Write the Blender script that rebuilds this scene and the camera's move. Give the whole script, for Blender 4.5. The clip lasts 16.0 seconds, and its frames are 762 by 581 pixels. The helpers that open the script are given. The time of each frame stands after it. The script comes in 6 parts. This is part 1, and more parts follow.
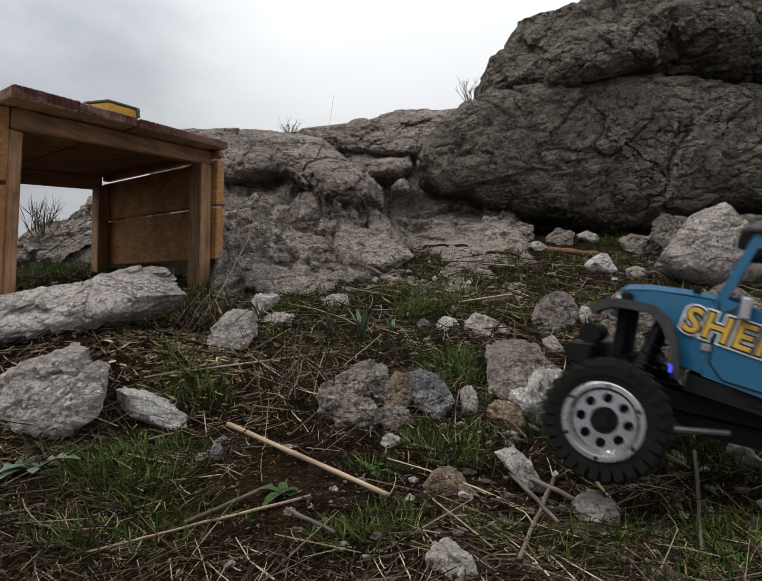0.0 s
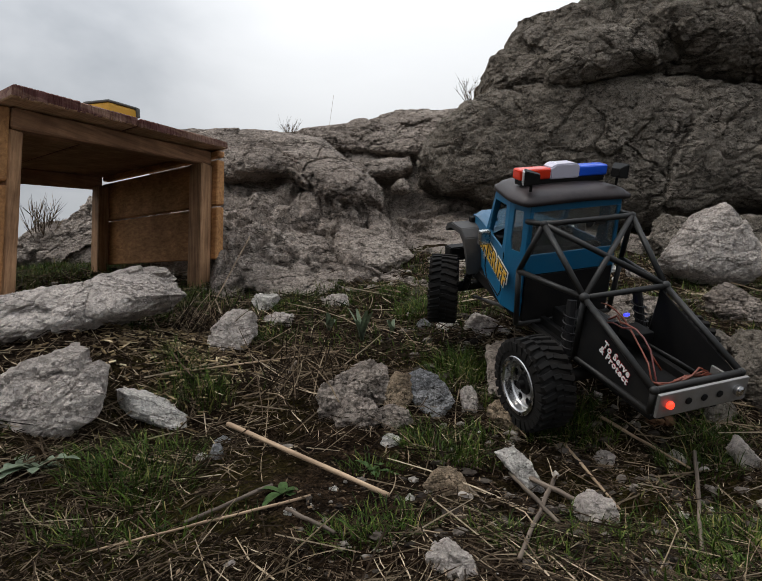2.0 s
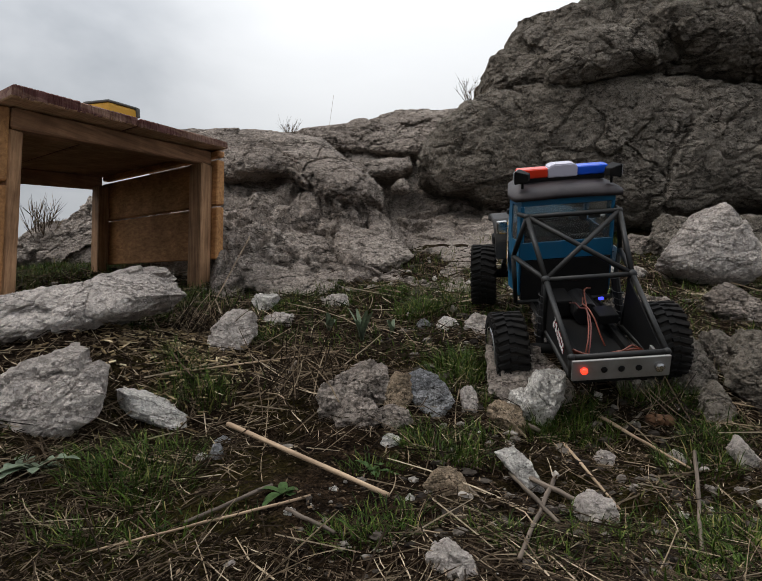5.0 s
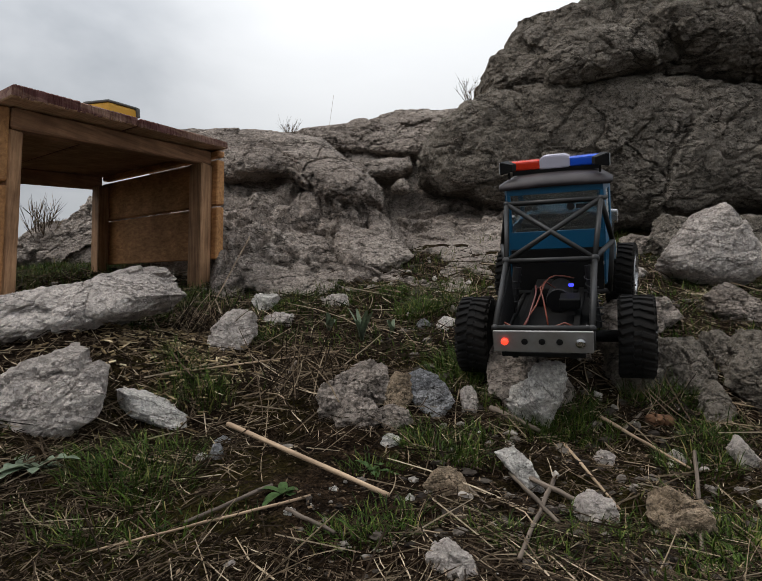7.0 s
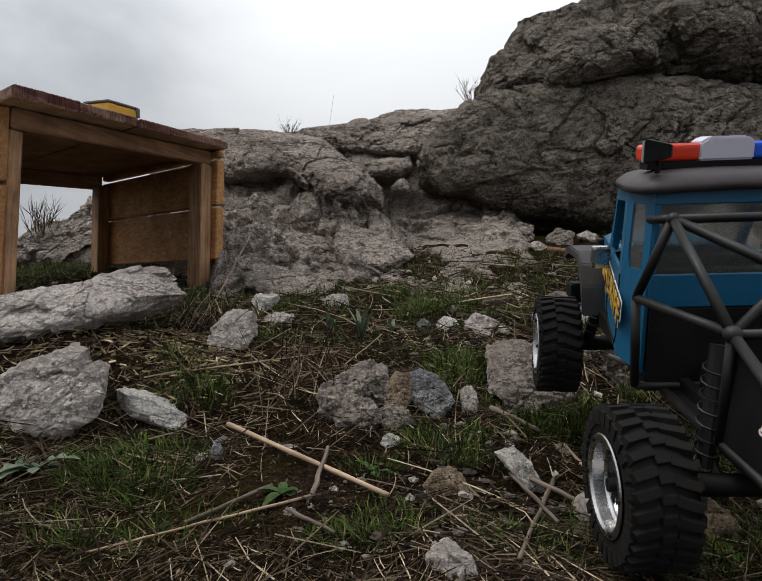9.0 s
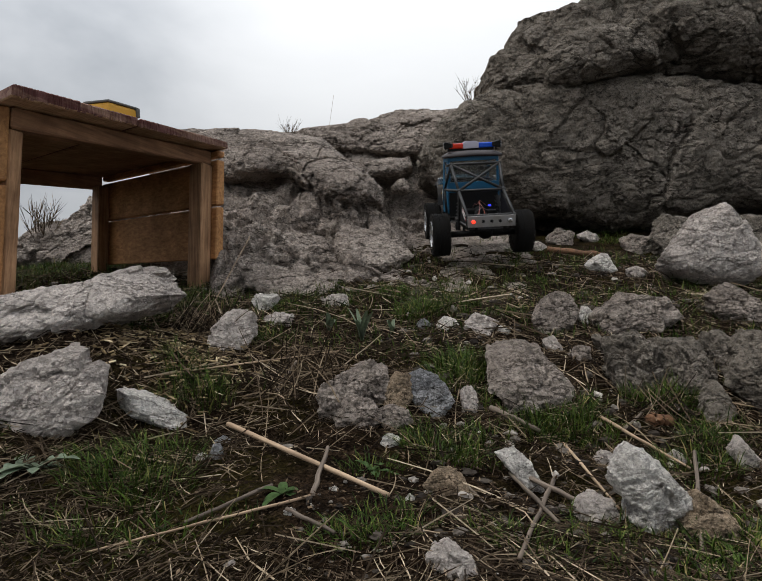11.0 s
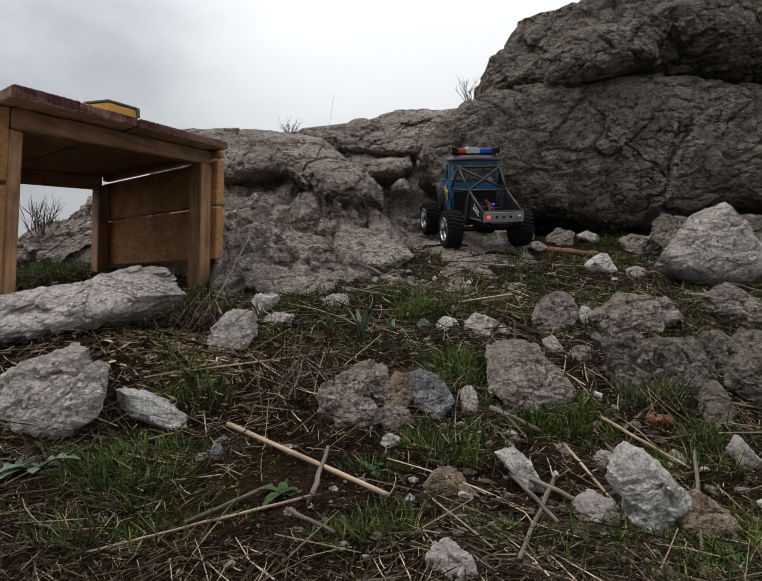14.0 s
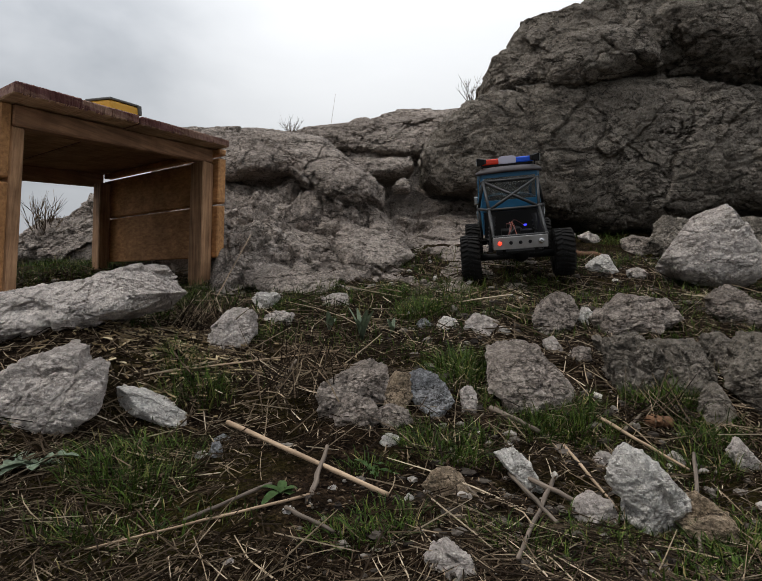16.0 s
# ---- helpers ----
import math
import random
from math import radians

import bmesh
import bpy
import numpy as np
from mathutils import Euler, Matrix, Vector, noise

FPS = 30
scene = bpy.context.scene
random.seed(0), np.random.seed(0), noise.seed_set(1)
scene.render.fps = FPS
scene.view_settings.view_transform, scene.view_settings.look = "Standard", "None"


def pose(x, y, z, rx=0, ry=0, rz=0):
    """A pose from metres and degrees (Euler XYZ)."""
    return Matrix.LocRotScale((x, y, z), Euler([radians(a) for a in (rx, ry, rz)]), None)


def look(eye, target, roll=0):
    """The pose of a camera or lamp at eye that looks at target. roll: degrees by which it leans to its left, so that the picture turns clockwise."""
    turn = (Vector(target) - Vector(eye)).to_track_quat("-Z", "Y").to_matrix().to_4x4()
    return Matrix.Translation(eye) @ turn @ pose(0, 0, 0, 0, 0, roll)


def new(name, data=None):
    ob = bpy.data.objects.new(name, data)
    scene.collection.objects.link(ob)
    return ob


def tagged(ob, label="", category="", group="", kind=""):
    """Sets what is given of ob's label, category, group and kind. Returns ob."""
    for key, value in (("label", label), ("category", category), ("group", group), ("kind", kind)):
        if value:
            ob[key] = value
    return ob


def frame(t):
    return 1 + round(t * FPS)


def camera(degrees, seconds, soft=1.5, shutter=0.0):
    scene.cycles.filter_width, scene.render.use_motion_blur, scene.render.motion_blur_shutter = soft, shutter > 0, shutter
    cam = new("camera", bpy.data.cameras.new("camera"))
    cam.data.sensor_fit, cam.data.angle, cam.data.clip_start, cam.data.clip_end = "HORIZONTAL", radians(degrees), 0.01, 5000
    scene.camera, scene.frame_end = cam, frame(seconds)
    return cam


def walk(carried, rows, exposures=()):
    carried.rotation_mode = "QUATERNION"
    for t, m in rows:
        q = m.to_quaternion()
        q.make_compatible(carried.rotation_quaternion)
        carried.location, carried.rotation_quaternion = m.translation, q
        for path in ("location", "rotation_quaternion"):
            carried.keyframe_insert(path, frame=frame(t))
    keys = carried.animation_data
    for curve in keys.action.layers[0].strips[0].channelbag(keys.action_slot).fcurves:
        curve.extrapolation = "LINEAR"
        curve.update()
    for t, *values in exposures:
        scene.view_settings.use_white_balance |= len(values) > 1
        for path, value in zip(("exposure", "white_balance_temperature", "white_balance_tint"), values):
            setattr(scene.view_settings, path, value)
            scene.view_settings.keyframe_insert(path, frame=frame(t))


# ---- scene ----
import functools

cam = camera(66.2, 16.0, soft=1.0, shutter=0.4)
EYE = (0.0, 0.0, 0.30)
walk(cam, [
    (0.0, look(EYE, (0, 1, 0.30), 0)),
    (15.2, look(EYE, (0, 1, 0.30), 0)),
    (15.5, look(EYE, (-0.0022, 1, 0.2988), 0.41)),
    (16.0, look(EYE, (-0.0008, 1, 0.2990), 0.41)),
], exposures=[(0.0, 0.32), (16.0, 0.32)])

# ---- light: an overcast sky, brightest ahead, the sun veiled by thin cloud ----
SUN_EL, SUN_AZ = radians(62), radians(-100)
world = bpy.data.worlds.new("overcast_sky")
scene.world = world
world.use_nodes = True
wt = world.node_tree
wt.nodes.clear()
w_out = wt.nodes.new("ShaderNodeOutputWorld")
w_bg = wt.nodes.new("ShaderNodeBackground")
w_sky = wt.nodes.new("ShaderNodeTexSky")
w_sky.sky_type, w_sky.sun_disc = "NISHITA", False
w_sky.sun_elevation, w_sky.sun_rotation = SUN_EL, SUN_AZ
w_sky.dust_density, w_sky.air_density = 4.0, 1.5
w_co = wt.nodes.new("ShaderNodeTexCoord")
w_map = wt.nodes.new("ShaderNodeMapping")
w_map.inputs["Scale"].default_value = (1.0, 1.0, 2.2)
w_noise = wt.nodes.new("ShaderNodeTexNoise")
w_noise.inputs["Scale"].default_value = 2.3
w_noise.inputs["Detail"].default_value = 5.0
w_noise.inputs["Roughness"].default_value = 0.52
w_noise.inputs["Distortion"].default_value = 0.25
w_ramp = wt.nodes.new("ShaderNodeValToRGB")
w_ramp.color_ramp.elements[0].position, w_ramp.color_ramp.elements[0].color = 0.36, (0.64, 0.68, 0.735, 1)
w_ramp.color_ramp.elements[1].position, w_ramp.color_ramp.elements[1].color = 0.66, (1.02, 1.05, 1.10, 1)
w_dot = wt.nodes.new("ShaderNodeVectorMath")
w_dot.operation = "DOT_PRODUCT"
w_dot.inputs[1].default_value = Vector((0.04, 1.0, 0.42)).normalized()
w_glow = wt.nodes.new("ShaderNodeMapRange")
w_glow.interpolation_type = "SMOOTHSTEP"
for key, value in (("From Min", 0.90), ("From Max", 1.0), ("To Min", 0.0), ("To Max", 0.75)):
    w_glow.inputs[key].default_value = value
w_add = wt.nodes.new("ShaderNodeMixRGB")
w_add.blend_type = "MIX"
w_add.inputs["Color2"].default_value = (1.36, 1.38, 1.40, 1)
# brighter overhead than near the horizon
w_sep = wt.nodes.new("ShaderNodeSeparateXYZ")
w_high = wt.nodes.new("ShaderNodeMapRange")
w_side = wt.nodes.new("ShaderNodeMapRange")
for node, values in ((w_high, (0.0, 1.0, 0.52, 2.3)), (w_side, (-1.0, 1.0, 0.88, 0.95))):
    for key, value in zip(("From Min", "From Max", "To Min", "To Max"), values):
        node.inputs[key].default_value = value
w_both = wt.nodes.new("ShaderNodeMath")
w_both.operation = "MULTIPLY"
w_shape = wt.nodes.new("ShaderNodeMixRGB")
w_shape.blend_type = "MULTIPLY"
w_shape.inputs["Fac"].default_value = 1.0
w_mix = wt.nodes.new("ShaderNodeMixRGB")
w_mix.inputs["Fac"].default_value = 0.93
w_mul = wt.nodes.new("ShaderNodeMixRGB")
w_mul.blend_type = "MULTIPLY"
w_mul.inputs["Fac"].default_value = 1.0
w_mul.inputs["Color2"].default_value = (0.1, 0.1, 0.1, 1)
wl = wt.links.new
wl(w_co.outputs["Generated"], w_map.inputs["Vector"])
wl(w_map.outputs[0], w_noise.inputs["Vector"])
wl(w_noise.outputs["Fac"], w_ramp.inputs["Fac"])
wl(w_co.outputs["Generated"], w_dot.inputs[0])
wl(w_dot.outputs["Value"], w_glow.inputs["Value"])
wl(w_glow.outputs[0], w_add.inputs["Fac"])
wl(w_ramp.outputs["Color"], w_add.inputs["Color1"])
wl(w_sky.outputs["Color"], w_mul.inputs["Color1"])
wl(w_mul.outputs["Color"], w_mix.inputs["Color1"])
wl(w_add.outputs["Color"], w_mix.inputs["Color2"])
wl(w_co.outputs["Generated"], w_sep.inputs[0])
w_sq = wt.nodes.new("ShaderNodeMath")
w_sq.operation = "MULTIPLY"
wl(w_sep.outputs["Z"], w_sq.inputs[0])
wl(w_sep.outputs["Z"], w_sq.inputs[1])
wl(w_sq.outputs[0], w_high.inputs["Value"])
wl(w_sep.outputs["Y"], w_side.inputs["Value"])
wl(w_high.outputs[0], w_both.inputs[0])
wl(w_side.outputs[0], w_both.inputs[1])
wl(w_mix.outputs["Color"], w_shape.inputs["Color1"])
wl(w_both.outputs[0], w_shape.inputs["Color2"])
wl(w_shape.outputs["Color"], w_bg.inputs["Color"])
w_bg.inputs["Strength"].default_value = 0.9
wl(w_bg.outputs[0], w_out.inputs["Surface"])

sun_data = bpy.data.lights.new("sun", "SUN")
sun_data.energy, sun_data.angle, sun_data.color = 0.9, radians(14), (1.0, 0.955, 0.89)
sun = new("sun", sun_data)
sun.matrix_world = look((0, 0, 5), Vector((0, 0, 5)) - Vector((math.sin(SUN_AZ) * math.cos(SUN_EL), math.cos(SUN_AZ) * math.cos(SUN_EL), math.sin(SUN_EL))))


# ---- noise on arrays ----
def lattice(ix, iy, iz, seed):
    h = (ix * 374761393 + iy * 668265263 + iz * 2147483647 + seed * 974634541) & 0xFFFFFFFF
    h = ((h ^ (h >> 13)) * 1274126177) & 0xFFFFFFFF
    h = ((h ^ (h >> 16)) * 2246822519) & 0xFFFFFFFF
    return ((h ^ (h >> 15)) & 0xFFFFFF) / float(0xFFFFFF)


def value_noise(p, seed=0):
    i = np.floor(p).astype(np.int64)
    f = p - i
    f = f * f * (3 - 2 * f)
    total = 0.0
    for a in (0, 1):
        for b in (0, 1):
            for c in (0, 1):
                w = (f[:, 0] if a else 1 - f[:, 0]) * (f[:, 1] if b else 1 - f[:, 1]) * (f[:, 2] if c else 1 - f[:, 2])
                total = total + w * lattice(i[:, 0] + a, i[:, 1] + b, i[:, 2] + c, seed)
    return total * 2 - 1


def fbm(p, octaves=4, seed=0, gain=0.5):
    total, amp = 0.0, 1.0
    for o in range(octaves):
        total = total + amp * value_noise(p * (2.03 ** o) + 7.3 * o, seed + o)
        amp *= gain
    return total


def crackle(p, seed=0):
    """Narrow winding valleys, as between the blocks of a fractured rock, at three sizes."""
    total, amp = 0.0, 1.0
    for o in range(3):
        q = p * (2.4 ** o) + 3.1 * o
        q = q + 0.35 * np.stack([value_noise(q * 1.7 + k, seed + 40 + k) for k in (0, 5, 9)], 1)
        total = total - amp * (1 - np.abs(value_noise(q, seed + o))) ** 9
        amp *= 0.5
    return total


def cells(p, seed=0):
    """Nearest cell point of a jittered lattice: distance to it, to the next one, its offset and its random numbers."""
    i = np.floor(p).astype(np.int64)
    n = len(p)
    best, second = np.full(n, 9.0), np.full(n, 9.0)
    off, rnd = np.zeros((n, 3)), np.zeros((n, 3))
    for a in (-1, 0, 1):
        for b in (-1, 0, 1):
            for c in (-1, 0, 1):
                j = i + (a, b, c)
                r = np.stack([lattice(j[:, 0], j[:, 1], j[:, 2], seed + k) for k in (11, 23, 37)], 1)
                d = p - (j + 0.1 + 0.8 * r)
                dist = np.sqrt((d * d).sum(1))
                near = dist < best
                second = np.where(near, best, np.minimum(second, dist))
                best = np.where(near, dist, best)
                off[near], rnd[near] = d[near], r[near]
    return best, second, off, rnd * 2 - 1


# ---- materials ----
def nodes(name):
    m = bpy.data.materials.new(name)
    m.use_nodes = True
    t = m.node_tree
    return m, t, t.nodes["Principled BSDF"]


def tex(t, kind, scale, vec=None, **inputs):
    n = t.nodes.new("ShaderNodeTex" + kind)
    n.inputs["Scale"].default_value = scale
    for k, v in inputs.items():
        n.inputs[k].default_value = v
    if vec is not None:
        t.links.new(vec, n.inputs["Vector"])
    return n


def ramp(t, fac, stops):
    r = t.nodes.new("ShaderNodeValToRGB")
    e = r.color_ramp.elements
    while len(e) < len(stops):
        e.new(0.5)
    for k, (pos, col) in enumerate(stops):
        e[k].position, e[k].color = pos, (*col, 1)
    t.links.new(fac, r.inputs["Fac"])
    return r.outputs["Color"]


def mix(t, a, b, fac, blend="MIX"):
    m = t.nodes.new("ShaderNodeMixRGB")
    m.blend_type = blend
    for sock, val in ((m.inputs["Color1"], a), (m.inputs["Color2"], b), (m.inputs["Fac"], fac)):
        if isinstance(val, (int, float)):
            sock.default_value = val
        elif isinstance(val, tuple):
            sock.default_value = (*val, 1)
        else:
            t.links.new(val, sock)
    return m.outputs["Color"]


def bump(t, bsdf, height, strength, distance, before=None):
    b = t.nodes.new("ShaderNodeBump")
    b.inputs["Strength"].default_value, b.inputs["Distance"].default_value = strength, distance
    t.links.new(height, b.inputs["Height"])
    if before is not None:
        t.links.new(before, b.inputs["Normal"])
    t.links.new(b.outputs[0], bsdf.inputs["Normal"])
    return b.outputs[0]


def stone(name, dark, mid, light, size=1.0, stain=(0.16, 0.12, 0.09), stain_amount=0.35, contrast=0.9):
    """Weathered fractured rock: mottled greys, broken crack lines at three sizes, rusty stains, coarse crystalline grain."""
    m, t, b = nodes(name)
    co = t.nodes.new("ShaderNodeTexCoord").outputs["Object"]
    big = tex(t, "Noise", 3.2 / size, co, Detail=7.0, Roughness=0.68)
    grain = tex(t, "Noise", 190 / size, co, Detail=6.0, Roughness=0.78)
    chips = tex(t, "Noise", 46 / size, co, Detail=10.0, Roughness=0.72)
    base = ramp(t, big.outputs["Fac"], [(0.32, dark), (0.5, mid), (0.66, light)])
    k = contrast
    low, high = 1 - 0.62 * k, 1 + 0.42 * k
    base = mix(t, base, ramp(t, grain.outputs["Fac"], [(0.36, (low, low * 0.98, low * 0.95)), (0.49, (0.98, 0.975, 0.97)), (0.66, (high, high, high * 0.99))]), 1.0, "MULTIPLY")
    base = mix(t, base, ramp(t, chips.outputs["Fac"], [(0.38, (1 - 0.45 * k,) * 3), (0.46, (0.97, 0.97, 0.97)), (0.63, (1 + 0.28 * k,) * 3)]), 1.0, "MULTIPLY")
    sn = tex(t, "Noise", 6.5 / size, co, Detail=6.0, Roughness=0.7)
    base = mix(t, base, stain, ramp(t, sn.outputs["Fac"], [(0.52, (0, 0, 0)), (0.72, (stain_amount,) * 3)]))
    heights = []
    for turn, stretch, scale, width, deep in (((0.3, 0.6, 0.2), (0.5, 1.0, 1.7), 5.0, 0.012, 0.022), ((0.2, -0.7, 0.5), (0.6, 1.0, 1.8), 13.0, 0.016, 0.011), ((0.1, 0.5, 0.9), (0.7, 1.0, 1.5), 37.0, 0.022, 0.005)):
        mp = t.nodes.new("ShaderNodeMapping")
        mp.inputs["Rotation"].default_value, mp.inputs["Scale"].default_value = turn, stretch
        t.links.new(co, mp.inputs["Vector"])
        line = tex(t, "Noise", scale / size, mp.outputs[0], Detail=9.0, Roughness=0.58, Distortion=0.3)
        off = t.nodes.new("ShaderNodeMath")
        off.operation = "SUBTRACT"
        off.inputs[1].default_value = 0.5
        t.links.new(line.outputs["Fac"], off.inputs[0])
        gap = t.nodes.new("ShaderNodeMath")
        gap.operation = "ABSOLUTE"
        t.links.new(off.outputs[0], gap.inputs[0])
        crack = ramp(t, gap.outputs[0], [(0.0, (0.10, 0.085, 0.07)), (width * 0.45, (0.45, 0.43, 0.41)), (width, (1, 1, 1))])
        # the lines come and go
        patch = tex(t, "Noise", scale * 0.45 / size, co, Detail=3.0)
        keep = ramp(t, patch.outputs["Fac"], [(0.40, (0, 0, 0)), (0.54, (0.55 + 0.45 * k,) * 3)])
        crack = mix(t, (1, 1, 1), crack, keep)
        base = mix(t, base, crack, 0.25 + 0.65 * k if scale < 30 else 0.75 * k, "MULTIPLY")
        heights.append((crack, deep))
    t.links.new(base, b.inputs["Base Color"])
    b.inputs["Roughness"].default_value = 0.92
    b.inputs["Specular IOR Level"].default_value = 0.2
    n = None
    for crack, deep in heights:
        n = bump(t, b, crack, 0.8, deep * size, n)
    n = bump(t, b, chips.outputs["Fac"], 1.0, 0.022 * size, n)
    bump(t, b, grain.outputs["Fac"], 0.8, 0.005 * size, n)
    return m


cliff_stone = stone("grey_cliff_rock", (0.165, 0.140, 0.113), (0.24, 0.207, 0.170), (0.34, 0.297, 0.25), 1.3)
ledge_stone = stone("pinkish_ledge_rock", (0.22, 0.182, 0.154), (0.33, 0.277, 0.236), (0.47, 0.405, 0.352), 1.0)
pale_stone = stone("pale_boulder_rock", (0.43, 0.372, 0.33), (0.59, 0.522, 0.472), (0.73, 0.66, 0.607), 0.9, (0.30, 0.21, 0.15), 0.3, 0.6)
white_stone = stone("white_quartz_rock", (0.52, 0.475, 0.43), (0.68, 0.64, 0.59), (0.80, 0.765, 0.72), 0.6, (0.40, 0.31, 0.22), 0.35, 0.55)
grey_stone = stone("blue_grey_rock", (0.14, 0.14, 0.145), (0.25, 0.25, 0.255), (0.38, 0.38, 0.38), 0.5)
brown_stone = stone("ochre_rock", (0.2, 0.14, 0.09), (0.33, 0.25, 0.17), (0.46, 0.37, 0.27), 0.45, (0.3, 0.17, 0.08), 0.5)


def soil_material():
    m, t, b = nodes("dark_soil_with_moss_and_litter")
    co = t.nodes.new("ShaderNodeTexCoord").outputs["Object"]
    big = tex(t, "Noise", 5.0, co, Detail=5.0, Roughness=0.6)
    mid = tex(t, "Noise", 42.0, co, Detail=5.0, Roughness=0.65)
    fine = tex(t, "Noise", 260.0, co, Detail=4.0, Roughness=0.7)
    base = ramp(t, mid.outputs["Fac"], [(0.34, (0.005, 0.0035, 0.0025)), (0.5, (0.020, 0.0125, 0.0070)), (0.7, (0.058, 0.038, 0.023))])
    moss = ramp(t, big.outputs["Fac"], [(0.46, (0, 0, 0)), (0.62, (0.75, 0.75, 0.75))])
    base = mix(t, base, (0.024, 0.020, 0.004), moss)
    base = mix(t, base, ramp(t, fine.outputs["Fac"], [(0.38, (0.22, 0.21, 0.20)), (0.5, (0.8, 0.79, 0.78)), (0.64, (2.0, 1.95, 1.9))]), 0.95, "MULTIPLY")
    t.links.new(base, b.inputs["Base Color"])
    b.inputs["Roughness"].default_value = 0.97
    b.inputs["Specular IOR Level"].default_value = 0.03
    n = bump(t, b, mid.outputs["Fac"], 0.9, 0.022)
    bump(t, b, fine.outputs["Fac"], 0.9, 0.008, n)
    return m


soil = soil_material()


def timber(name, dark, light, along="Y", grain=1.0, paint=None):
    """Sawn softwood with grain along one axis, knots, weather stains; paint: flaking paint over it."""
    m, t, b = nodes(name)
    co = t.nodes.new("ShaderNodeTexCoord").outputs["Object"]
    rnd = t.nodes.new("ShaderNodeObjectInfo").outputs["Random"]
    mp = t.nodes.new("ShaderNodeMapping")
    mp.inputs["Scale"].default_value = tuple(0.06 if a == along else 1.0 for a in "XYZ")
    t.links.new(co, mp.inputs["Vector"])
    g = tex(t, "Noise", 130.0 * grain, mp.outputs[0], Detail=5.0, Roughness=0.65, Distortion=0.4)
    s = tex(t, "Noise", 14.0, co, Detail=5.0, Roughness=0.6)
    base = ramp(t, g.outputs["Fac"], [(0.33, dark), (0.66, light)])
    base = mix(t, base, ramp(t, s.outputs["Fac"], [(0.35, (0.62, 0.59, 0.57)), (0.62, (1.1, 1.1, 1.1))]), 0.8, "MULTIPLY")
    base = mix(t, base, ramp(t, rnd, [(0.0, (0.78, 0.76, 0.74)), (1.0, (1.15, 1.12, 1.1))]), 1.0, "MULTIPLY")
    if paint:
        pn = tex(t, "Noise", 60.0, mp.outputs[0], Detail=4.0, Roughness=0.7)
        base = mix(t, base, paint, ramp(t, pn.outputs["Fac"], [(0.40, (1, 1, 1)), (0.62, (0.25, 0.25, 0.25))]))
    t.links.new(base, b.inputs["Base Color"])
    b.inputs["Roughness"].default_value = 0.75
    b.inputs["Specular IOR Level"].default_value = 0.3
    bump(t, b, g.outputs["Fac"], 0.5, 0.0025)
    return m


post_wood = timber("brown_stained_post_wood", (0.24, 0.135, 0.07), (0.52, 0.31, 0.17), "Z")
wall_wood = timber("orange_brown_board_wood", (0.26, 0.125, 0.048), (0.50, 0.265, 0.108), "Y")
# darker than the posts: the roof overhang's shade is put into the colour
rail_wood = timber("shade_darkened_rail_wood", (0.20, 0.105, 0.055), (0.42, 0.235, 0.13), "X")
roof_wood = timber("weathered_red_roof_board", (0.22, 0.135, 0.095), (0.44, 0.29, 0.205), "X", 1.0, (0.095, 0.032, 0.027))


# unpainted wood, its colour lightened to stand in for light off the ground
lit_bare_wood = timber("unpainted_lightened_underside", (0.36, 0.225, 0.135), (0.62, 0.43, 0.28), "X")


def plain(name, colour, rough=0.5, metal=0.0, spec=0.5, dirt=0.25, grain=300.0, dust=(0.16, 0.13, 0.10)):
    """A plain moulded, painted or metal surface with dust and slight unevenness."""
    m, t, b = nodes(name)
    co = t.nodes.new("ShaderNodeTexCoord").outputs["Object"]
    n1 = tex(t, "Noise", 24.0, co, Detail=6.0, Roughness=0.7)
    n2 = tex(t, "Noise", grain, co, Detail=3.0)
    f = ramp(t, n1.outputs["Fac"], [(0.42, (0, 0, 0)), (0.75, (dirt,) * 3)])
    t.links.new(mix(t, colour, dust, f), b.inputs["Base Color"])
    b.inputs["Metallic"].default_value = metal
    b.inputs["Specular IOR Level"].default_value = spec
    mr = t.nodes.new("ShaderNodeMapRange")
    mr.inputs["To Min"].default_value, mr.inputs["To Max"].default_value = max(0.02, rough - 0.1), min(1, rough + 0.2)
    t.links.new(n1.outputs["Fac"], mr.inputs["Value"])
    t.links.new(mr.outputs[0], b.inputs["Roughness"])
    bump(t, b, n2.outputs["Fac"], 0.15, 0.0006)
    return m


def glowing(name, colour, strength, base=(0.3, 0.02, 0.02)):
    m, t, b = nodes(name)
    b.inputs["Base Color"].default_value = (*base, 1)
    b.inputs["Emission Color"].default_value = (*colour, 1)
    b.inputs["Emission Strength"].default_value = strength
    b.inputs["Roughness"].default_value = 0.2
    return m


def clear(name, colour, rough=0.08, trans=0.6):
    m, t, b = nodes(name)
    b.inputs["Base Color"].default_value = (*colour, 1)
    b.inputs["Transmission Weight"].default_value = trans
    b.inputs["Roughness"].default_value = rough
    b.inputs["IOR"].default_value = 1.45
    return m


# ---- mesh helpers ----
def smooth(me, on=True):
    me.polygons.foreach_set("use_smooth", [on] * len(me.polygons))


def mesh_of(name, verts, faces, material, shade=True):
    me = bpy.data.meshes.new(name)
    me.from_pydata([tuple(v) for v in verts], [], [tuple(f) for f in faces])
    me.materials.append(material)
    smooth(me, shade)
    me.update()
    return me


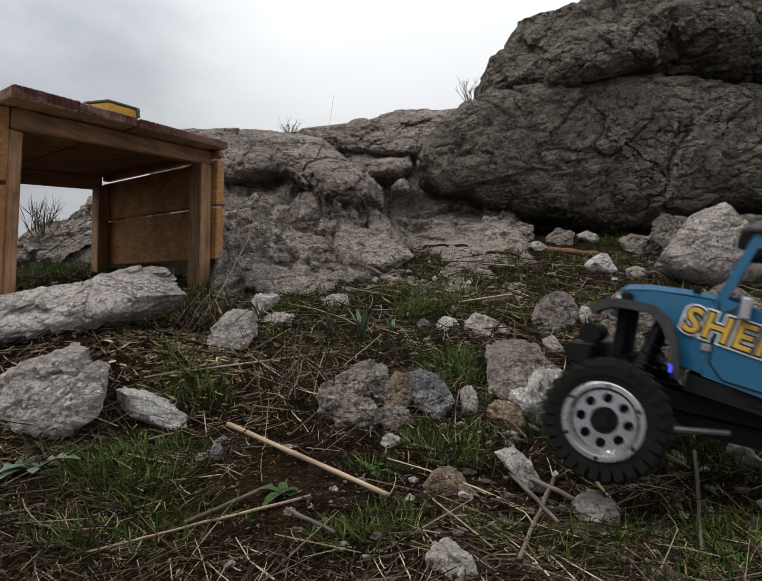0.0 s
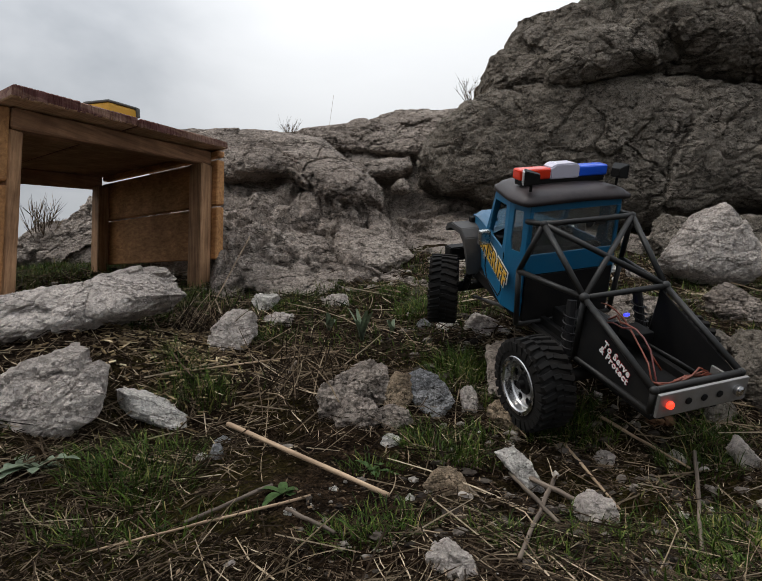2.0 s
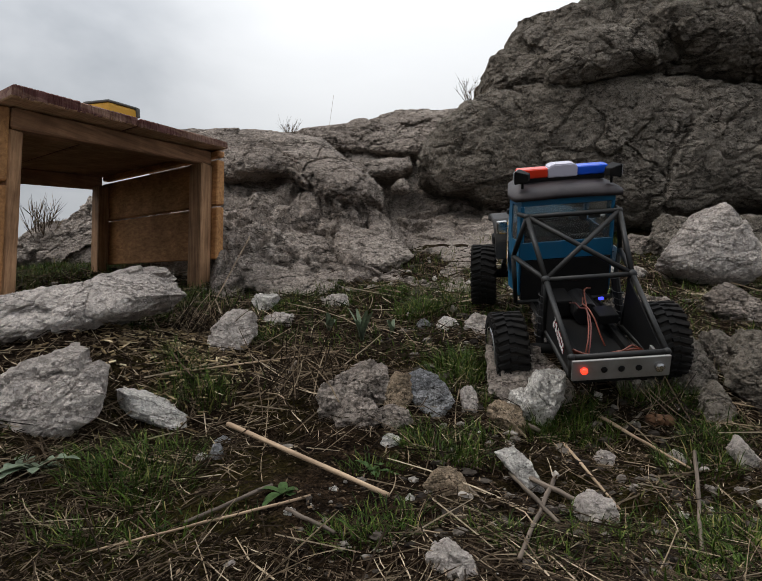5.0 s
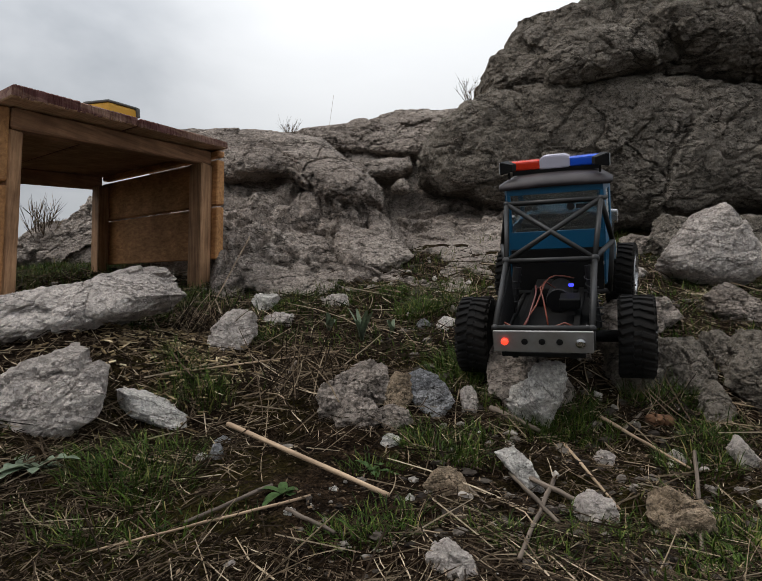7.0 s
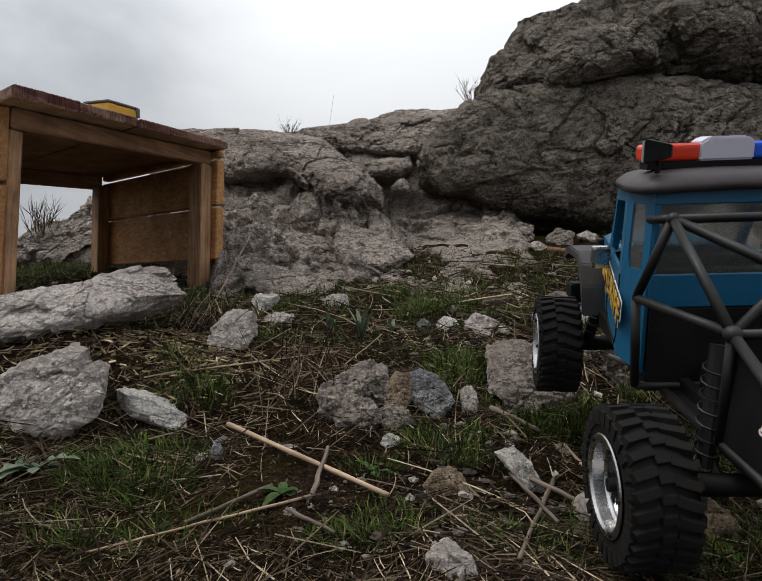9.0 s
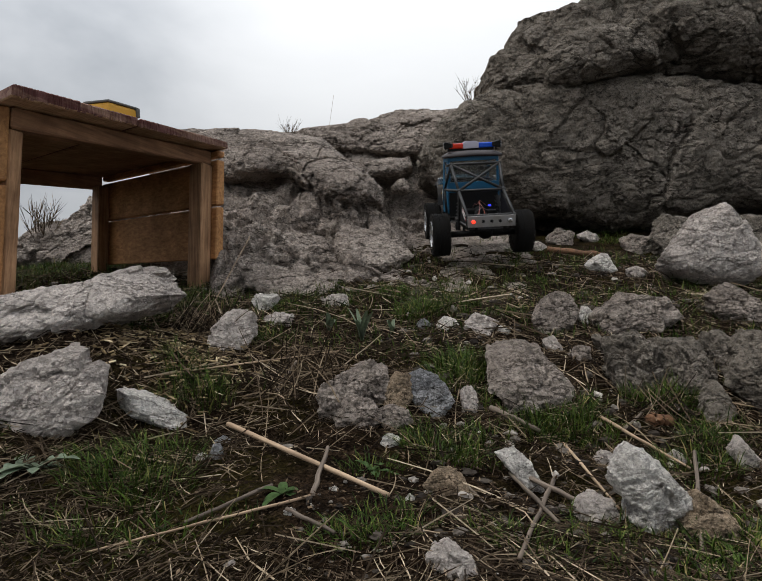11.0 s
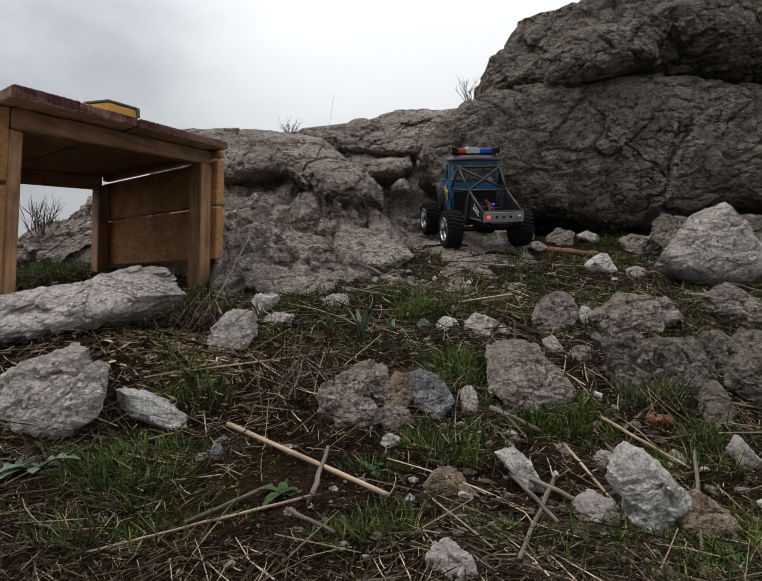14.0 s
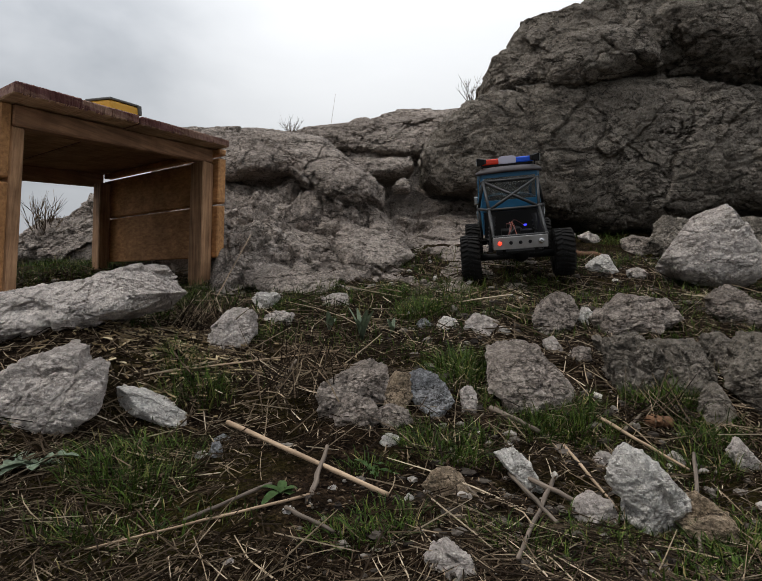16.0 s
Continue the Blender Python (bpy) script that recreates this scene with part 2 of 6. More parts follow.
def part(name, bm, material, parent=None, label="", shade=False, place=None):
    me = bpy.data.meshes.new(name)
    bmesh.ops.recalc_face_normals(bm, faces=bm.faces)
    bm.to_mesh(me)
    bm.free()
    me.materials.append(material)
    smooth(me, shade)
    ob = new(name, me)
    if parent:
        ob.parent = parent
    if place is not None:
        ob.matrix_basis = place
    if label:
        ob["label"] = label
    return ob


def box_bm(lo, hi, bevel=0.0, segments=2, bm=None):
    bm = bm or bmesh.new()
    c = [(a + b) / 2 for a, b in zip(lo, hi)]
    s = [b - a for a, b in zip(lo, hi)]
    r = bmesh.ops.create_cube(bm, size=1, matrix=Matrix.Translation(c) @ Matrix.Diagonal((*s, 1)))
    if bevel:
        es = list({e for v in r["verts"] for e in v.link_edges})
        bmesh.ops.bevel(bm, geom=es, offset=bevel, segments=segments, affect="EDGES", profile=0.6)
    return bm


def prism_bm(poly, a, b, axis="x", bevel=0.0, bm=None):
    """A polygon, extruded from a to b along an axis; its points are the two other coordinates in order."""
    bm = bm or bmesh.new()
    put = {"x": lambda u, v, w: (w, u, v), "y": lambda u, v, w: (u, w, v), "z": lambda u, v, w: (u, v, w)}[axis]
    lo = [bm.verts.new(put(u, v, a)) for u, v in poly]
    hi = [bm.verts.new(put(u, v, b)) for u, v in poly]
    n = len(poly)
    faces = [bm.faces.new(lo), bm.faces.new(hi)]
    faces += [bm.faces.new((lo[i], lo[(i + 1) % n], hi[(i + 1) % n], hi[i])) for i in range(n)]
    if bevel:
        es = list({e for f in faces for e in f.edges})
        bmesh.ops.bevel(bm, geom=es, offset=bevel, segments=2, affect="EDGES")
    return bm


def tube_bm(points, r, sides=8, bm=None, taper=None, caps=True):
    bm = bm or bmesh.new()
    pts = [Vector(p) for p in points]
    rings = []
    for i, p in enumerate(pts):
        d = (pts[min(i + 1, len(pts) - 1)] - pts[max(i - 1, 0)]).normalized()
        u = d.orthogonal().normalized() if i == 0 else (rings_u - d * rings_u.dot(d)).normalized()
        rings_u = u
        w = d.cross(u)
        rr = r if taper is None else r * taper[i]
        rings.append([bm.verts.new(p + (u * math.cos(2 * math.pi * k / sides) + w * math.sin(2 * math.pi * k / sides)) * rr) for k in range(sides)])
    for a, b in zip(rings, rings[1:]):
        for k in range(sides):
            bm.faces.new((a[k], a[(k + 1) % sides], b[(k + 1) % sides], b[k]))
    if caps:
        bm.faces.new(rings[0][::-1]), bm.faces.new(rings[-1])
    return bm


def lathe_bm(profile, sides=32, bm=None, axis="x"):
    """Turn a profile of (place along the axis, radius) about the axis."""
    bm = bm or bmesh.new()
    rings = []
    for a, r in profile:
        ring = []
        for k in range(sides):
            c, s = math.cos(2 * math.pi * k / sides) * r, math.sin(2 * math.pi * k / sides) * r
            ring.append(bm.verts.new({"x": (a, c, s), "y": (c, a, s), "z": (c, s, a)}[axis]))
        rings.append(ring)
    for p, q in zip(rings, rings[1:]):
        for k in range(sides):
            bm.faces.new((p[k], p[(k + 1) % sides], q[(k + 1) % sides], q[k]))
    bm.faces.new(rings[0]), bm.faces.new(rings[-1])
    return bm


# ---- the ground: one sheet, a slope that climbs to the rocks and falls away behind them ----
SLOPE_Y = (-300, -20, -2, 0.0, 0.30, 0.45, 0.60, 0.75, 0.90, 1.0, 1.2, 1.45, 1.75, 2.05, 2.6, 3.5, 6, 30, 300)
SLOPE_Z = (-70, -5.6, -0.50, 0.0, 0.065, 0.083, 0.100, 0.122, 0.165, 0.205, 0.268, 0.325, 0.408, 0.475, 0.56, 0.60, 0.40, -4.5, -70)


def bulge(x, y, cx, cy, rx, ry):
    d = ((x - cx) / rx) ** 2 + ((y - cy) / ry) ** 2
    return np.exp(-d)


def ground_z(x, y):
    x, y = np.asarray(x, float), np.asarray(y, float)
    z = np.interp(y, SLOPE_Y, SLOPE_Z)
    near = np.exp(-((y - 1.2) / 2.5) ** 2)
    z = z + 0.035 * bulge(x, y, -0.50, 0.78, 0.25, 0.22) - 0.05 * bulge(x, y, -0.62, 1.65, 0.35, 0.40)
    z = z + 0.045 * bulge(x, y, -0.02, 0.82, 0.11, 0.07) + 0.05 * bulge(x, y, -0.46, 0.86, 0.17, 0.10)
    z = z - 0.02 * bulge(x, y, 0.30, 0.62, 0.22, 0.14)
    z = z - 0.17 / (1 + np.exp(np.clip((x + 0.85) / 0.12, -30, 30))) * np.clip((y - 1.3) / 1.2, 0, 1) * np.clip(3 - y / 5, 0, 1)
    p = np.stack([x.ravel(), y.ravel(), np.zeros(x.size)], 1)
    n = 0.016 * fbm(p * 4.5, 3, 5) + 0.006 * fbm(p * 26, 3, 9)
    return z + n.reshape(x.shape) * np.clip(near * 1.2, 0.3, 1)


def spread(lo, hi, step, far, count):
    mid = np.arange(lo, hi + step / 2, step)
    k = np.arange(1, count + 1) / count
    out = step * ((far / step) ** k)
    return np.concatenate([(lo - out)[::-1], mid, hi + out])


def build_ground():
    xs, ys = spread(-1.25, 1.35, 0.010, 300, 24), spread(0.28, 2.5, 0.010, 300, 24)
    gx, gy = np.meshgrid(xs, ys)
    gz = ground_z(gx, gy)
    verts = np.stack([gx.ravel(), gy.ravel(), gz.ravel()], 1)
    nx, ny = len(xs), len(ys)
    i = (np.arange(ny - 1)[:, None] * nx + np.arange(nx - 1)[None]).ravel()
    faces = np.stack([i, i + 1, i + nx + 1, i + nx], 1)
    ob = new("ground", mesh_of("ground", verts.tolist(), faces.tolist(), soil))
    tagged(ob, "dark crumbly hillside soil with moss and litter", "ground", kind="structure")


build_ground()

# ---- rocks ----
BALLS = {}
DOMES = {}


def ball(level):
    if level not in BALLS:
        bm = bmesh.new()
        bmesh.ops.create_icosphere(bm, subdivisions=level, radius=1)
        bm.verts.ensure_lookup_table()
        BALLS[level] = (np.array([v.co[:] for v in bm.verts]), [tuple(v.index for v in f.verts) for f in bm.faces])
        bm.free()
    return BALLS[level]


def dome(n, square):
    """Directions on a sphere, in an n by n grid whose middle three quarters cover the front (-y), evenly once squared off, and its quads."""
    if (n, square) not in DOMES:
        a, b = np.meshgrid(np.linspace(-1, 1, n), np.linspace(-1, 1, n))
        r, th = np.maximum(abs(a), abs(b)), np.arctan2(b, a)
        u = np.clip(r / 0.78, 0, 1) ** (1 / square)
        phi = 0.7 * np.arcsin(u) + 0.3 * u * math.pi / 2 + np.interp(r, (0.78, 1.0), (0, 0.47 * math.pi))
        d = np.stack([np.sin(phi) * np.cos(th), -np.cos(phi), np.sin(phi) * np.sin(th)], -1).reshape(-1, 3)
        i = (np.arange(n - 1)[:, None] * n + np.arange(n - 1)[None]).ravel()
        DOMES[n, square] = (d, np.stack([i, i + 1, i + n + 1, i + n], 1).tolist())
    return DOMES[n, square]


def slant(p, tilt):
    c, s = math.cos(tilt), math.sin(tilt)
    return p @ np.array([[c, 0.0, -s], [0.0, 1.0, 0.0], [s, 0.0, c]])


def fracture(p, size, seed, tilt=0.9, levels=4, flat=1.35, depth=1.0):
    """How far broken rock stands out: blocks split along slanting joints, each tilted and stepped, with open crevices between."""
    h = 0.0
    for k in range(levels):
        c = size * 0.40 ** k
        q = p + c * 0.22 * np.stack([fbm(p / c * 1.6 + 9 * j, 3, seed + 70 + j + k) for j in range(3)], 1)
        q = slant(q, tilt * (1, 1, -0.7, 0.4, 1.0)[k]) / c * np.array([1.0, 1.0, flat])
        near, nxt, off, rnd = cells(q + seed * 1.7, seed + 5 * k)
        gap = np.clip(1 - (nxt - near) / 0.10, 0, 1)
        open_ = np.clip(rnd[:, 2] + 0.75, 0.15, 1)
        h = h + c * depth * (0.17 * (off * rnd).sum(1) + 0.07 * rnd[:, 0] - 0.12 * open_ * gap)
    return h


def rock(name, at, outline, front, back, material, label, level=5, seed=1, cell=0.08, block=0.4, rough=0.05, square=0.75, turn=0.0, lean=0.0,
         category="rock", group="", kind="", crack=0.0, cuts=0, tilt=0.9, parent=None):
    """A fractured stone. outline: corners (x, z) of its face about its centre, in order; front, back: how far it reaches each way.
    cell: size of the broken blocks; block: how far they stand out; lean: how much its top sits back."""
    n = {5: 56, 6: 130, 7: 270, 8: 430}[level]
    d, faces = dome(n, square)
    out = sorted((math.atan2(z, x), x, z) for x, z in outline)
    ang = np.array([o[0] for o in out])
    px, pz = np.array([o[1] for o in out]), np.array([o[2] for o in out])
    th = np.arctan2(d[:, 2], d[:, 0])
    k = np.searchsorted(ang, th) % len(out)
    j = (k - 1) % len(out)
    ex, ez = px[k] - px[j], pz[k] - pz[j]
    ct, st = np.cos(th), np.sin(th)
    rad = (px[j] * ez - pz[j] * ex) / (ct * ez - st * ex + 1e-12)
    c = np.sqrt(d[:, 0] ** 2 + d[:, 2] ** 2) ** square
    y = np.sign(d[:, 1]) * np.abs(d[:, 1]) ** square * np.where(d[:, 1] < 0, front, back)
    p = np.stack([rad * ct * c, y, rad * st * c], 1)
    size = float(np.mean(np.abs(px)) + np.mean(np.abs(pz))) / 2
    reach = np.array([size, (front + back) / 2, size])
    rng = np.random.RandomState(seed)
    u = p / reach
    for _ in range(cuts):
        w = rng.normal(size=3)
        w /= np.linalg.norm(w)
        s = u @ w
        over = s - s.max() * rng.uniform(0.70, 0.94)
        u = u - np.where(over > 0, over, 0)[:, None] * w * 0.97
    p = u * reach
    g = p.reshape(n, n, 3)
    nn = np.cross(np.gradient(g, axis=1), np.gradient(g, axis=0)).reshape(-1, 3)
    soft = p / reach ** 2
    nn = nn / (np.linalg.norm(nn, axis=1)[:, None] + 1e-9)
    nn = np.where((nn * soft).sum(1)[:, None] < 0, -nn, nn)
    nn = nn + 0.8 * soft / (np.linalg.norm(soft, axis=1)[:, None] + 1e-9)
    nn = nn / (np.linalg.norm(nn, axis=1)[:, None] + 1e-9)
    h = fracture(p + seed * 3.1, cell * 1.5, seed, tilt, 4 if level > 5 else 3, depth=block * 2.4)
    h = h + rough * size * fbm(p / size * 2.2 + seed, 4, seed) + 0.03 * cell * fbm(p / cell * 6, 3, seed + 3)
    if crack:
        h = h + crack * crackle(p / (cell * 2.0) * np.array([0.8, 1.0, 1.4]) + seed, seed + 8)
    p = p + nn * h[:, None]
    p[:, 1] += lean * p[:, 2]
    ob = new(name, mesh_of(name, p.tolist(), faces, material, shade=False))
    ob.matrix_basis = pose(*at, 0, 0, turn)
    if parent:
        ob.parent = parent
        ob["label"] = label
    else:
        tagged(ob, label, category, group, kind)
    return ob


# ---- the outcrop: one continuous mass of broken rock above the slope ----
OUT_Y = (1.20, 1.36, 1.50, 1.65, 1.80, 2.05, 2.30, 2.50, 2.70, 2.95, 3.25, 3.80)
OUT_LEFT = (0.22, 0.305, 0.395, 0.470, 0.545, 0.705, 0.865, 0.970, 1.045, 1.100, 1.05, 0.60)
OUT_RIGHT = (0.22, 0.300, 0.345, 0.392, 0.428, 0.485, 0.590, 0.670, 0.790, 1.080, 1.310, 0.90)


def step(e0, e1, v):
    k = np.clip((v - e0) / (e1 - e0), 0, 1)
    return k * k * (3 - 2 * k)


def build_outcrop():
    s, y = np.meshgrid(np.linspace(-0.40, 0.30, 300), np.geomspace(1.22, 3.75, 320))
    x = s * y
    wob = 0.06 * fbm(np.stack([x.ravel() * 3, y.ravel() * 3, 0 * x.ravel()], 1), 3, 61).reshape(x.shape)
    side = step(-0.16, 0.06, s + wob)
    z = np.interp(y, OUT_Y, OUT_LEFT) * (1 - side) + np.interp(y, OUT_Y, OUT_RIGHT) * side
    # a rounded block with a steep lower right edge, the cleft beside it, a hollow under the ridge, and a lower knob
    z = z + 0.04 * step(0.55, 0.30, np.hypot((x + 0.17) / 0.36, (y - 2.02) / 0.45)) - 0.07 * bulge(x, y, -0.21, 1.70, 0.07, 0.06)
    z = z - 0.10 * bulge(x, y, 0.0, 2.46, 0.14, 0.09) + 0.03 * bulge(x, y, -0.06, 1.62, 0.10, 0.08) + 0.04 * bulge(x, y, -0.36, 1.62, 0.12, 0.10)
    z = z - 0.05 * bulge(x - 0.55 * (y - 2.0), y, -0.25, 1.95, 0.025, 0.5)
    p = np.stack([x.ravel(), y.ravel(), z.ravel()], 1)
    flat = np.ones(len(p)) - 0.65 * (step(0.05, 0.12, s) * step(2.25, 2.05, y)).ravel()
    h = (fracture(p, 0.26, 33, 0.75, 5, 1.5, 0.75) + 0.015 * crackle(slant(p, 0.55) * np.array([2.5, 2.5, 4.5]), 91) + 0.010 * fbm(p * 5, 2, 79)) * flat
    h = h * (1 - 0.65 * step(2.3, 2.75, y).ravel())
    n = np.array([0.0, -0.62, 0.78])
    p = p + n * h[:, None]
    # its rim dives into the soil along a ragged line
    west = -0.250 - 0.12 * step(1.62, 1.82, y)
    edge = step(-0.045, 0.0, s - west + 0.4 * wob) * step(0.30, 0.235, s + 0.7 * wob) * step(1.25, 1.37, y + 1.3 * wob + 0.35 * np.clip(s - 0.02, 0, 1))
    soil_z = ground_z(p[:, 0], p[:, 1])
    e = edge.ravel()
    p[:, 2] = (soil_z - 0.07) * (1 - e) + p[:, 2] * e
    nx = s.shape[1]
    i = (np.arange(s.shape[0] - 1)[:, None] * nx + np.arange(nx - 1)[None]).ravel()
    faces = np.stack([i, i + 1, i + nx + 1, i + nx], 1)
    root = new("outcrop")
    tagged(root, "broad broken pinkish-grey rock outcrop rising behind the grass", "rock")
    bed = new("bedrock", mesh_of("bedrock", p.tolist(), faces.tolist(), ledge_stone, shade=False))
    bed.parent = root
    return root


outcrop = build_outcrop()


# ---- the timber shelter ----
def board(name, lo, hi, material, parent, label="", bevel=0.003, ragged=0.0, seed=0, end="y"):
    bm = box_bm(lo, hi, bevel, 1)
    if ragged:
        rng = random.Random(seed)
        es = [e for e in bm.edges if abs((e.verts[0].co - e.verts[1].co).normalized().x) > 0.9]
        bmesh.ops.subdivide_edges(bm, edges=es, cuts=70, use_grid_fill=True)
        for v in bm.verts:
            k = 0.8 * noise.noise(v.co * 45 + Vector((seed, 0, 0))) + 0.7 * noise.noise(v.co * 260)
            if v.co.y < lo[1] + 0.01:
                v.co.y += ragged * (k + 0.5 * rng.random())
                v.co.z += ragged * 0.45 * k
    # rails, boards and roof climb along the front; posts stay upright
    if name != "post":
        for v in bm.verts:
            v.co.z += v.co.x * 0.105
    # the plan is a little out of square
    # and leans a little
    for v in bm.verts:
        v.co.y += (0.11 - 0.14 * v.co.x) * (0.30 - v.co.z)
        v.co.x += v.co.y * 0.4
    return part(name, bm, material, parent, label)


def build_shelter():
    root = new("wooden_shelter")
    root.matrix_basis = Matrix.Translation((-0.595, 0.95, 0.274)) @ pose(0, 0, 0, 0, 0, 74.5)
    tagged(root, "open brown timber shelter with a weathered reddish plank roof", "shelter")
    for k, (a, b) in enumerate(((-0.034, 0.1006), (0.1026, 0.252), (0.254, 0.3975), (0.3995, 0.598))):
        plank = board("roof_board", (a, -0.055 + 0.004 * (k % 2), 0.323 + 0.002 * (k % 2)), (b, 0.56, 0.342 - 0.002 * (k == 2)), roof_wood, root,
              "weathered red-brown roof board with a ragged end", 0.002, 0.0042, k + 2)
        # the paint is on the upper side alone; the underside's colour includes bounced light
        plank.data.materials.append(lit_bare_wood)
        for f in plank.data.polygons:
            if f.normal.z < -0.6:
                f.material_index = 1
    for x, y, w, dd, low in ((-0.0085, 0.0, 0.026, 0.045, -0.10), (0.528, -0.010, 0.048, 0.050, -0.02), (-0.030, 0.465, 0.04, 0.04, -0.20), (0.530, 0.465, 0.045, 0.04, -0.16)):
        board("post", (x, y, low), (x + w, y + dd, 0.290 + x * 0.105), post_wood, root)
    board("front_rail", (-0.009, -0.006, 0.288), (0.5765, 0.026, 0.3225), rail_wood, root, "dark brown front rail")
    board("rear_rail", (-0.030, 0.507, 0.283), (0.5765, 0.533, 0.3225), rail_wood, root, "dark brown rear rail")
    for z0, z1 in ((0.045, 0.178), (0.184, 0.298), (0.308, 0.3225)):
        board("wall_board", (0.5775, -0.028, z0), (0.612, 0.51, z1), wall_wood, root)
    for z0, z1 in ((0.205, 0.3225), (0.02, 0.198)):
        board("end_board", (-0.0315, -0.002, z0), (-0.0095, 0.51, z1), wall_wood, root, "light yellow-brown end board")


build_shelter()


def build_case():
    root = new("tool_case")
    root.matrix_basis = Matrix.Translation((-0.595, 0.95, 0.274)) @ pose(0, 0, 0, 0, 0, 74.5) @ pose(0.240, 0.02, 0.3425 + 0.21 * 0.105, 0, -6.0, 0)
    tagged(root, "small yellow tool case with a grey lid on the shelter roof", "tool case")
    yellow = plain("yellow_moulded_plastic", (0.62, 0.33, 0.03), 0.45, dirt=0.15)
    lid_grey = plain("grey_lid_plastic", (0.10, 0.105, 0.10), 0.5, dirt=0.2)
    part("case_body", box_bm((0, 0, 0), (0.088, 0.06, 0.044), 0.006, 3), yellow, root, "yellow plastic body")
    part("case_lid", box_bm((-0.001, -0.001, 0.0442), (0.089, 0.061, 0.0490), 0.002, 2), lid_grey, root, "dark grey lid")
    part("latch", box_bm((0.082, -0.005, 0.026), (0.0905, 0.02, 0.047), 0.002), lid_grey, root)


build_case()


# ---- the model truck ----
blue = plain("blue_body_paint", (0.004, 0.10, 0.205), 0.36, 0.0, 0.5, 0.10)
black = plain("matt_black_plastic", (0.004, 0.004, 0.0042), 0.62, spec=0.2, dirt=0.06)
tube_black = plain("dusty_black_tube", (0.0075, 0.0075, 0.0072), 0.45, spec=0.35, dirt=0.10)
rubber = plain("dusty_tyre_rubber", (0.010, 0.0095, 0.009), 0.85, spec=0.15, dirt=0.32, dust=(0.050, 0.038, 0.028))
chrome = plain("dull_chrome", (0.52, 0.52, 0.52), 0.22, 1.0, dirt=0.35)
steel = plain("scratched_steel_plate", (0.30, 0.29, 0.28), 0.5, 0.75, dirt=0.5)
grey_roof = plain("worn_dark_grey_roof_vinyl", (0.022, 0.017, 0.018), 0.48, spec=0.35, dirt=0.6, dust=(0.075, 0.058, 0.056))
flare_grey = plain("grey_flare_plastic", (0.022, 0.022, 0.023), 0.6, dirt=0.3)
red_lens = plain("red_lens", (0.62, 0.035, 0.012), 0.12, dirt=0.05)
blue_lens = plain("blue_lens", (0.012, 0.09, 0.62), 0.12, dirt=0.05)
pale_lens = plain("milky_lens", (0.52, 0.50, 0.58), 0.2, dirt=0.05)
lamp_glass = plain("ribbed_lamp_glass", (0.42, 0.42, 0.42), 0.18, dirt=0.2)
window_glass = clear("smoked_window", (0.55, 0.57, 0.55), 0.08, 0.92)
gold = plain("gold_lettering", (0.62, 0.36, 0.04), 0.45, dirt=0.2)
white_film = plain("white_lettering_film", (0.72, 0.72, 0.70), 0.5, dirt=0.15)
black_film = plain("black_lettering_film", (0.01, 0.01, 0.01), 0.5, dirt=0.05)
red_film = plain("red_lettering_film", (0.42, 0.02, 0.03), 0.5, dirt=0.1)
wire_orange = plain("orange_wire", (0.16, 0.028, 0.010), 0.4, dirt=0.3)
wire_red = plain("red_wire", (0.10, 0.012, 0.009), 0.4, dirt=0.3)
cloth_black = plain("black_shock_body", (0.008, 0.008, 0.009), 0.4, spec=0.3, dirt=0.1)
tail_glow = glowing("lit_red_tail_light", (1.0, 0.03, 0.012), 2.6)
blue_glow = glowing("lit_blue_diode", (0.05, 0.06, 1.0), 1.6, (0.01, 0.01, 0.2))


def lettering(name, text, size, material, parent, m, swell=0.0, depth=0.0004, label="", bold=0.0, shear=0.0):
    """Words in the built-in font as a mesh; swell widens the strokes into an outline."""
    cu = bpy.data.curves.new(name, "FONT")
    cu.body, cu.size, cu.align_x, cu.align_y = text, size, "CENTER", "CENTER"
    cu.offset, cu.extrude, cu.shear, cu.space_character, cu.space_line = swell + bold, depth, shear, 1.12, 0.8
    cu.resolution_u = 3
    tmp = bpy.data.objects.new(name, cu)
    scene.collection.objects.link(tmp)
    me = bpy.data.meshes.new_from_object(tmp.evaluated_get(bpy.context.evaluated_depsgraph_get()))
    bpy.data.objects.remove(tmp)
    me.materials.clear()
    me.materials.append(material)
    ob = new(name, me)
    ob.parent, ob.matrix_basis = parent, m
    if label:
        ob["label"] = label
    return ob


def side_frame(origin, along, up):
    """A pose whose x runs along, whose y is nearest to up, at origin."""
    x = Vector(along).normalized()
    z = x.cross(Vector(up)).normalized()
    y = z.cross(x)
    m = Matrix((x, y, z)).transposed().to_4x4()
    m.translation = Vector(origin)
    return m


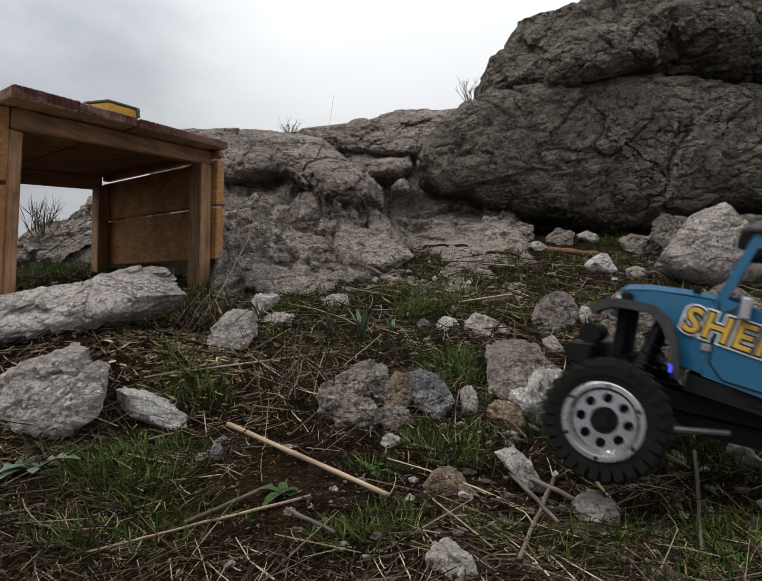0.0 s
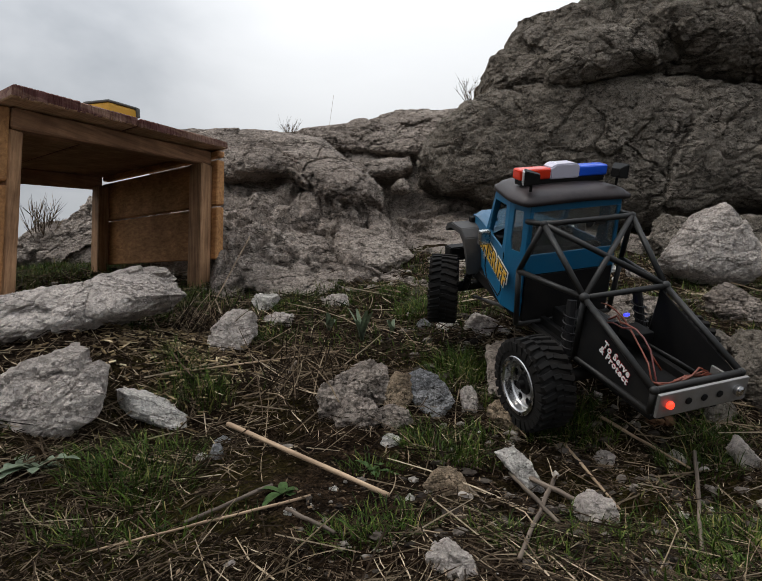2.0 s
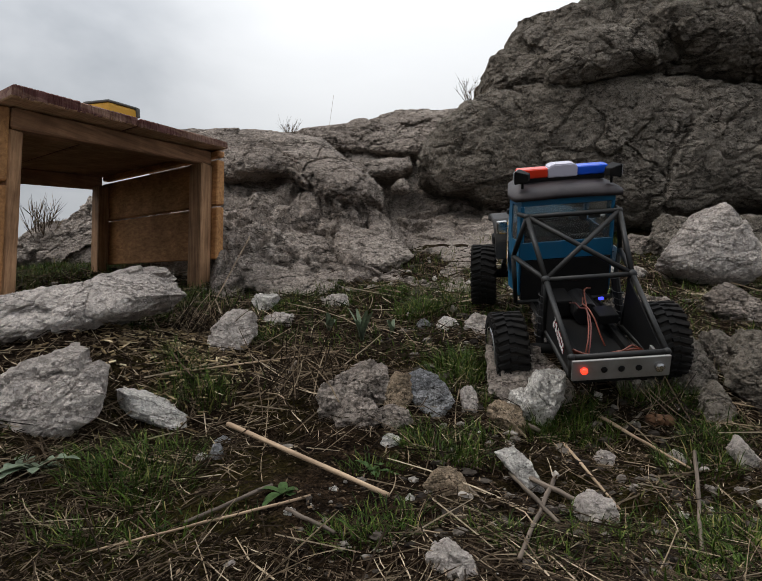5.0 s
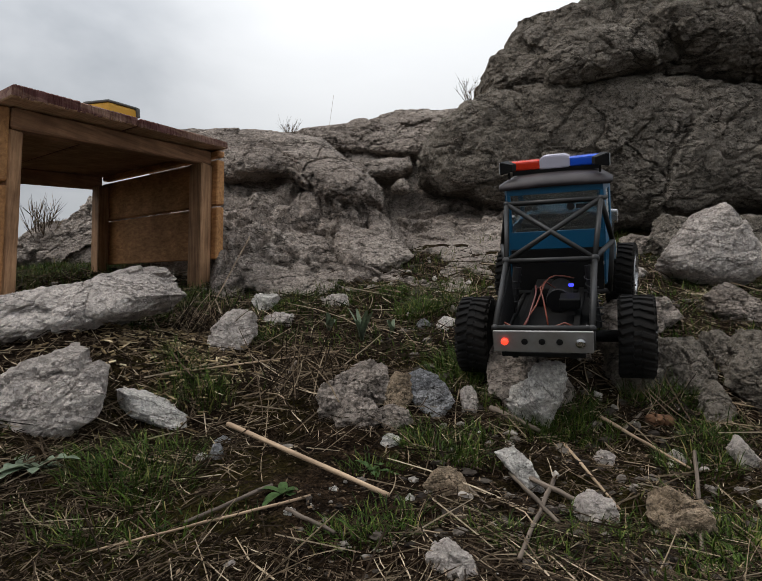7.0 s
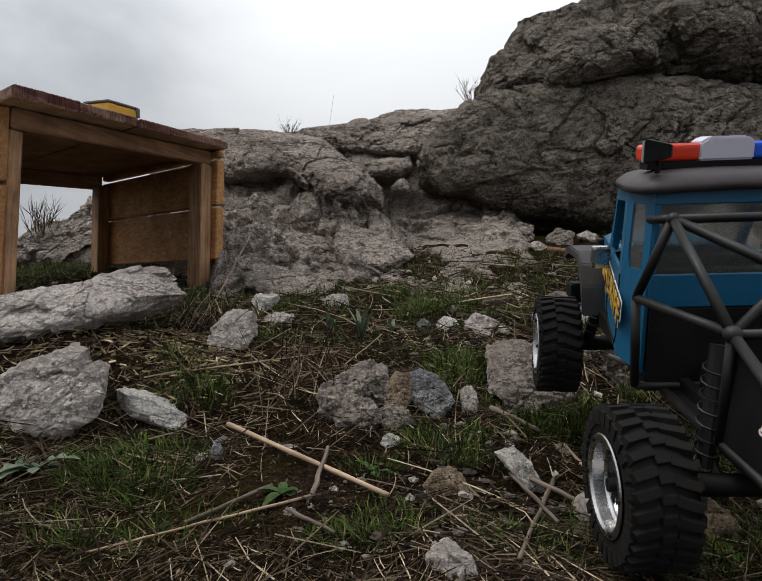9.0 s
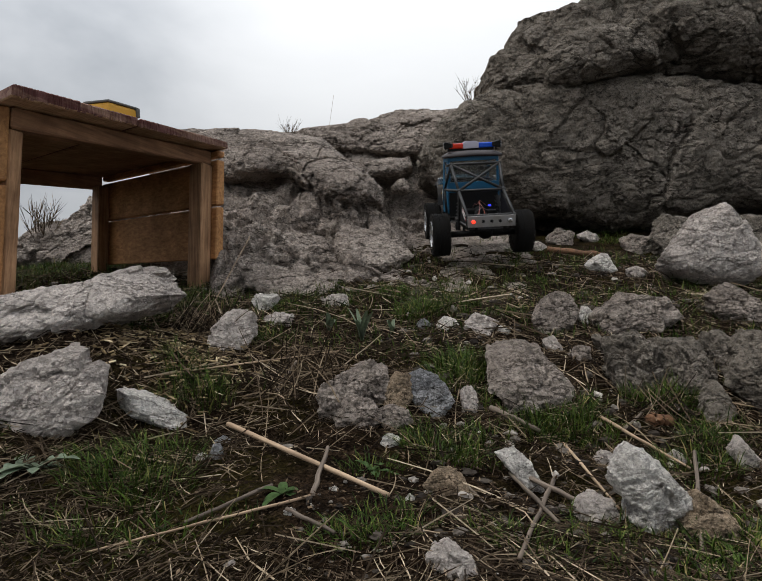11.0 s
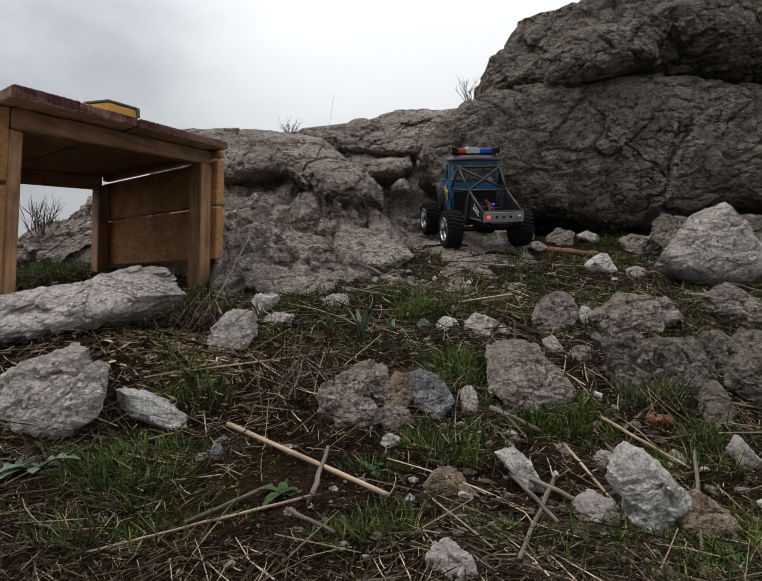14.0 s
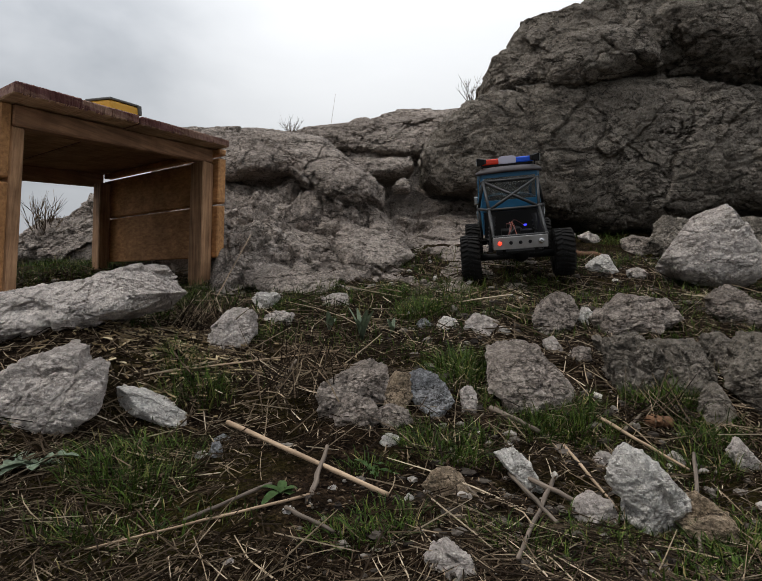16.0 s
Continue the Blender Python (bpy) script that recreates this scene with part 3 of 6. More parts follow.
@functools.lru_cache(None)
def lug_mesh(row, x0, x1, twist):
    """One worn tread block with its shoulder, at the top of the wheel."""
    bm = bmesh.new()
    m = Matrix.Translation(((x0 + x1) / 2, 0, 0.0546 if row < 2 else 0.0554)) @ Matrix.Rotation(twist, 4, "Z")
    bmesh.ops.create_cube(bm, size=1, matrix=m @ Matrix.Diagonal((x1 - x0, 0.0080 if row < 2 else 0.0070, 0.0075 if row < 2 else 0.0050, 1)))
    if row < 2:
        m = Matrix.Translation((math.copysign(0.0222, x0 + x1), 0, 0.0490))
        bmesh.ops.create_cube(bm, size=1, matrix=m @ Matrix.Diagonal((0.0035, 0.0078, 0.0105, 1)))
    for v in bm.verts:
        if v.co.z > 0.0555:
            v.co.x *= 0.90
            v.co.y *= 0.72
    me = bpy.data.meshes.new("tread_lug")
    bm.to_mesh(me)
    bm.free()
    me.materials.append(rubber)
    return me


def build_wheel(parent, at, side):
    """A knobbly tyre on a drilled chrome rim; side: -1 left, 1 right, the rim's face outwards."""
    wheel = new("wheel")
    wheel.parent, wheel.matrix_basis = parent, Matrix.Translation(at)
    wheel["label"] = "knobbly black tyre on a chrome rim with round holes"
    s = side
    prof = [(-0.021, 0.0345), (-0.0225, 0.040), (-0.0225, 0.047), (-0.020, 0.0525), (-0.012, 0.0545), (0.0, 0.0550), (0.012, 0.0545), (0.020, 0.0525), (0.0225, 0.047), (0.0225, 0.040), (0.021, 0.0345)]
    bm = lathe_bm(prof, 48)
    for f in [f for f in bm.faces if len(f.verts) > 10]:
        bm.faces.remove(f)
    part("tyre", bm, rubber, wheel, "dusty black tyre with chunky tread", shade=True)
    lugs = 28
    for row, (x0, x1, shift, twist) in enumerate(((-0.0235, -0.005, 0.0, 0.35), (0.005, 0.0235, 0.5, -0.35), (-0.0055, 0.0055, 0.25, 0.15))):
        for k in range(lugs):
            ob = new("tread_lug", lug_mesh(row, x0, x1, twist))
            ob.parent, ob.matrix_basis = wheel, Matrix.Rotation(2 * math.pi * (k + shift) / lugs, 4, "X")
    # rim: dish with eight holes and a beadlock ring
    rim = bmesh.new()
    n = 64
    hole_n, hole_r, mid_r = 8, 0.0047, 0.0215
    x_face = s * 0.012
    lathe_bm([(s * 0.0235, 0.0375), (s * 0.0245, 0.0365), (s * 0.0245, 0.0325), (s * 0.0225, 0.0310), (s * 0.014, 0.0300), (s * 0.012, 0.0285)], n, rim)
    for f in [f for f in rim.faces if len(f.verts) > 10]:
        rim.faces.remove(f)
    # face plate with holes: polar strips round each hole
    for k in range(hole_n):
        a0 = 2 * math.pi * k / hole_n
        half = math.pi / hole_n
        outer, inner = [], []
        steps = 24
        for i in range(steps):
            b = 2 * math.pi * i / steps
            inner.append((mid_r + hole_r * math.cos(b), hole_r * math.sin(b)))
            # border of the sector cell in polar terms
            cu, cv = math.cos(b), math.sin(b)
            scale = min(1 / max(abs(cu), 1e-6), 1 / max(abs(cv), 1e-6))
            rr = mid_r + (0.0072 if cu > 0 else 0.0085) * cu * scale
            tt = half * cv * scale
            outer.append((rr, tt))
        iv = []
        ov = []
        for (ir, iy), (rr, tt) in zip(inner, outer):
            r_in, a_in = math.hypot(ir, iy), a0 + math.atan2(iy, ir)
            iv.append(rim.verts.new((x_face, r_in * math.cos(a_in), r_in * math.sin(a_in))))
            ov.append(rim.verts.new((x_face, rr * math.cos(a0 + tt), rr * math.sin(a0 + tt))))
        lv = [rim.verts.new(v.co - Vector((s * 0.005, 0, 0))) for v in iv]
        for i in range(steps):
            j = (i + 1) % steps
            rim.faces.new((iv[i], iv[j], ov[j], ov[i]))
            rim.faces.new((lv[i], lv[j], iv[j], iv[i]))
    bmesh.ops.remove_doubles(rim, verts=rim.verts, dist=0.0002)
    ob = part("rim", rim, chrome, wheel, "chrome rim with eight round holes", shade=False)
    part("rim_back", lathe_bm([(s * 0.004, 0.030), (-s * 0.02, 0.034), (-s * 0.021, 0.030)], 32), black, wheel)
    part("hub", lathe_bm([(s * 0.008, 0.0125), (s * 0.0135, 0.0120), (s * 0.0150, 0.0105), (s * 0.0150, 0.006), (s * 0.021, 0.005), (s * 0.021, 0.001)], 24), black, wheel, "black hub cap")
    for k in range(6):
        a = 2 * math.pi * (k + 0.5) / 6
        b = lathe_bm([(s * 0.0235, 0.0020), (s * 0.0262, 0.0020), (s * 0.0265, 0.0012)], 8)
        bmesh.ops.translate(b, verts=b.verts, vec=(0, 0.0342 * math.cos(a), 0.0342 * math.sin(a)))
        part("rim_bolt", b, black, wheel)
    return wheel


def wall_with_window(outer, window, bm, half_w, thick):
    """One cab side in the y-z plane: the outline's corners paired with the window's; half_w(y) gives the width there."""
    n = len(outer)
    def v(yz, k):
        return bm.verts.new((half_w(yz[0], yz[1]) - k, yz[0], yz[1]))
    sgn = 1 if half_w(0.2, 0.1) > 0 else -1
    a, b = [v(p, 0) for p in outer], [v(p, 0) for p in window]
    c, d = [v(p, sgn * thick) for p in outer], [v(p, sgn * thick) for p in window]
    for i in range(n):
        j = (i + 1) % n
        bm.faces.new((a[i], a[j], b[j], b[i])), bm.faces.new((c[i], d[i], d[j], c[j]))
        bm.faces.new((a[i], c[i], c[j], a[j])), bm.faces.new((b[i], b[j], d[j], d[i]))


def side_x(y, z):
    """Half the body's width: full at the doors, cut off at the rear corners, narrower along the bonnet and towards the roof."""
    w = 0.083 - max(0, y - 0.186) * 0.20 - max(0, y - 0.255) * 0.04
    if y < 0.186:
        w -= (0.186 - y) * 0.28
    return w - max(0, z - 0.13) * 0.03


def build_truck():
    root = new("model_truck")
    tagged(root, "blue radio-controlled model police truck with black roll cage and light bar", "model truck")
    for s in (-1, 1):
        bm = bmesh.new()
        wx = lambda y, z: s * side_x(y, z)
        # door side: rear part with quarter window, front part with door window
        wall_with_window([(0.152, 0.046), (0.188, 0.050), (0.188, 0.125), (0.188, 0.208), (0.152, 0.208), (0.152, 0.125)],
                         [(0.161, 0.137), (0.176, 0.137), (0.179, 0.150), (0.178, 0.193), (0.162, 0.193), (0.160, 0.150)], bm, wx, 0.003)
        wall_with_window([(0.188, 0.050), (0.272, 0.064), (0.272, 0.138), (0.247, 0.208), (0.188, 0.208), (0.188, 0.125)],
                         [(0.200, 0.131), (0.245, 0.135), (0.263, 0.140), (0.246, 0.190), (0.200, 0.193), (0.198, 0.150)], bm, wx, 0.003)
        part("cab_side", bm, blue, root, "blue cab side with window openings")
        # bonnet side and door seam
        bm = prism_bm([(0.273, 0.066), (0.292, 0.070), (0.302, 0.100), (0.318, 0.117), (0.356, 0.117), (0.358, 0.136), (0.330, 0.139), (0.273, 0.137)], 0, 1)
        for v in bm.verts:
            v.co.x = s * (side_x(v.co.y, 0.1) - (0.004 if v.co.x > 0.5 else 0.0))
        part("bonnet_side", bm, blue, root)
        seam = tube_bm([(s * (side_x(y, z) + 0.0003), y, z) for y, z in ((0.190, 0.128), (0.190, 0.070), (0.200, 0.058), (0.255, 0.064), (0.268, 0.078), (0.268, 0.136))], 0.0009, 5)
        part("door_seam", seam, black, root)
        # quarter window pane, hinges, mirror
        q = [(0.160, 0.136), (0.178, 0.136), (0.180, 0.150), (0.179, 0.194), (0.161, 0.194), (0.159, 0.150)]
        bm = prism_bm(q, 0, 1)
        for v in bm.verts:
            v.co.x = s * (side_x(v.co.y, v.co.z) - (0.0012 if v.co.x < 0.5 else 0.0024))
        part("quarter_window", bm, window_glass, root, "smoked corner window")
        for hz in (0.088, 0.122):
            part("hinge", box_bm((min(s * 0.060, s * 0.0668), 0.268, hz), (max(s * 0.060, s * 0.0668), 0.277, hz + 0.007), 0.001), steel, root, "small steel hinge")
        part("mirror", box_bm((min(s * 0.074, s * 0.092), 0.243, 0.121), (max(s * 0.074, s * 0.092), 0.252, 0.144), 0.003), chrome, root, "chrome wing mirror")
        part("mirror_arm", tube_bm([(s * 0.066, 0.262, 0.128), (s * 0.080, 0.248, 0.136)], 0.0016, 6), chrome, root)
        # flare over the front wheel
        path = [(0.380, 0.108), (0.374, 0.120), (0.358, 0.1255), (0.322, 0.1245), (0.306, 0.113), (0.296, 0.090), (0.288, 0.058), (0.294, 0.057), (0.303, 0.088), (0.312, 0.107), (0.325, 0.1175), (0.357, 0.118), (0.370, 0.113), (0.375, 0.105)]
        part("wheel_flare", prism_bm(path, s * 0.046, s * 0.085, bevel=0.0015), flare_grey, root, "dark grey wheel arch flare")
        part("rocker_panel", prism_bm([(0.150, 0.030), (0.285, 0.048), (0.285, 0.064), (0.150, 0.046)], s * 0.050, s * 0.068), black, root, "black rocker panel")
        part("headlight", lathe_bm([(0.356, 0.012), (0.361, 0.012), (0.363, 0.008)], 20, axis="y"), lamp_glass, root, place=Matrix.Translation((s * 0.038, 0, 0.118)))
        # lettering along the door: white film, black outline, gold face
        mid_y, mid_z = 0.232, 0.104
        m = side_frame((s * (side_x(mid_y, mid_z) + 0.0012), mid_y, mid_z), (-0.2, -1 if s < 0 else 1, -0.19 if s < 0 else 0.19), (0, 0, 1))
        for k, (name, mat, sw, z) in enumerate((("lettering_backing", white_film, 0.0034, 0.0000), ("lettering_outline", black_film, 0.0017, 0.0007), ("lettering", gold, 0.0, 0.0014))):
            lettering(name, "SHERIFF", 0.034, mat, root, m @ Matrix.Translation((0, 0, z)), sw, 0.0003, "SHERIFF in gold with black and white outline", 0.0006)
    # bonnet, grille, cowl, windscreen frame, firewall
    bm = bmesh.new()
    rows = []
    for y, hw, z in ((0.250, 0.0695, 0.139), (0.273, 0.0645, 0.140), (0.300, 0.0585, 0.1415), (0.330, 0.052, 0.1415), (0.352, 0.0475, 0.139), (0.360, 0.045, 0.133)):
        rows.append([bm.verts.new((hw * u, y, z + (0.004 if abs(u) < 0.75 else (0.002 if abs(u) < 0.9 else -0.002)) - (0.002 if abs(u) < 0.05 else 0))) for u in (-1, -0.92, -0.78, -0.7, -0.3, 0, 0.3, 0.7, 0.78, 0.92, 1)])
    for a, b in zip(rows, rows[1:]):
        for i in range(len(a) - 1):
            bm.faces.new((a[i], a[i + 1], b[i + 1], b[i]))
    bmesh.ops.solidify(bm, geom=bm.faces[:], thickness=0.004)
    part("bonnet", bm, blue, root, "blue bonnet with a raised centre", shade=True)
    part("bonnet_hinge", box_bm((-0.050, 0.285, 0.143), (-0.040, 0.292, 0.149), 0.001), black, root)
    part("grille", box_bm((-0.054, 0.346, 0.066), (0.054, 0.357, 0.134), 0.003), black, root, "black front grille")
    for s in (-1, 1):
        part("windscreen_pillar", prism_bm([(0.262, 0.138), (0.272, 0.138), (0.249, 0.206), (0.240, 0.206)], s * 0.060, s * 0.0665), blue, root)
    part("windscreen", prism_bm([(0.266, 0.142), (0.268, 0.142), (0.247, 0.204), (0.245, 0.204)], -0.060, 0.060), window_glass, root, "smoked windscreen")
    part("header_rail", box_bm((-0.068, 0.238, 0.196), (0.068, 0.248, 0.207), 0.001), blue, root)
    part("dashboard", box_bm((-0.064, 0.235, 0.110), (0.064, 0.262, 0.134), 0.004), black, root)
    part("cab_floor", prism_bm([(-0.054, 0.154), (0.054, 0.154), (0.076, 0.190), (0.058, 0.285), (-0.058, 0.285), (-0.076, 0.190)], 0.046, 0.056, "z"), black, root)
    # rear wall: blue above and below a wide window
    bm = bmesh.new()
    for lo, hi in (((-0.0715, 0.1505, 0.194), (0.0715, 0.1545, 0.206)), ((-0.0715, 0.1505, 0.106), (0.0715, 0.1545, 0.135)), ((-0.0715, 0.1505, 0.135), (-0.066, 0.1545, 0.194)), ((0.066, 0.1505, 0.135), (0.0715, 0.1545, 0.194))):
        box_bm(lo, hi, 0.0008, 1, bm)
    part("rear_wall", bm, blue, root, "blue rear cab wall round a wide window")
    part("rear_window", box_bm((-0.0665, 0.152, 0.1345), (0.0665, 0.1535, 0.1945)), window_glass, root, "smoked rear window with a small sticker")
    part("window_sticker", lathe_bm([(0.1505, 0.0058), (0.1512, 0.0058)], 24, axis="y"), black_film, root, "round dark window sticker", place=Matrix.Translation((0.024, 0, 0.172)))
    part("sticker_bar", box_bm((0.032, 0.1502, 0.169), (0.050, 0.1510, 0.175)), black_film, root)
    part("seat_back", box_bm((-0.066, 0.170, 0.06), (0.066, 0.186, 0.135), 0.006), black, root)
    # roof with a rolled edge
    bm = bmesh.new()
    rows = []
    nu, nv = 14, 10
    for j in range(nv + 1):
        v = -1 + 2 * j / nv
        row = []
        for i in range(nu + 1):
            u = -1 + 2 * i / nu
            edge = max(abs(u) ** 6, abs(v) ** 6)
            uu, vv = u * (1 - 0.06 * v ** 6), v * (1 - 0.05 * u ** 6)
            row.append(bm.verts.new(((side_x(max(0.2015 + 0.0585 * vv, 0.186), 0.2) + 0.0045) * uu, 0.2015 + 0.0585 * vv, 0.2120 + 0.0100 * (1 - edge) - 0.003 * u * u)))
        rows.append(row)
    for a, b in zip(rows, rows[1:]):
        for i in range(nu):
            bm.faces.new((a[i], a[i + 1], b[i + 1], b[i]))
    ext = bmesh.ops.extrude_face_region(bm, geom=bm.faces[:])
    for g in ext["geom"]:
        if isinstance(g, bmesh.types.BMVert):
            g.co.z = 0.2055 - 0.003 * (g.co.x / 0.091) ** 2
    part("roof", bm, grey_roof, root, "worn dark grey padded roof", shade=True)
    # light bar and lamps
    bar_y, bar_z = 0.197, 0.2345
    part("light_bar_base", box_bm((-0.066, bar_y - 0.009, 0.2205), (0.066, bar_y + 0.009, 0.2275), 0.001), black, root)
    part("red_lens", box_bm((-0.070, bar_y - 0.0105, 0.2275), (-0.0215, bar_y + 0.0105, 0.2425), 0.004, 3), red_lens, root, "red beacon lens", shade=False)
    part("blue_lens", box_bm((0.0215, bar_y - 0.0105, 0.2275), (0.070, bar_y + 0.0105, 0.2425), 0.004, 3), blue_lens, root, "blue beacon lens")
    part("centre_lens", prism_bm([(-0.0235, 0.2272), (0.0235, 0.2272), (0.0235, 0.2425), (0.016, 0.2475), (-0.016, 0.2475), (-0.0235, 0.2425)], bar_y - 0.0115, bar_y + 0.0115, "y", 0.0018), pale_lens, root, "milky centre lens of the light bar")
    for s in (-1, 1):
        lamp = new("roof_lamp")
        lamp.parent = root
        lamp.matrix_basis = pose(s * 0.069, 0.164, 0.2370, 0, 0, s * -62)
        lamp["label"] = "square black roof lamp with ribbed lens"
        bm = prism_bm([(-0.011, -0.010), (0.011, -0.010), (0.011, 0.010), (-0.011, 0.010)], -0.012, 0.008, "y", 0.0012)
        for v in bm.verts:
            if v.co.y < -0.005:
                v.co.x *= 0.55
                v.co.z *= 0.55
        part("lamp_housing", bm, black, lamp)
        part("lamp_lens", box_bm((-0.0098, 0.0078, -0.0088), (0.0098, 0.0098, 0.0088), 0.001), lamp_glass, lamp, "ribbed grey lamp glass")
        part("lamp_stalk", tube_bm([(0, -0.002, -0.018), (0, -0.002, -0.008)], 0.002, 6), black, lamp)
    # roll cage
    A, C, K, T = (0.068, 0.124, 0.186), (0.083, 0.147, 0.116), (0.060, 0.038, 0.119), (0.0585, -0.088, 0.0665)
    L = lambda p: (-p[0], p[1], p[2])
    tubes = [(L(A), A), (A, K), (L(A), L(K)), (A, L(K)), (L(A), K), (A, C), (L(A), L(C)), (C, K), (L(C), L(K)), (K, L(K)), (K, T), (L(K), L(T)), (T, L(T)),
             (T, (0.0585, -0.088, 0.040)), (L(T), (-0.0585, -0.088, 0.040)), ((0.0585, -0.088, 0.040), (0.052, 0.16, 0.030)), ((-0.0585, -0.088, 0.040), (-0.052, 0.16, 0.030)),
             (C, (0.078, 0.149, 0.035)), (L(C), (-0.078, 0.149, 0.035)), (K, (0.056, 0.045, 0.034)), (L(K), (-0.056, 0.045, 0.034)),
             ((0.078, 0.149, 0.035), (-0.078, 0.149, 0.035)), (A, (0.074, 0.153, 0.182)), (L(A), (-0.074, 0.153, 0.182))]
    for a, b in tubes:
        part("cage_tube", tube_bm([a, b], 0.0038, 10), tube_black, root, shade=True)
    for p in (A, L(A), K, L(K), T, L(T)):
        bm = bmesh.new()
        bmesh.ops.create_icosphere(bm, subdivisions=2, radius=0.0066 if p in (K, L(K)) else 0.0052, matrix=Matrix.Translation(p))
        part("cage_joint", bm, tube_black, root, "grey welded joint", shade=True)
    for s in (-1, 1):
        poly = [(0.042, 0.036), (0.040, 0.115), (-0.084, 0.064), (-0.084, 0.042)]
        part("bed_side", prism_bm(poly, s * 0.0545, s * 0.0565), black, root, "black bed side panel")
        m = side_frame((s * 0.0572, -0.026, 0.066), (0, -1 if s < 0 else 1, -0.36 if s < 0 else 0.36), (0, 0, 1))
        lettering("motto_outline", "To Serve\n& Protect", 0.0120, red_film, root, m, 0.0006, 0.0002, "small white words with a red outline")
        lettering("motto", "To Serve\n& Protect", 0.0120, white_film, root, m @ Matrix.Translation((0, 0, 0.0005)), 0.0001, 0.0002, "small white words", 0.0002)
        part("inner_bracket", box_bm((min(s * 0.050, s * 0.0535), -0.074, 0.048), (max(s * 0.050, s * 0.0535), -0.058, 0.060), 0.001), steel, root, "small grey bracket")
    # tail plate with a lit lamp, bolts and a dead lamp
    bm = box_bm((-0.0600, -0.0985, 0.0385), (0.0600, -0.0945, 0.0665), 0.0012)
    part("tail_plate", bm, steel, root, "scratched steel tail plate with bolts")
    for x in (-0.021, 0.0, 0.021):
        part("plate_bolt", lathe_bm([(-0.0988, 0.0040), (-0.1000, 0.0040), (-0.1004, 0.0025)], 14, axis="y"), black, root, place=Matrix.Translation((x, 0, 0.053)))
    part("tail_light", lathe_bm([(-0.0985, 0.0044), (-0.1005, 0.0044), (-0.1022, 0.0034), (-0.1028, 0.0014)], 18, axis="y"), tail_glow, root, "glowing red tail light", shade=True, place=Matrix.Translation((-0.0455, 0, 0.053)))
    part("tail_light", lathe_bm([(-0.0985, 0.0060), (-0.1030, 0.0060), (-0.1045, 0.0035)], 18, axis="y"), chrome, root, "unlit tail light in a chrome bezel", place=Matrix.Translation((0.0455, 0, 0.053)))
    # chassis, bed contents
    part("rear_bulkhead", box_bm((-0.070, 0.1480, 0.030), (0.070, 0.1500, 0.106), 0.001), black, root, "black bulkhead below the rear window")
    part("bed_floor", box_bm((-0.053, -0.085, 0.026), (0.050, 0.15, 0.032), 0.001), black, root)
    part("chassis_rail", box_bm((-0.040, -0.085, 0.024), (-0.032, 0.36, 0.042), 0.001), black, root)
    part("chassis_rail", box_bm((0.032, -0.085, 0.024), (0.040, 0.36, 0.042), 0.001), black, root)
    part("skid_plate", prism_bm([(0.07, 0.02), (0.30, 0.02), (0.27, 0.002), (0.12, 0.002)], -0.030, 0.030, bevel=0.002), black, root)
    part("motor", lathe_bm([(0.06, 0.017), (0.062, 0.018), (0.115, 0.018), (0.118, 0.008)], 24, axis="y"), cloth_black, root, "black motor can", place=Matrix.Translation((0.008, 0, 0.050)), shade=False)
    part("receiver_box", box_bm((-0.030, 0.085, 0.034), (-0.004, 0.135, 0.062), 0.003), black, root)
    part("speed_controller", box_bm((0.012, 0.020, 0.052), (0.040, 0.052, 0.066), 0.002), black, root)
    part("diode", box_bm((0.023, 0.056, 0.073), (0.030, 0.060, 0.077), 0.001), blue_glow, root, "small lit blue diode")
    part("spreader_bar", box_bm((-0.054, -0.070, 0.038), (0.054, -0.058, 0.044), 0.001), black, root)
    rng = random.Random(4)
    for k in range(3):
        x0, y0 = rng.uniform(-0.045, 0.02), rng.uniform(-0.07, -0.02)
        x1, y1 = rng.uniform(-0.04, 0.035), rng.uniform(0.05, 0.12)
        pts = []
        for i in range(9):
            u = i / 8
            pts.append((x0 + (x1 - x0) * u + 0.008 * math.sin(5 * u + k), y0 + (y1 - y0) * u, 0.050 + 0.028 * math.sin(math.pi * u) * rng.uniform(0.7, 1.2) + 0.02 * u))
        part("wire", tube_bm(pts, 0.0011, 6), wire_orange if k % 3 else wire_red, root, "orange wire" if k % 3 else "red wire", shade=True)
    for k in range(4):
        pts = [(-0.05 + 0.09 * i / 6, -0.066 + 0.004 * math.sin(i * 2 + k), 0.056 + 0.003 * k * math.cos(i * 1.3)) for i in range(7)]
        part("wire", tube_bm(pts, 0.0012, 6), wire_orange, root, "orange wire", shade=True)
    # front bumper and winch
    part("front_bumper", prism_bm([(0.372, 0.050), (0.398, 0.054), (0.400, 0.072), (0.374, 0.074)], -0.075, 0.075, bevel=0.002), black, root, "black front bumper")
    part("winch", lathe_bm([(-0.03, 0.011), (0.03, 0.011)], 18), black, root, place=Matrix.Translation((0, 0.385, 0.084)))
    for s in (-1, 1):
        part("shock", tube_bm([(s * 0.050, 0.072, 0.100), (s * 0.062, 0.052, 0.012)], 0.0062, 10), cloth_black, root, "black damper")
        coil = [(s * (0.052 + 0.010 * u) + 0.0085 * math.cos(u * 44), 0.069 - 0.017 * u + 0.0085 * math.sin(u * 44), 0.088 - 0.066 * u) for u in [i / 70 for i in range(71)]]
        part("spring", tube_bm(coil, 0.0010, 5), cloth_black, root, "black coil spring")
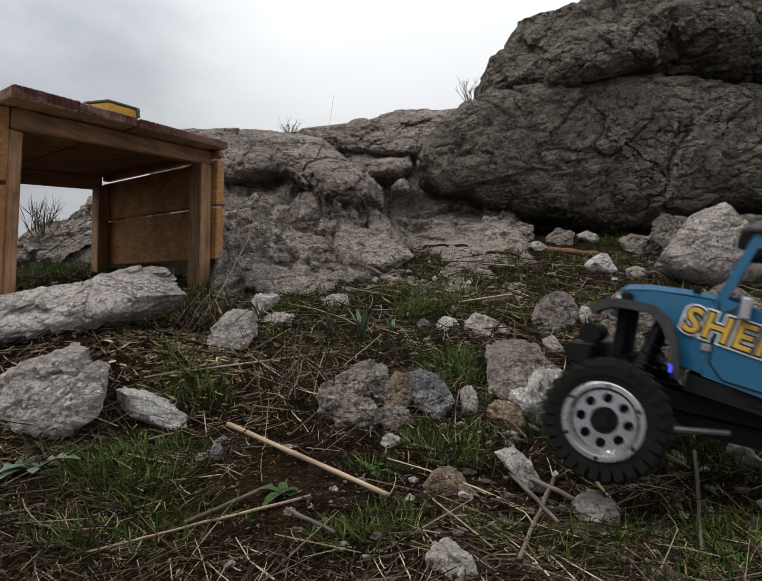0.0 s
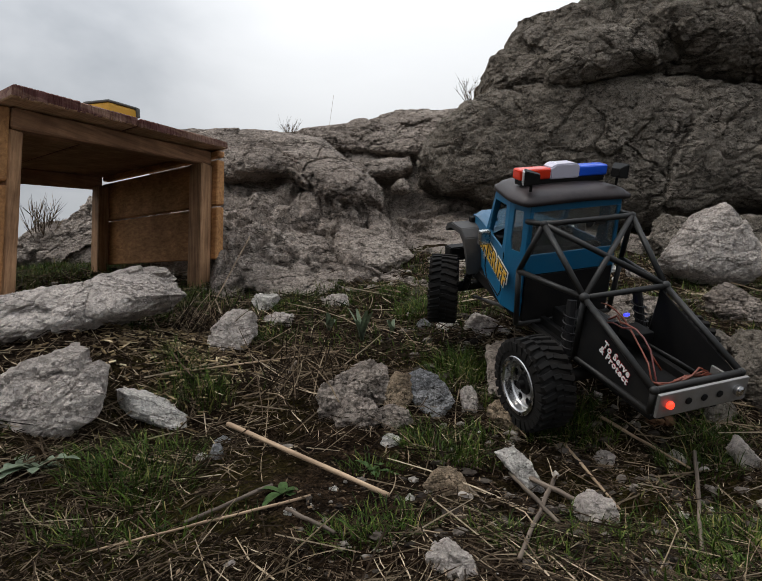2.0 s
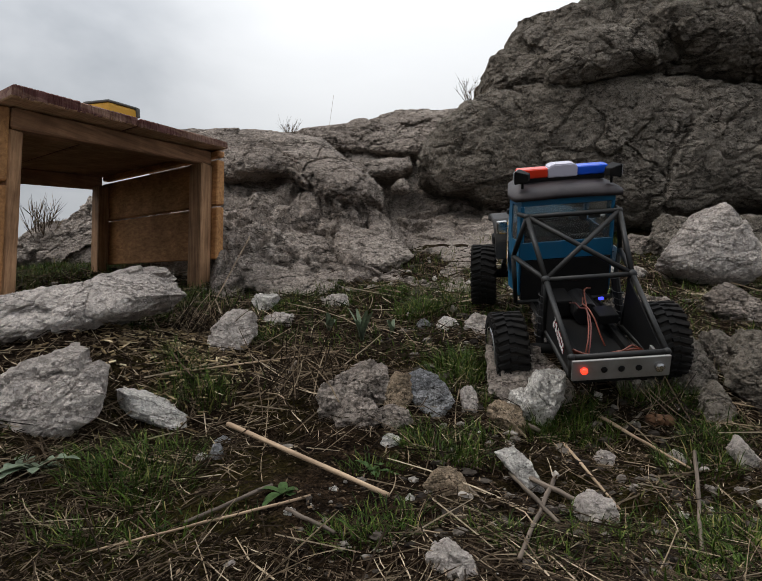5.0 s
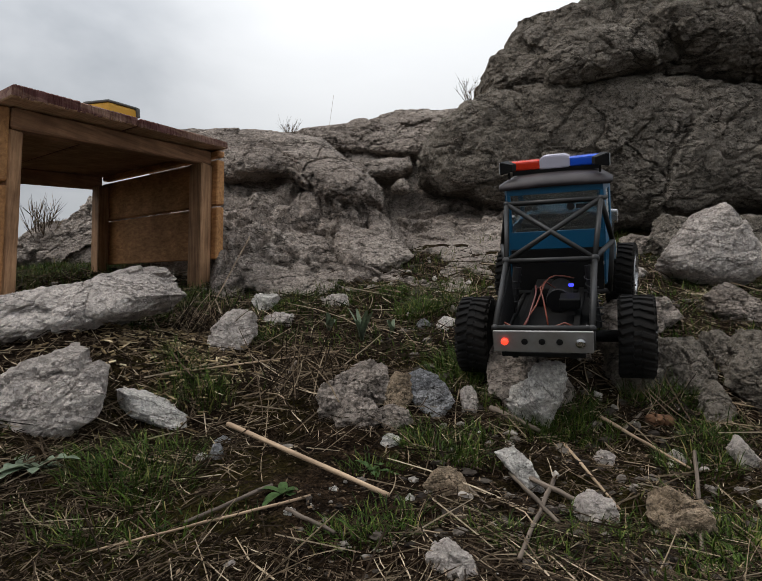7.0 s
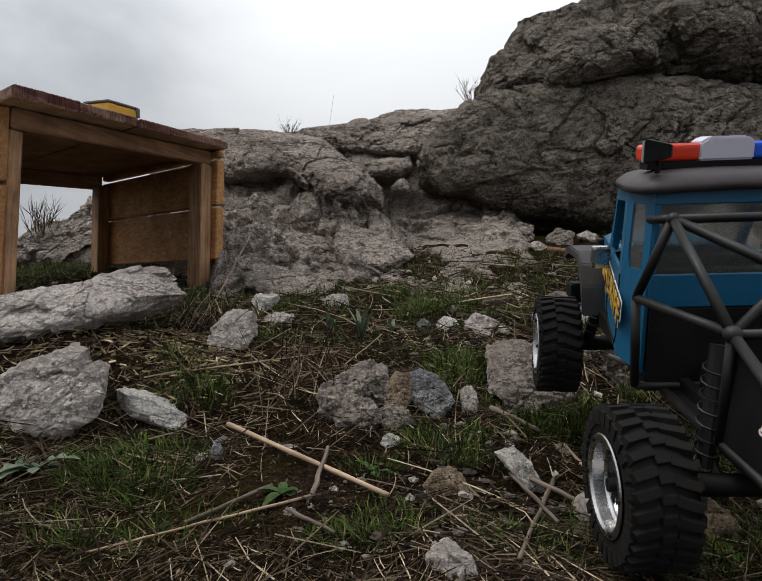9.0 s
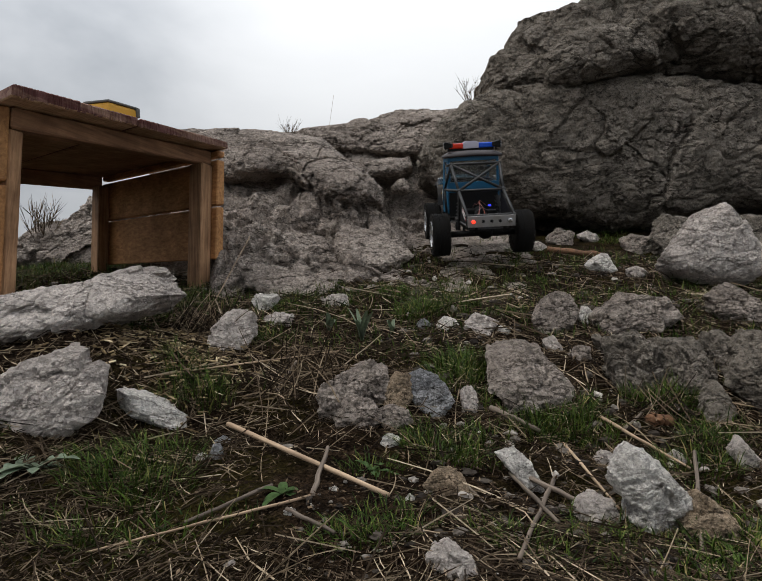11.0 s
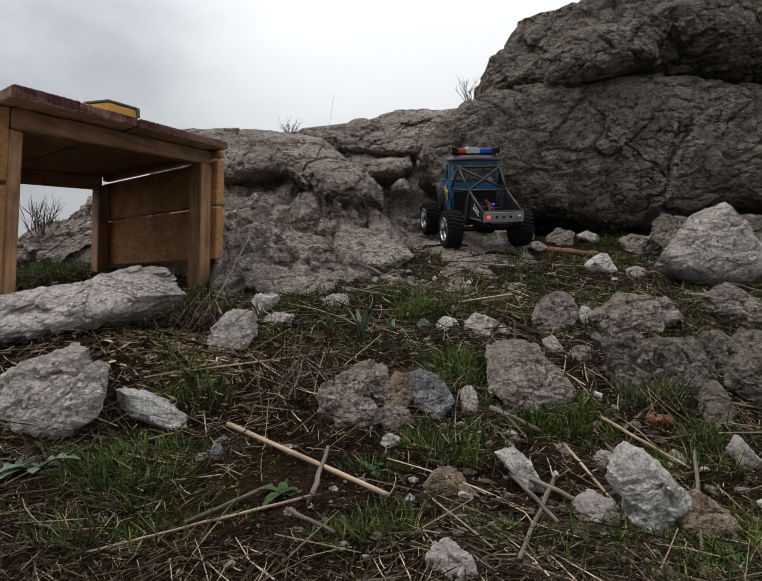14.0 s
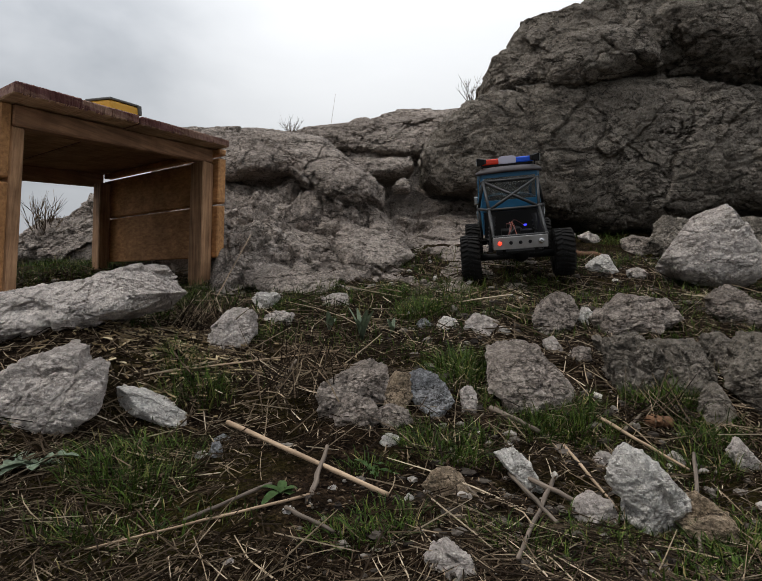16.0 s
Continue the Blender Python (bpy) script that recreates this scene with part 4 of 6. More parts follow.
        part("shock", tube_bm([(s * 0.048, 0.315, 0.110), (s * 0.062, 0.340, 0.012)], 0.0062, 10), cloth_black, root, "black damper")
        coil = [(s * (0.050 + 0.010 * u) + 0.0085 * math.cos(u * 44), 0.318 + 0.017 * u + 0.0085 * math.sin(u * 44), 0.090 - 0.068 * u) for u in [i / 70 for i in range(71)]]
        part("spring", tube_bm(coil, 0.0010, 5), cloth_black, root, "black coil spring")
        part("axle_link", tube_bm([(s * 0.045, 0.055, -0.004), (s * 0.030, 0.150, 0.012)], 0.0032, 8), black, root)
        part("axle_link", tube_bm([(s * 0.045, 0.335, -0.004), (s * 0.030, 0.240, 0.012)], 0.0032, 8), steel, root)
        part("body_light", box_bm((min(s * 0.070, s * 0.074), 0.298, 0.062), (max(s * 0.070, s * 0.074), 0.300, 0.070)), blue_glow, root, "small lit blue diode")
    wheels, axles = [], []
    for y in (0.045, 0.345):
        axle = part("axle", tube_bm([(-0.095, y, 0.002), (0.095, y, 0.002)], 0.0085, 14), black, root, "black axle tube", shade=True)
        axles.append(axle)
        bm = bmesh.new()
        bmesh.ops.create_icosphere(bm, subdivisions=3, radius=0.019, matrix=Matrix.Translation((0.012, y, 0.004)) @ Matrix.Diagonal((1.1, 1.15, 1.0, 1)))
        part("differential", bm, black, axle, "black differential housing", shade=True)
    part("drive_shaft", tube_bm([(0.01, 0.05, -0.004), (0.01, 0.17, 0.014), (0.01, 0.34, -0.004)], 0.0040, 8), steel, root)
    for y in (0.045, 0.345):
        for s in (-1, 1):
            wheels.append(build_wheel(root, (s * (0.112 if y < 0.2 else 0.099), y, 0.002), s))
    return root, wheels, axles


truck, truck_wheels, truck_axles = build_truck()

# ---- the rocks, from the cliff down to single stones ----
cliff = new("cliff")
tagged(cliff, "huge grey fractured cliff rock rising into the sky", "rock")
rock("lower_slab", (1.072, 2.500, 0.878), [(-0.906, 0.0), (-0.873, 0.094), (-0.769, 0.175), (-0.623, 0.254), (-0.395, 0.291), (-0.125, 0.312), (0.062, 0.312), (0.27, 0.283), (0.561, 0.254), (0.873, 0.249), (1.039, -0.021), (0.831, -0.281), (0.557, -0.27), (0.291, -0.249), (0.083, -0.312), (-0.145, -0.328), (-0.291, -0.291), (-0.499, -0.274), (-0.623, -0.241), (-0.738, -0.177), (-0.821, -0.187), (-0.885, -0.108)], 0.26, 0.6, cliff_stone, "great grey slab of the cliff with an undercut foot", level=8, seed=3, cell=0.17, block=0.20, rough=0.03, square=0.55, lean=0.06, crack=0.010, parent=cliff)
rock("upper_block", (1.362, 2.660, 1.467), [(-0.907, -0.343), (-0.92, -0.254), (-0.907, -0.166), (-0.807, -0.077), (-0.774, 0.009), (-0.663, 0.044), (-0.531, 0.088), (-0.453, 0.166), (-0.221, 0.287), (0.221, 0.354), (0.774, 0.332), (0.995, -0.066), (0.774, -0.354), (0.371, -0.321), (0.044, -0.299), (-0.155, -0.287), (-0.354, -0.299), (-0.641, -0.354)], 0.3, 0.8, cliff_stone, "jagged grey upper block of the cliff", level=8, seed=4, cell=0.17, block=0.22, rough=0.03, square=0.55, lean=0.25, crack=0.010, parent=cliff)
rock("wedged_block", (0.878, 2.480, 1.234), [(-0.268, -0.031), (-0.196, 0.068), (-0.082, 0.118), (0.062, 0.126), (0.186, 0.093), (0.243, 0.031), (0.235, -0.041), (0.082, -0.08), (-0.103, -0.144), (-0.237, -0.134)], 0.27, 0.3, cliff_stone, "rounded block wedged above the slab", level=7, seed=5, cell=0.12, block=0.16, rough=0.03, square=0.6, lean=0.12, crack=0.006, parent=cliff)
rock("overhanging_block", (1.500, 2.520, 1.385), [(-0.45, 0.021), (-0.335, 0.126), (-0.147, 0.23), (0.209, 0.251), (0.545, 0.084), (0.461, -0.178), (0.209, -0.23), (0.0, -0.235), (-0.147, -0.209), (-0.293, -0.147), (-0.388, -0.063)], 0.31, 0.4, cliff_stone, "overhanging block of the cliff above a dark joint", level=7, seed=14, cell=0.17, block=0.16, rough=0.03, square=0.55, lean=0.05, crack=0.01, parent=cliff)
rock("cliff_foot", (1.280, 2.720, 0.635), [(-1.153, 0.045), (-1.017, 0.158), (-0.339, 0.158), (0.565, 0.158), (1.131, 0.113), (1.131, -0.158), (0.339, -0.181), (-0.339, -0.158), (-1.017, -0.113)], 0.10, 0.4, cliff_stone, "dark recessed foot of the cliff", level=6, seed=49, cell=0.12, block=0.2, rough=0.03, square=0.5, parent=cliff)
rock("block", (-0.307, 2.250, 0.764), [(-0.337, 0.037), (-0.281, 0.094), (-0.187, 0.123), (-0.037, 0.123), (0.094, 0.101), (0.159, 0.037), (0.234, -0.026), (0.318, -0.108), (0.314, -0.18), (0.234, -0.202), (0.131, -0.191), (0.065, -0.131), (0.0, -0.084), (-0.112, -0.09), (-0.224, -0.094), (-0.309, -0.065)], 0.29, 0.3, ledge_stone, "rounded hump of rock with a steep broken edge", level=7, seed=41, cell=0.15, block=0.15, rough=0.03, square=0.55, lean=0.85, crack=0.004, parent=outcrop)
rock("block", (-0.118, 2.050, 0.612), [(-0.128, 0.034), (-0.043, 0.111), (0.043, 0.073), (0.119, 0.005), (0.114, -0.06), (0.034, -0.08), (-0.043, -0.077), (-0.102, -0.026)], 0.1, 0.3, ledge_stone, "steep broken edge below the hump", level=6, seed=42, cell=0.06, block=0.15, rough=0.03, square=0.55, lean=0.35, crack=0.004, parent=outcrop)
rock("block", (-0.385, 1.980, 0.552), [(-0.156, 0.025), (-0.082, 0.061), (0.0, 0.071), (0.082, 0.033), (0.148, -0.016), (0.165, -0.058), (0.082, -0.074), (-0.016, -0.041), (-0.132, -0.041)], 0.12, 0.3, ledge_stone, "pale block below the hump", level=6, seed=43, cell=0.07, block=0.15, rough=0.03, square=0.55, lean=0.7, crack=0.004, parent=outcrop)
rock("block", (-0.331, 1.780, 0.423), [(-0.178, 0.037), (-0.118, 0.07), (0.0, 0.067), (0.089, 0.052), (0.155, 0.022), (0.192, -0.037), (0.133, -0.081), (0.059, -0.067), (-0.03, -0.044), (-0.133, -0.022)], 0.12, 0.3, ledge_stone, "pinkish slab low on the outcrop", level=7, seed=44, cell=0.08, block=0.15, rough=0.03, square=0.55, lean=0.8, crack=0.004, parent=outcrop)
rock("block", (-0.026, 1.660, 0.408), [(-0.103, 0.055), (-0.062, 0.08), (0.007, 0.069), (0.09, 0.041), (0.117, -0.014), (0.076, -0.055), (-0.021, -0.076), (-0.09, -0.055), (-0.117, 0.0)], 0.1, 0.3, ledge_stone, "pinkish broken block low on the outcrop", level=6, seed=45, cell=0.06, block=0.15, rough=0.03, square=0.55, lean=0.9, crack=0.004, parent=outcrop)
rock("block", (-0.194, 1.420, 0.309), [(-0.142, 0.035), (-0.071, 0.05), (0.024, 0.035), (0.094, 0.006), (0.165, -0.012), (0.142, -0.041), (0.035, -0.041), (-0.071, -0.024), (-0.136, 0.0)], 0.07, 0.3, ledge_stone, "low rounded rock at the outcrop's foot", level=6, seed=46, cell=0.05, block=0.15, rough=0.03, square=0.55, lean=0.9, crack=0.004, parent=outcrop)
rock("block", (0.012, 2.500, 0.815), [(-0.135, 0.01), (-0.042, 0.042), (0.114, 0.052), (0.129, 0.0), (0.062, -0.037), (-0.062, -0.046), (-0.114, -0.025)], 0.1, 0.3, ledge_stone, "dark shelf under the ridge", level=6, seed=47, cell=0.08, block=0.15, rough=0.03, square=0.55, lean=0.5, crack=0.004, parent=outcrop)
rock("block", (0.038, 2.850, 1.053), [(-0.498, 0.0), (-0.284, 0.057), (-0.118, 0.09), (0.071, 0.1), (0.249, 0.114), (0.379, 0.13), (0.355, -0.024), (0.19, -0.13), (-0.047, -0.118), (-0.261, -0.09), (-0.426, -0.047)], 0.09, 0.3, ledge_stone, "long rounded ridge behind the hollow", level=7, seed=48, cell=0.12, block=0.18, rough=0.04, square=0.55, lean=0.8, crack=0.006, parent=outcrop)
rock("outcrop", (0.074, 2.300, 0.711), [(-0.043, -0.029), (-0.020, 0.021), (0.014, 0.033), (0.043, -0.004), (0.037, -0.033)], 0.060, 0.080, ledge_stone, "small pointed pale stone on the ridge", level=5, seed=6, cell=0.019, block=0.3, rough=0.03, cuts=16, square=0.7, lean=0.45)
rock("outcrop", (-1.516, 2.900, 0.524), [(-0.325, -0.036), (-0.229, 0.036), (-0.108, 0.121), (0.060, 0.157), (0.205, 0.157), (0.325, 0.084), (0.325, -0.157), (-0.325, -0.157)], 0.200, 0.500, ledge_stone, "distant pale rocks beyond the shelter", level=6, seed=7, cell=0.14, block=0.3, rough=0.03, cuts=16, square=0.7, lean=0.45)
rock("outcrop", (-1.473, 3.100, 0.692), [(-0.200, -0.036), (-0.161, 0.028), (0.006, 0.113), (0.122, 0.093), (0.200, -0.062), (0.019, -0.113)], 0.200, 0.500, ledge_stone, "flat-topped distant rock beyond the shelter", level=6, seed=8, cell=0.14, block=0.3, rough=0.03, cuts=16, square=0.7, lean=0.45)
rock("boulder", (-0.490, 0.930, 0.275), [(-0.178, -0.008), (-0.116, 0.018), (-0.039, 0.029), (0.023, 0.041), (0.07, 0.06), (0.102, 0.064), (0.135, 0.04), (0.164, 0.019), (0.135, -0.008), (0.054, -0.035), (-0.039, -0.058), (-0.093, -0.077), (-0.178, -0.093)], 0.10, 0.13, pale_stone, "broad flat pinkish boulder beside the shelter", level=7, seed=9, cell=0.06, block=0.16, rough=0.02, square=0.6, lean=0.9, crack=0.003)
rock("boulder", (-0.398, 0.700, 0.180), [(-0.084, -0.015), (-0.058, 0.015), (-0.035, 0.037), (0.006, 0.056), (0.03, 0.052), (0.035, 0.035), (0.061, 0.02), (0.081, 0.0), (0.074, -0.031), (0.035, -0.046), (-0.023, -0.054), (-0.081, -0.049)], 0.049, 0.059, pale_stone, "angular white boulder with grey cracks", level=7, seed=10, cell=0.045, block=0.22, rough=0.02, cuts=10, square=0.55, lean=0.35, crack=0.002)
rock("boulder", (0.792, 1.410, 0.397), [(-0.129, -0.018), (-0.1, 0.041), (-0.047, 0.079), (0.021, 0.109), (0.064, 0.064), (0.1, 0.012), (0.117, -0.076), (0.047, -0.088), (-0.047, -0.076), (-0.111, -0.053)], 0.09, 0.10, pale_stone, "large pale pointed boulder under the cliff", level=7, seed=11, cell=0.06, block=0.14, rough=0.02, cuts=3, square=0.6, lean=0.1, crack=0.002)
rock("stone", (0.684, 1.123, 0.275), [(-0.068, 0.020), (-0.028, 0.045), (0.033, 0.025), (0.068, -0.020), (0.023, -0.060), (-0.048, -0.031)], 0.040, 0.048, ledge_stone, "pale rough stone below the big boulder", level=5, seed=12, cell=0.028, block=0.3, rough=0.03, cuts=16, square=0.7, lean=0.45, group='stones on the slope')
rock("stone", (0.368, 0.872, 0.191), [(-0.056, 0.034), (-0.001, 0.047), (0.048, 0.044), (0.056, -0.054), (-0.009, -0.062), (-0.048, -0.018)], 0.033, 0.039, cliff_stone, "grey cracked rock set in the bank", level=6, seed=13, cell=0.05, block=0.3, rough=0.03, cuts=16, square=0.7, lean=0.2, group='stones on the slope')
rock("stone", (0.446, 0.858, 0.189), [(-0.045, 0.041), (0.024, 0.042), (0.045, -0.007), (0.024, -0.056), (-0.038, -0.056)], 0.027, 0.032, cliff_stone, "grey cracked rock set in the bank", level=6, seed=14, cell=0.019, block=0.3, rough=0.03, cuts=16, square=0.7, lean=0.45, group='stones on the slope')
rock("stone", (0.535, 0.924, 0.201), [(-0.034, 0.031), (0.024, 0.039), (0.034, 0.006), (0.007, -0.052), (-0.022, 0.002)], 0.020, 0.024, cliff_stone, "small grey stone wedged between rocks", level=5, seed=15, cell=0.014, block=0.3, rough=0.03, cuts=16, square=0.7, lean=0.45, group='stones on the slope')
rock("stone", (0.540, 0.806, 0.181), [(-0.062, 0.022), (-0.022, 0.062), (0.043, 0.062), (0.065, -0.081), (-0.022, -0.081), (-0.065, -0.019)], 0.039, 0.046, cliff_stone, "large cracked rock in the bank", level=6, seed=16, cell=0.027, block=0.3, rough=0.03, cuts=16, square=0.7, lean=0.45, group='stones on the slope')
rock("stone", (0.452, 0.787, 0.153), [(-0.028, -0.026), (-0.021, 0.002), (0.004, 0.030), (0.028, -0.026), (0.004, -0.040)], 0.017, 0.020, cliff_stone, "small grey stone at the foot of the bank", level=5, seed=17, cell=0.012, block=0.3, rough=0.03, cuts=16, square=0.7, lean=0.45, group='stones on the slope')
rock("stone", (0.474, 1.087, 0.260), [(-0.091, 0.012), (-0.018, 0.041), (0.070, 0.032), (0.091, -0.010), (0.021, -0.055), (-0.077, -0.046)], 0.054, 0.064, ledge_stone, "flat pale rock half buried in soil", level=5, seed=18, cell=0.037, block=0.3, rough=0.03, cuts=16, square=0.7, lean=0.45, group='stones on the slope')
rock("stone", (0.319, 1.073, 0.262), [(-0.045, -0.006), (-0.011, 0.034), (0.037, 0.046), (0.045, 0.000), (0.008, -0.057), (-0.040, -0.060)], 0.027, 0.032, ledge_stone, "rounded grey stone lying in the litter", level=5, seed=19, cell=0.018, block=0.3, rough=0.03, cuts=16, square=0.7, lean=0.45, group='stones on the slope')
rock("stone", (0.392, 1.110, 0.255), [(-0.025, -0.011), (-0.003, 0.021), (0.025, -0.014), (0.001, -0.028)], 0.015, 0.018, white_stone, "small white angular stone", level=5, seed=20, cell=0.01, block=0.3, rough=0.03, cuts=16, square=0.7, lean=0.45, group='stones on the slope')
rock("stone", (0.216, 0.857, 0.182), [(-0.067, 0.022), (-0.021, 0.049), (0.017, 0.038), (0.067, -0.026), (0.025, -0.065), (-0.037, -0.052), (-0.067, -0.021)], 0.040, 0.047, ledge_stone, "pale blocky rock half buried in the slope", level=6, seed=21, cell=0.027, block=0.3, rough=0.03, cuts=16, square=0.7, lean=0.9, group='stones on the slope')
rock("stone", (-0.041, 0.777, 0.173), [(-0.056, -0.032), (-0.038, 0.003), (-0.014, 0.026), (0.021, 0.037), (0.049, 0.023), (0.056, -0.018), (0.035, -0.041), (-0.021, -0.049)], 0.033, 0.039, ledge_stone, "reddish-brown rock half buried in the mound", level=6, seed=22, cell=0.023, block=0.3, rough=0.03, cuts=16, square=0.7, lean=0.45, group='stones on the slope')
rock("stone", (0.023, 0.768, 0.165), [(-0.021, 0.007), (-0.003, 0.028), (0.017, 0.022), (0.021, -0.018), (-0.003, -0.036), (-0.019, -0.023)], 0.012, 0.015, brown_stone, "rusty brown stone in the mound", level=5, seed=23, cell=0.008, block=0.3, rough=0.03, cuts=16, square=0.7, lean=0.45, group='stones on the slope')
rock("stone", (0.016, 0.731, 0.141), [(-0.026, 0.007), (-0.007, 0.016), (0.020, 0.012), (0.026, -0.010), (-0.007, -0.022)], 0.016, 0.018, ledge_stone, "small pinkish stone in the mound", level=5, seed=24, cell=0.011, block=0.3, rough=0.03, cuts=16, square=0.7, lean=0.45, group='stones on the slope')
rock("stone", (0.066, 0.790, 0.163), [(-0.038, 0.018), (-0.011, 0.031), (0.025, 0.013), (0.038, -0.011), (0.004, -0.041), (-0.028, -0.008)], 0.022, 0.026, grey_stone, "blue-grey stone on the mound", level=5, seed=25, cell=0.015, block=0.3, rough=0.03, cuts=16, square=0.7, lean=0.45, group='stones on the slope')
rock("stone", (-0.027, 0.728, 0.147), [(-0.033, 0.000), (-0.013, 0.023), (0.020, 0.016), (0.033, -0.010), (0.007, -0.030), (-0.026, -0.026)], 0.019, 0.023, ledge_stone, "rough pinkish stone in the mound", level=5, seed=26, cell=0.013, block=0.3, rough=0.03, cuts=16, square=0.7, lean=0.45, group='stones on the slope')
rock("stone", (0.524, 2.202, 0.520), [(-0.079, -0.005), (0.000, 0.040), (0.079, 0.016), (0.059, -0.044), (-0.040, -0.052)], 0.047, 0.056, ledge_stone, "grey rubble stone below the cliff", level=5, seed=27, cell=0.032, block=0.3, rough=0.03, cuts=16, square=0.7, lean=0.45, group='stones on the slope')
rock("stone", (0.608, 1.984, 0.480), [(-0.058, -0.002), (-0.004, 0.034), (0.058, 0.016), (0.040, -0.038), (-0.031, -0.045)], 0.034, 0.041, ledge_stone, "grey rubble stone below the cliff", level=5, seed=28, cell=0.024, block=0.3, rough=0.03, cuts=16, square=0.7, lean=0.45, group='stones on the slope')
rock("stone", (0.825, 1.888, 0.451), [(-0.068, 0.003), (-0.017, 0.040), (0.068, 0.028), (0.068, -0.041), (-0.034, -0.053)], 0.040, 0.048, ledge_stone, "pale rubble stone below the cliff", level=5, seed=29, cell=0.028, block=0.3, rough=0.03, cuts=16, square=0.7, lean=0.45, group='stones on the slope')
rock("stone", (0.889, 1.810, 0.470), [(-0.073, -0.011), (-0.008, 0.073), (0.073, 0.057), (0.073, -0.075), (-0.041, -0.097)], 0.043, 0.051, cliff_stone, "dark stone behind the pale boulder", level=5, seed=30, cell=0.03, block=0.3, rough=0.03, cuts=16, square=0.7, lean=0.45, group='stones on the slope')
rock("stone", (1.073, 1.686, 0.451), [(-0.076, 0.015), (-0.015, 0.076), (0.076, 0.061), (0.076, -0.100), (-0.030, -0.100)], 0.045, 0.053, cliff_stone, "dark stone behind the pale boulder", level=5, seed=31, cell=0.031, block=0.3, rough=0.03, cuts=16, square=0.7, lean=0.45, group='stones on the slope')
rock("stone", (0.284, 0.974, 0.210), [(-0.022, 0.008), (0.004, 0.017), (0.022, -0.003), (0.004, -0.022)], 0.013, 0.015, pale_stone, "small grey stone in the bank", level=5, seed=32, cell=0.009, block=0.3, rough=0.03, cuts=16, square=0.7, lean=0.45, group='stones on the slope')
rock("stone", (0.655, 1.505, 0.344), [(-0.037, 0.004), (0.003, 0.020), (0.037, 0.004), (0.003, -0.027)], 0.022, 0.026, pale_stone, "small pale stone in the bank", level=5, seed=33, cell=0.015, block=0.3, rough=0.03, cuts=16, square=0.7, lean=0.45, group='stones on the slope')
rock("stone", (0.499, 1.855, 0.440), [(-0.037, 0.004), (0.004, 0.021), (0.037, -0.005), (-0.004, -0.027)], 0.022, 0.026, pale_stone, "small pale stone in the bank", level=5, seed=34, cell=0.015, block=0.3, rough=0.03, cuts=16, square=0.7, lean=0.45, group='stones on the slope')
rock("stone", (-0.243, 0.979, 0.234), [(-0.047, -0.024), (-0.031, 0.024), (-0.004, 0.036), (0.031, 0.030), (0.047, -0.007), (0.024, -0.043), (-0.040, -0.048)], 0.028, 0.033, pale_stone, "pale rounded stone in the grass", level=5, seed=35, cell=0.019, block=0.3, rough=0.03, cuts=16, square=0.7, lean=0.45, group='stones on the slope')
rock("stone", (-0.239, 1.185, 0.275), [(-0.036, 0.009), (-0.012, 0.020), (0.036, 0.016), (0.032, -0.009), (-0.014, -0.026)], 0.021, 0.025, white_stone, "flat white stone in the grass", level=5, seed=36, cell=0.015, block=0.3, rough=0.03, cuts=16, square=0.7, lean=0.45, group='stones on the slope')
rock("stone", (-0.101, 1.256, 0.275), [(-0.039, 0.005), (-0.019, 0.018), (0.028, 0.016), (0.039, -0.009), (-0.017, -0.024)], 0.023, 0.028, pale_stone, "flat pale stone in the grass", level=5, seed=37, cell=0.016, block=0.3, rough=0.03, cuts=16, square=0.7, lean=0.45, group='stones on the slope')
rock("stone", (-0.193, 1.094, 0.246), [(-0.033, 0.002), (-0.002, 0.015), (0.033, 0.009), (0.027, -0.014), (-0.017, -0.019)], 0.020, 0.023, pale_stone, "small flat stone lying in the litter", level=5, seed=38, cell=0.014, block=0.3, rough=0.03, cuts=16, square=0.7, lean=0.45, group='stones on the slope')
rock("stone", (0.126, 1.106, 0.238), [(-0.027, 0.000), (-0.005, 0.015), (0.027, 0.005), (0.014, -0.020), (-0.015, -0.020)], 0.016, 0.019, white_stone, "small white stone lying in the litter", level=5, seed=39, cell=0.011, block=0.3, rough=0.03, cuts=16, square=0.7, lean=0.45, group='stones on the slope')
rock("stone", (0.184, 1.054, 0.240), [(-0.034, 0.004), (-0.009, 0.023), (0.034, 0.008), (0.015, -0.030), (-0.027, -0.020)], 0.020, 0.024, pale_stone, "small grey stone lying in the litter", level=5, seed=40, cell=0.014, block=0.3, rough=0.03, cuts=16, square=0.7, lean=0.45, group='stones on the slope')
rock("stone", (0.218, 1.037, 0.230), [(-0.018, -0.001), (-0.002, 0.010), (0.018, 0.001), (0.007, -0.014)], 0.010, 0.012, white_stone, "small flat white stone", level=5, seed=41, cell=0.007, block=0.3, rough=0.03, cuts=16, square=0.7, lean=0.45, group='stones on the slope')
rock("stone", (0.160, 1.075, 0.230), [(-0.013, 0.000), (-0.001, 0.008), (0.013, 0.002), (0.005, -0.010)], 0.007, 0.009, white_stone, "small white stone lying in the litter", level=5, seed=42, cell=0.005, block=0.3, rough=0.03, cuts=16, square=0.7, lean=0.45, group='stones on the slope')
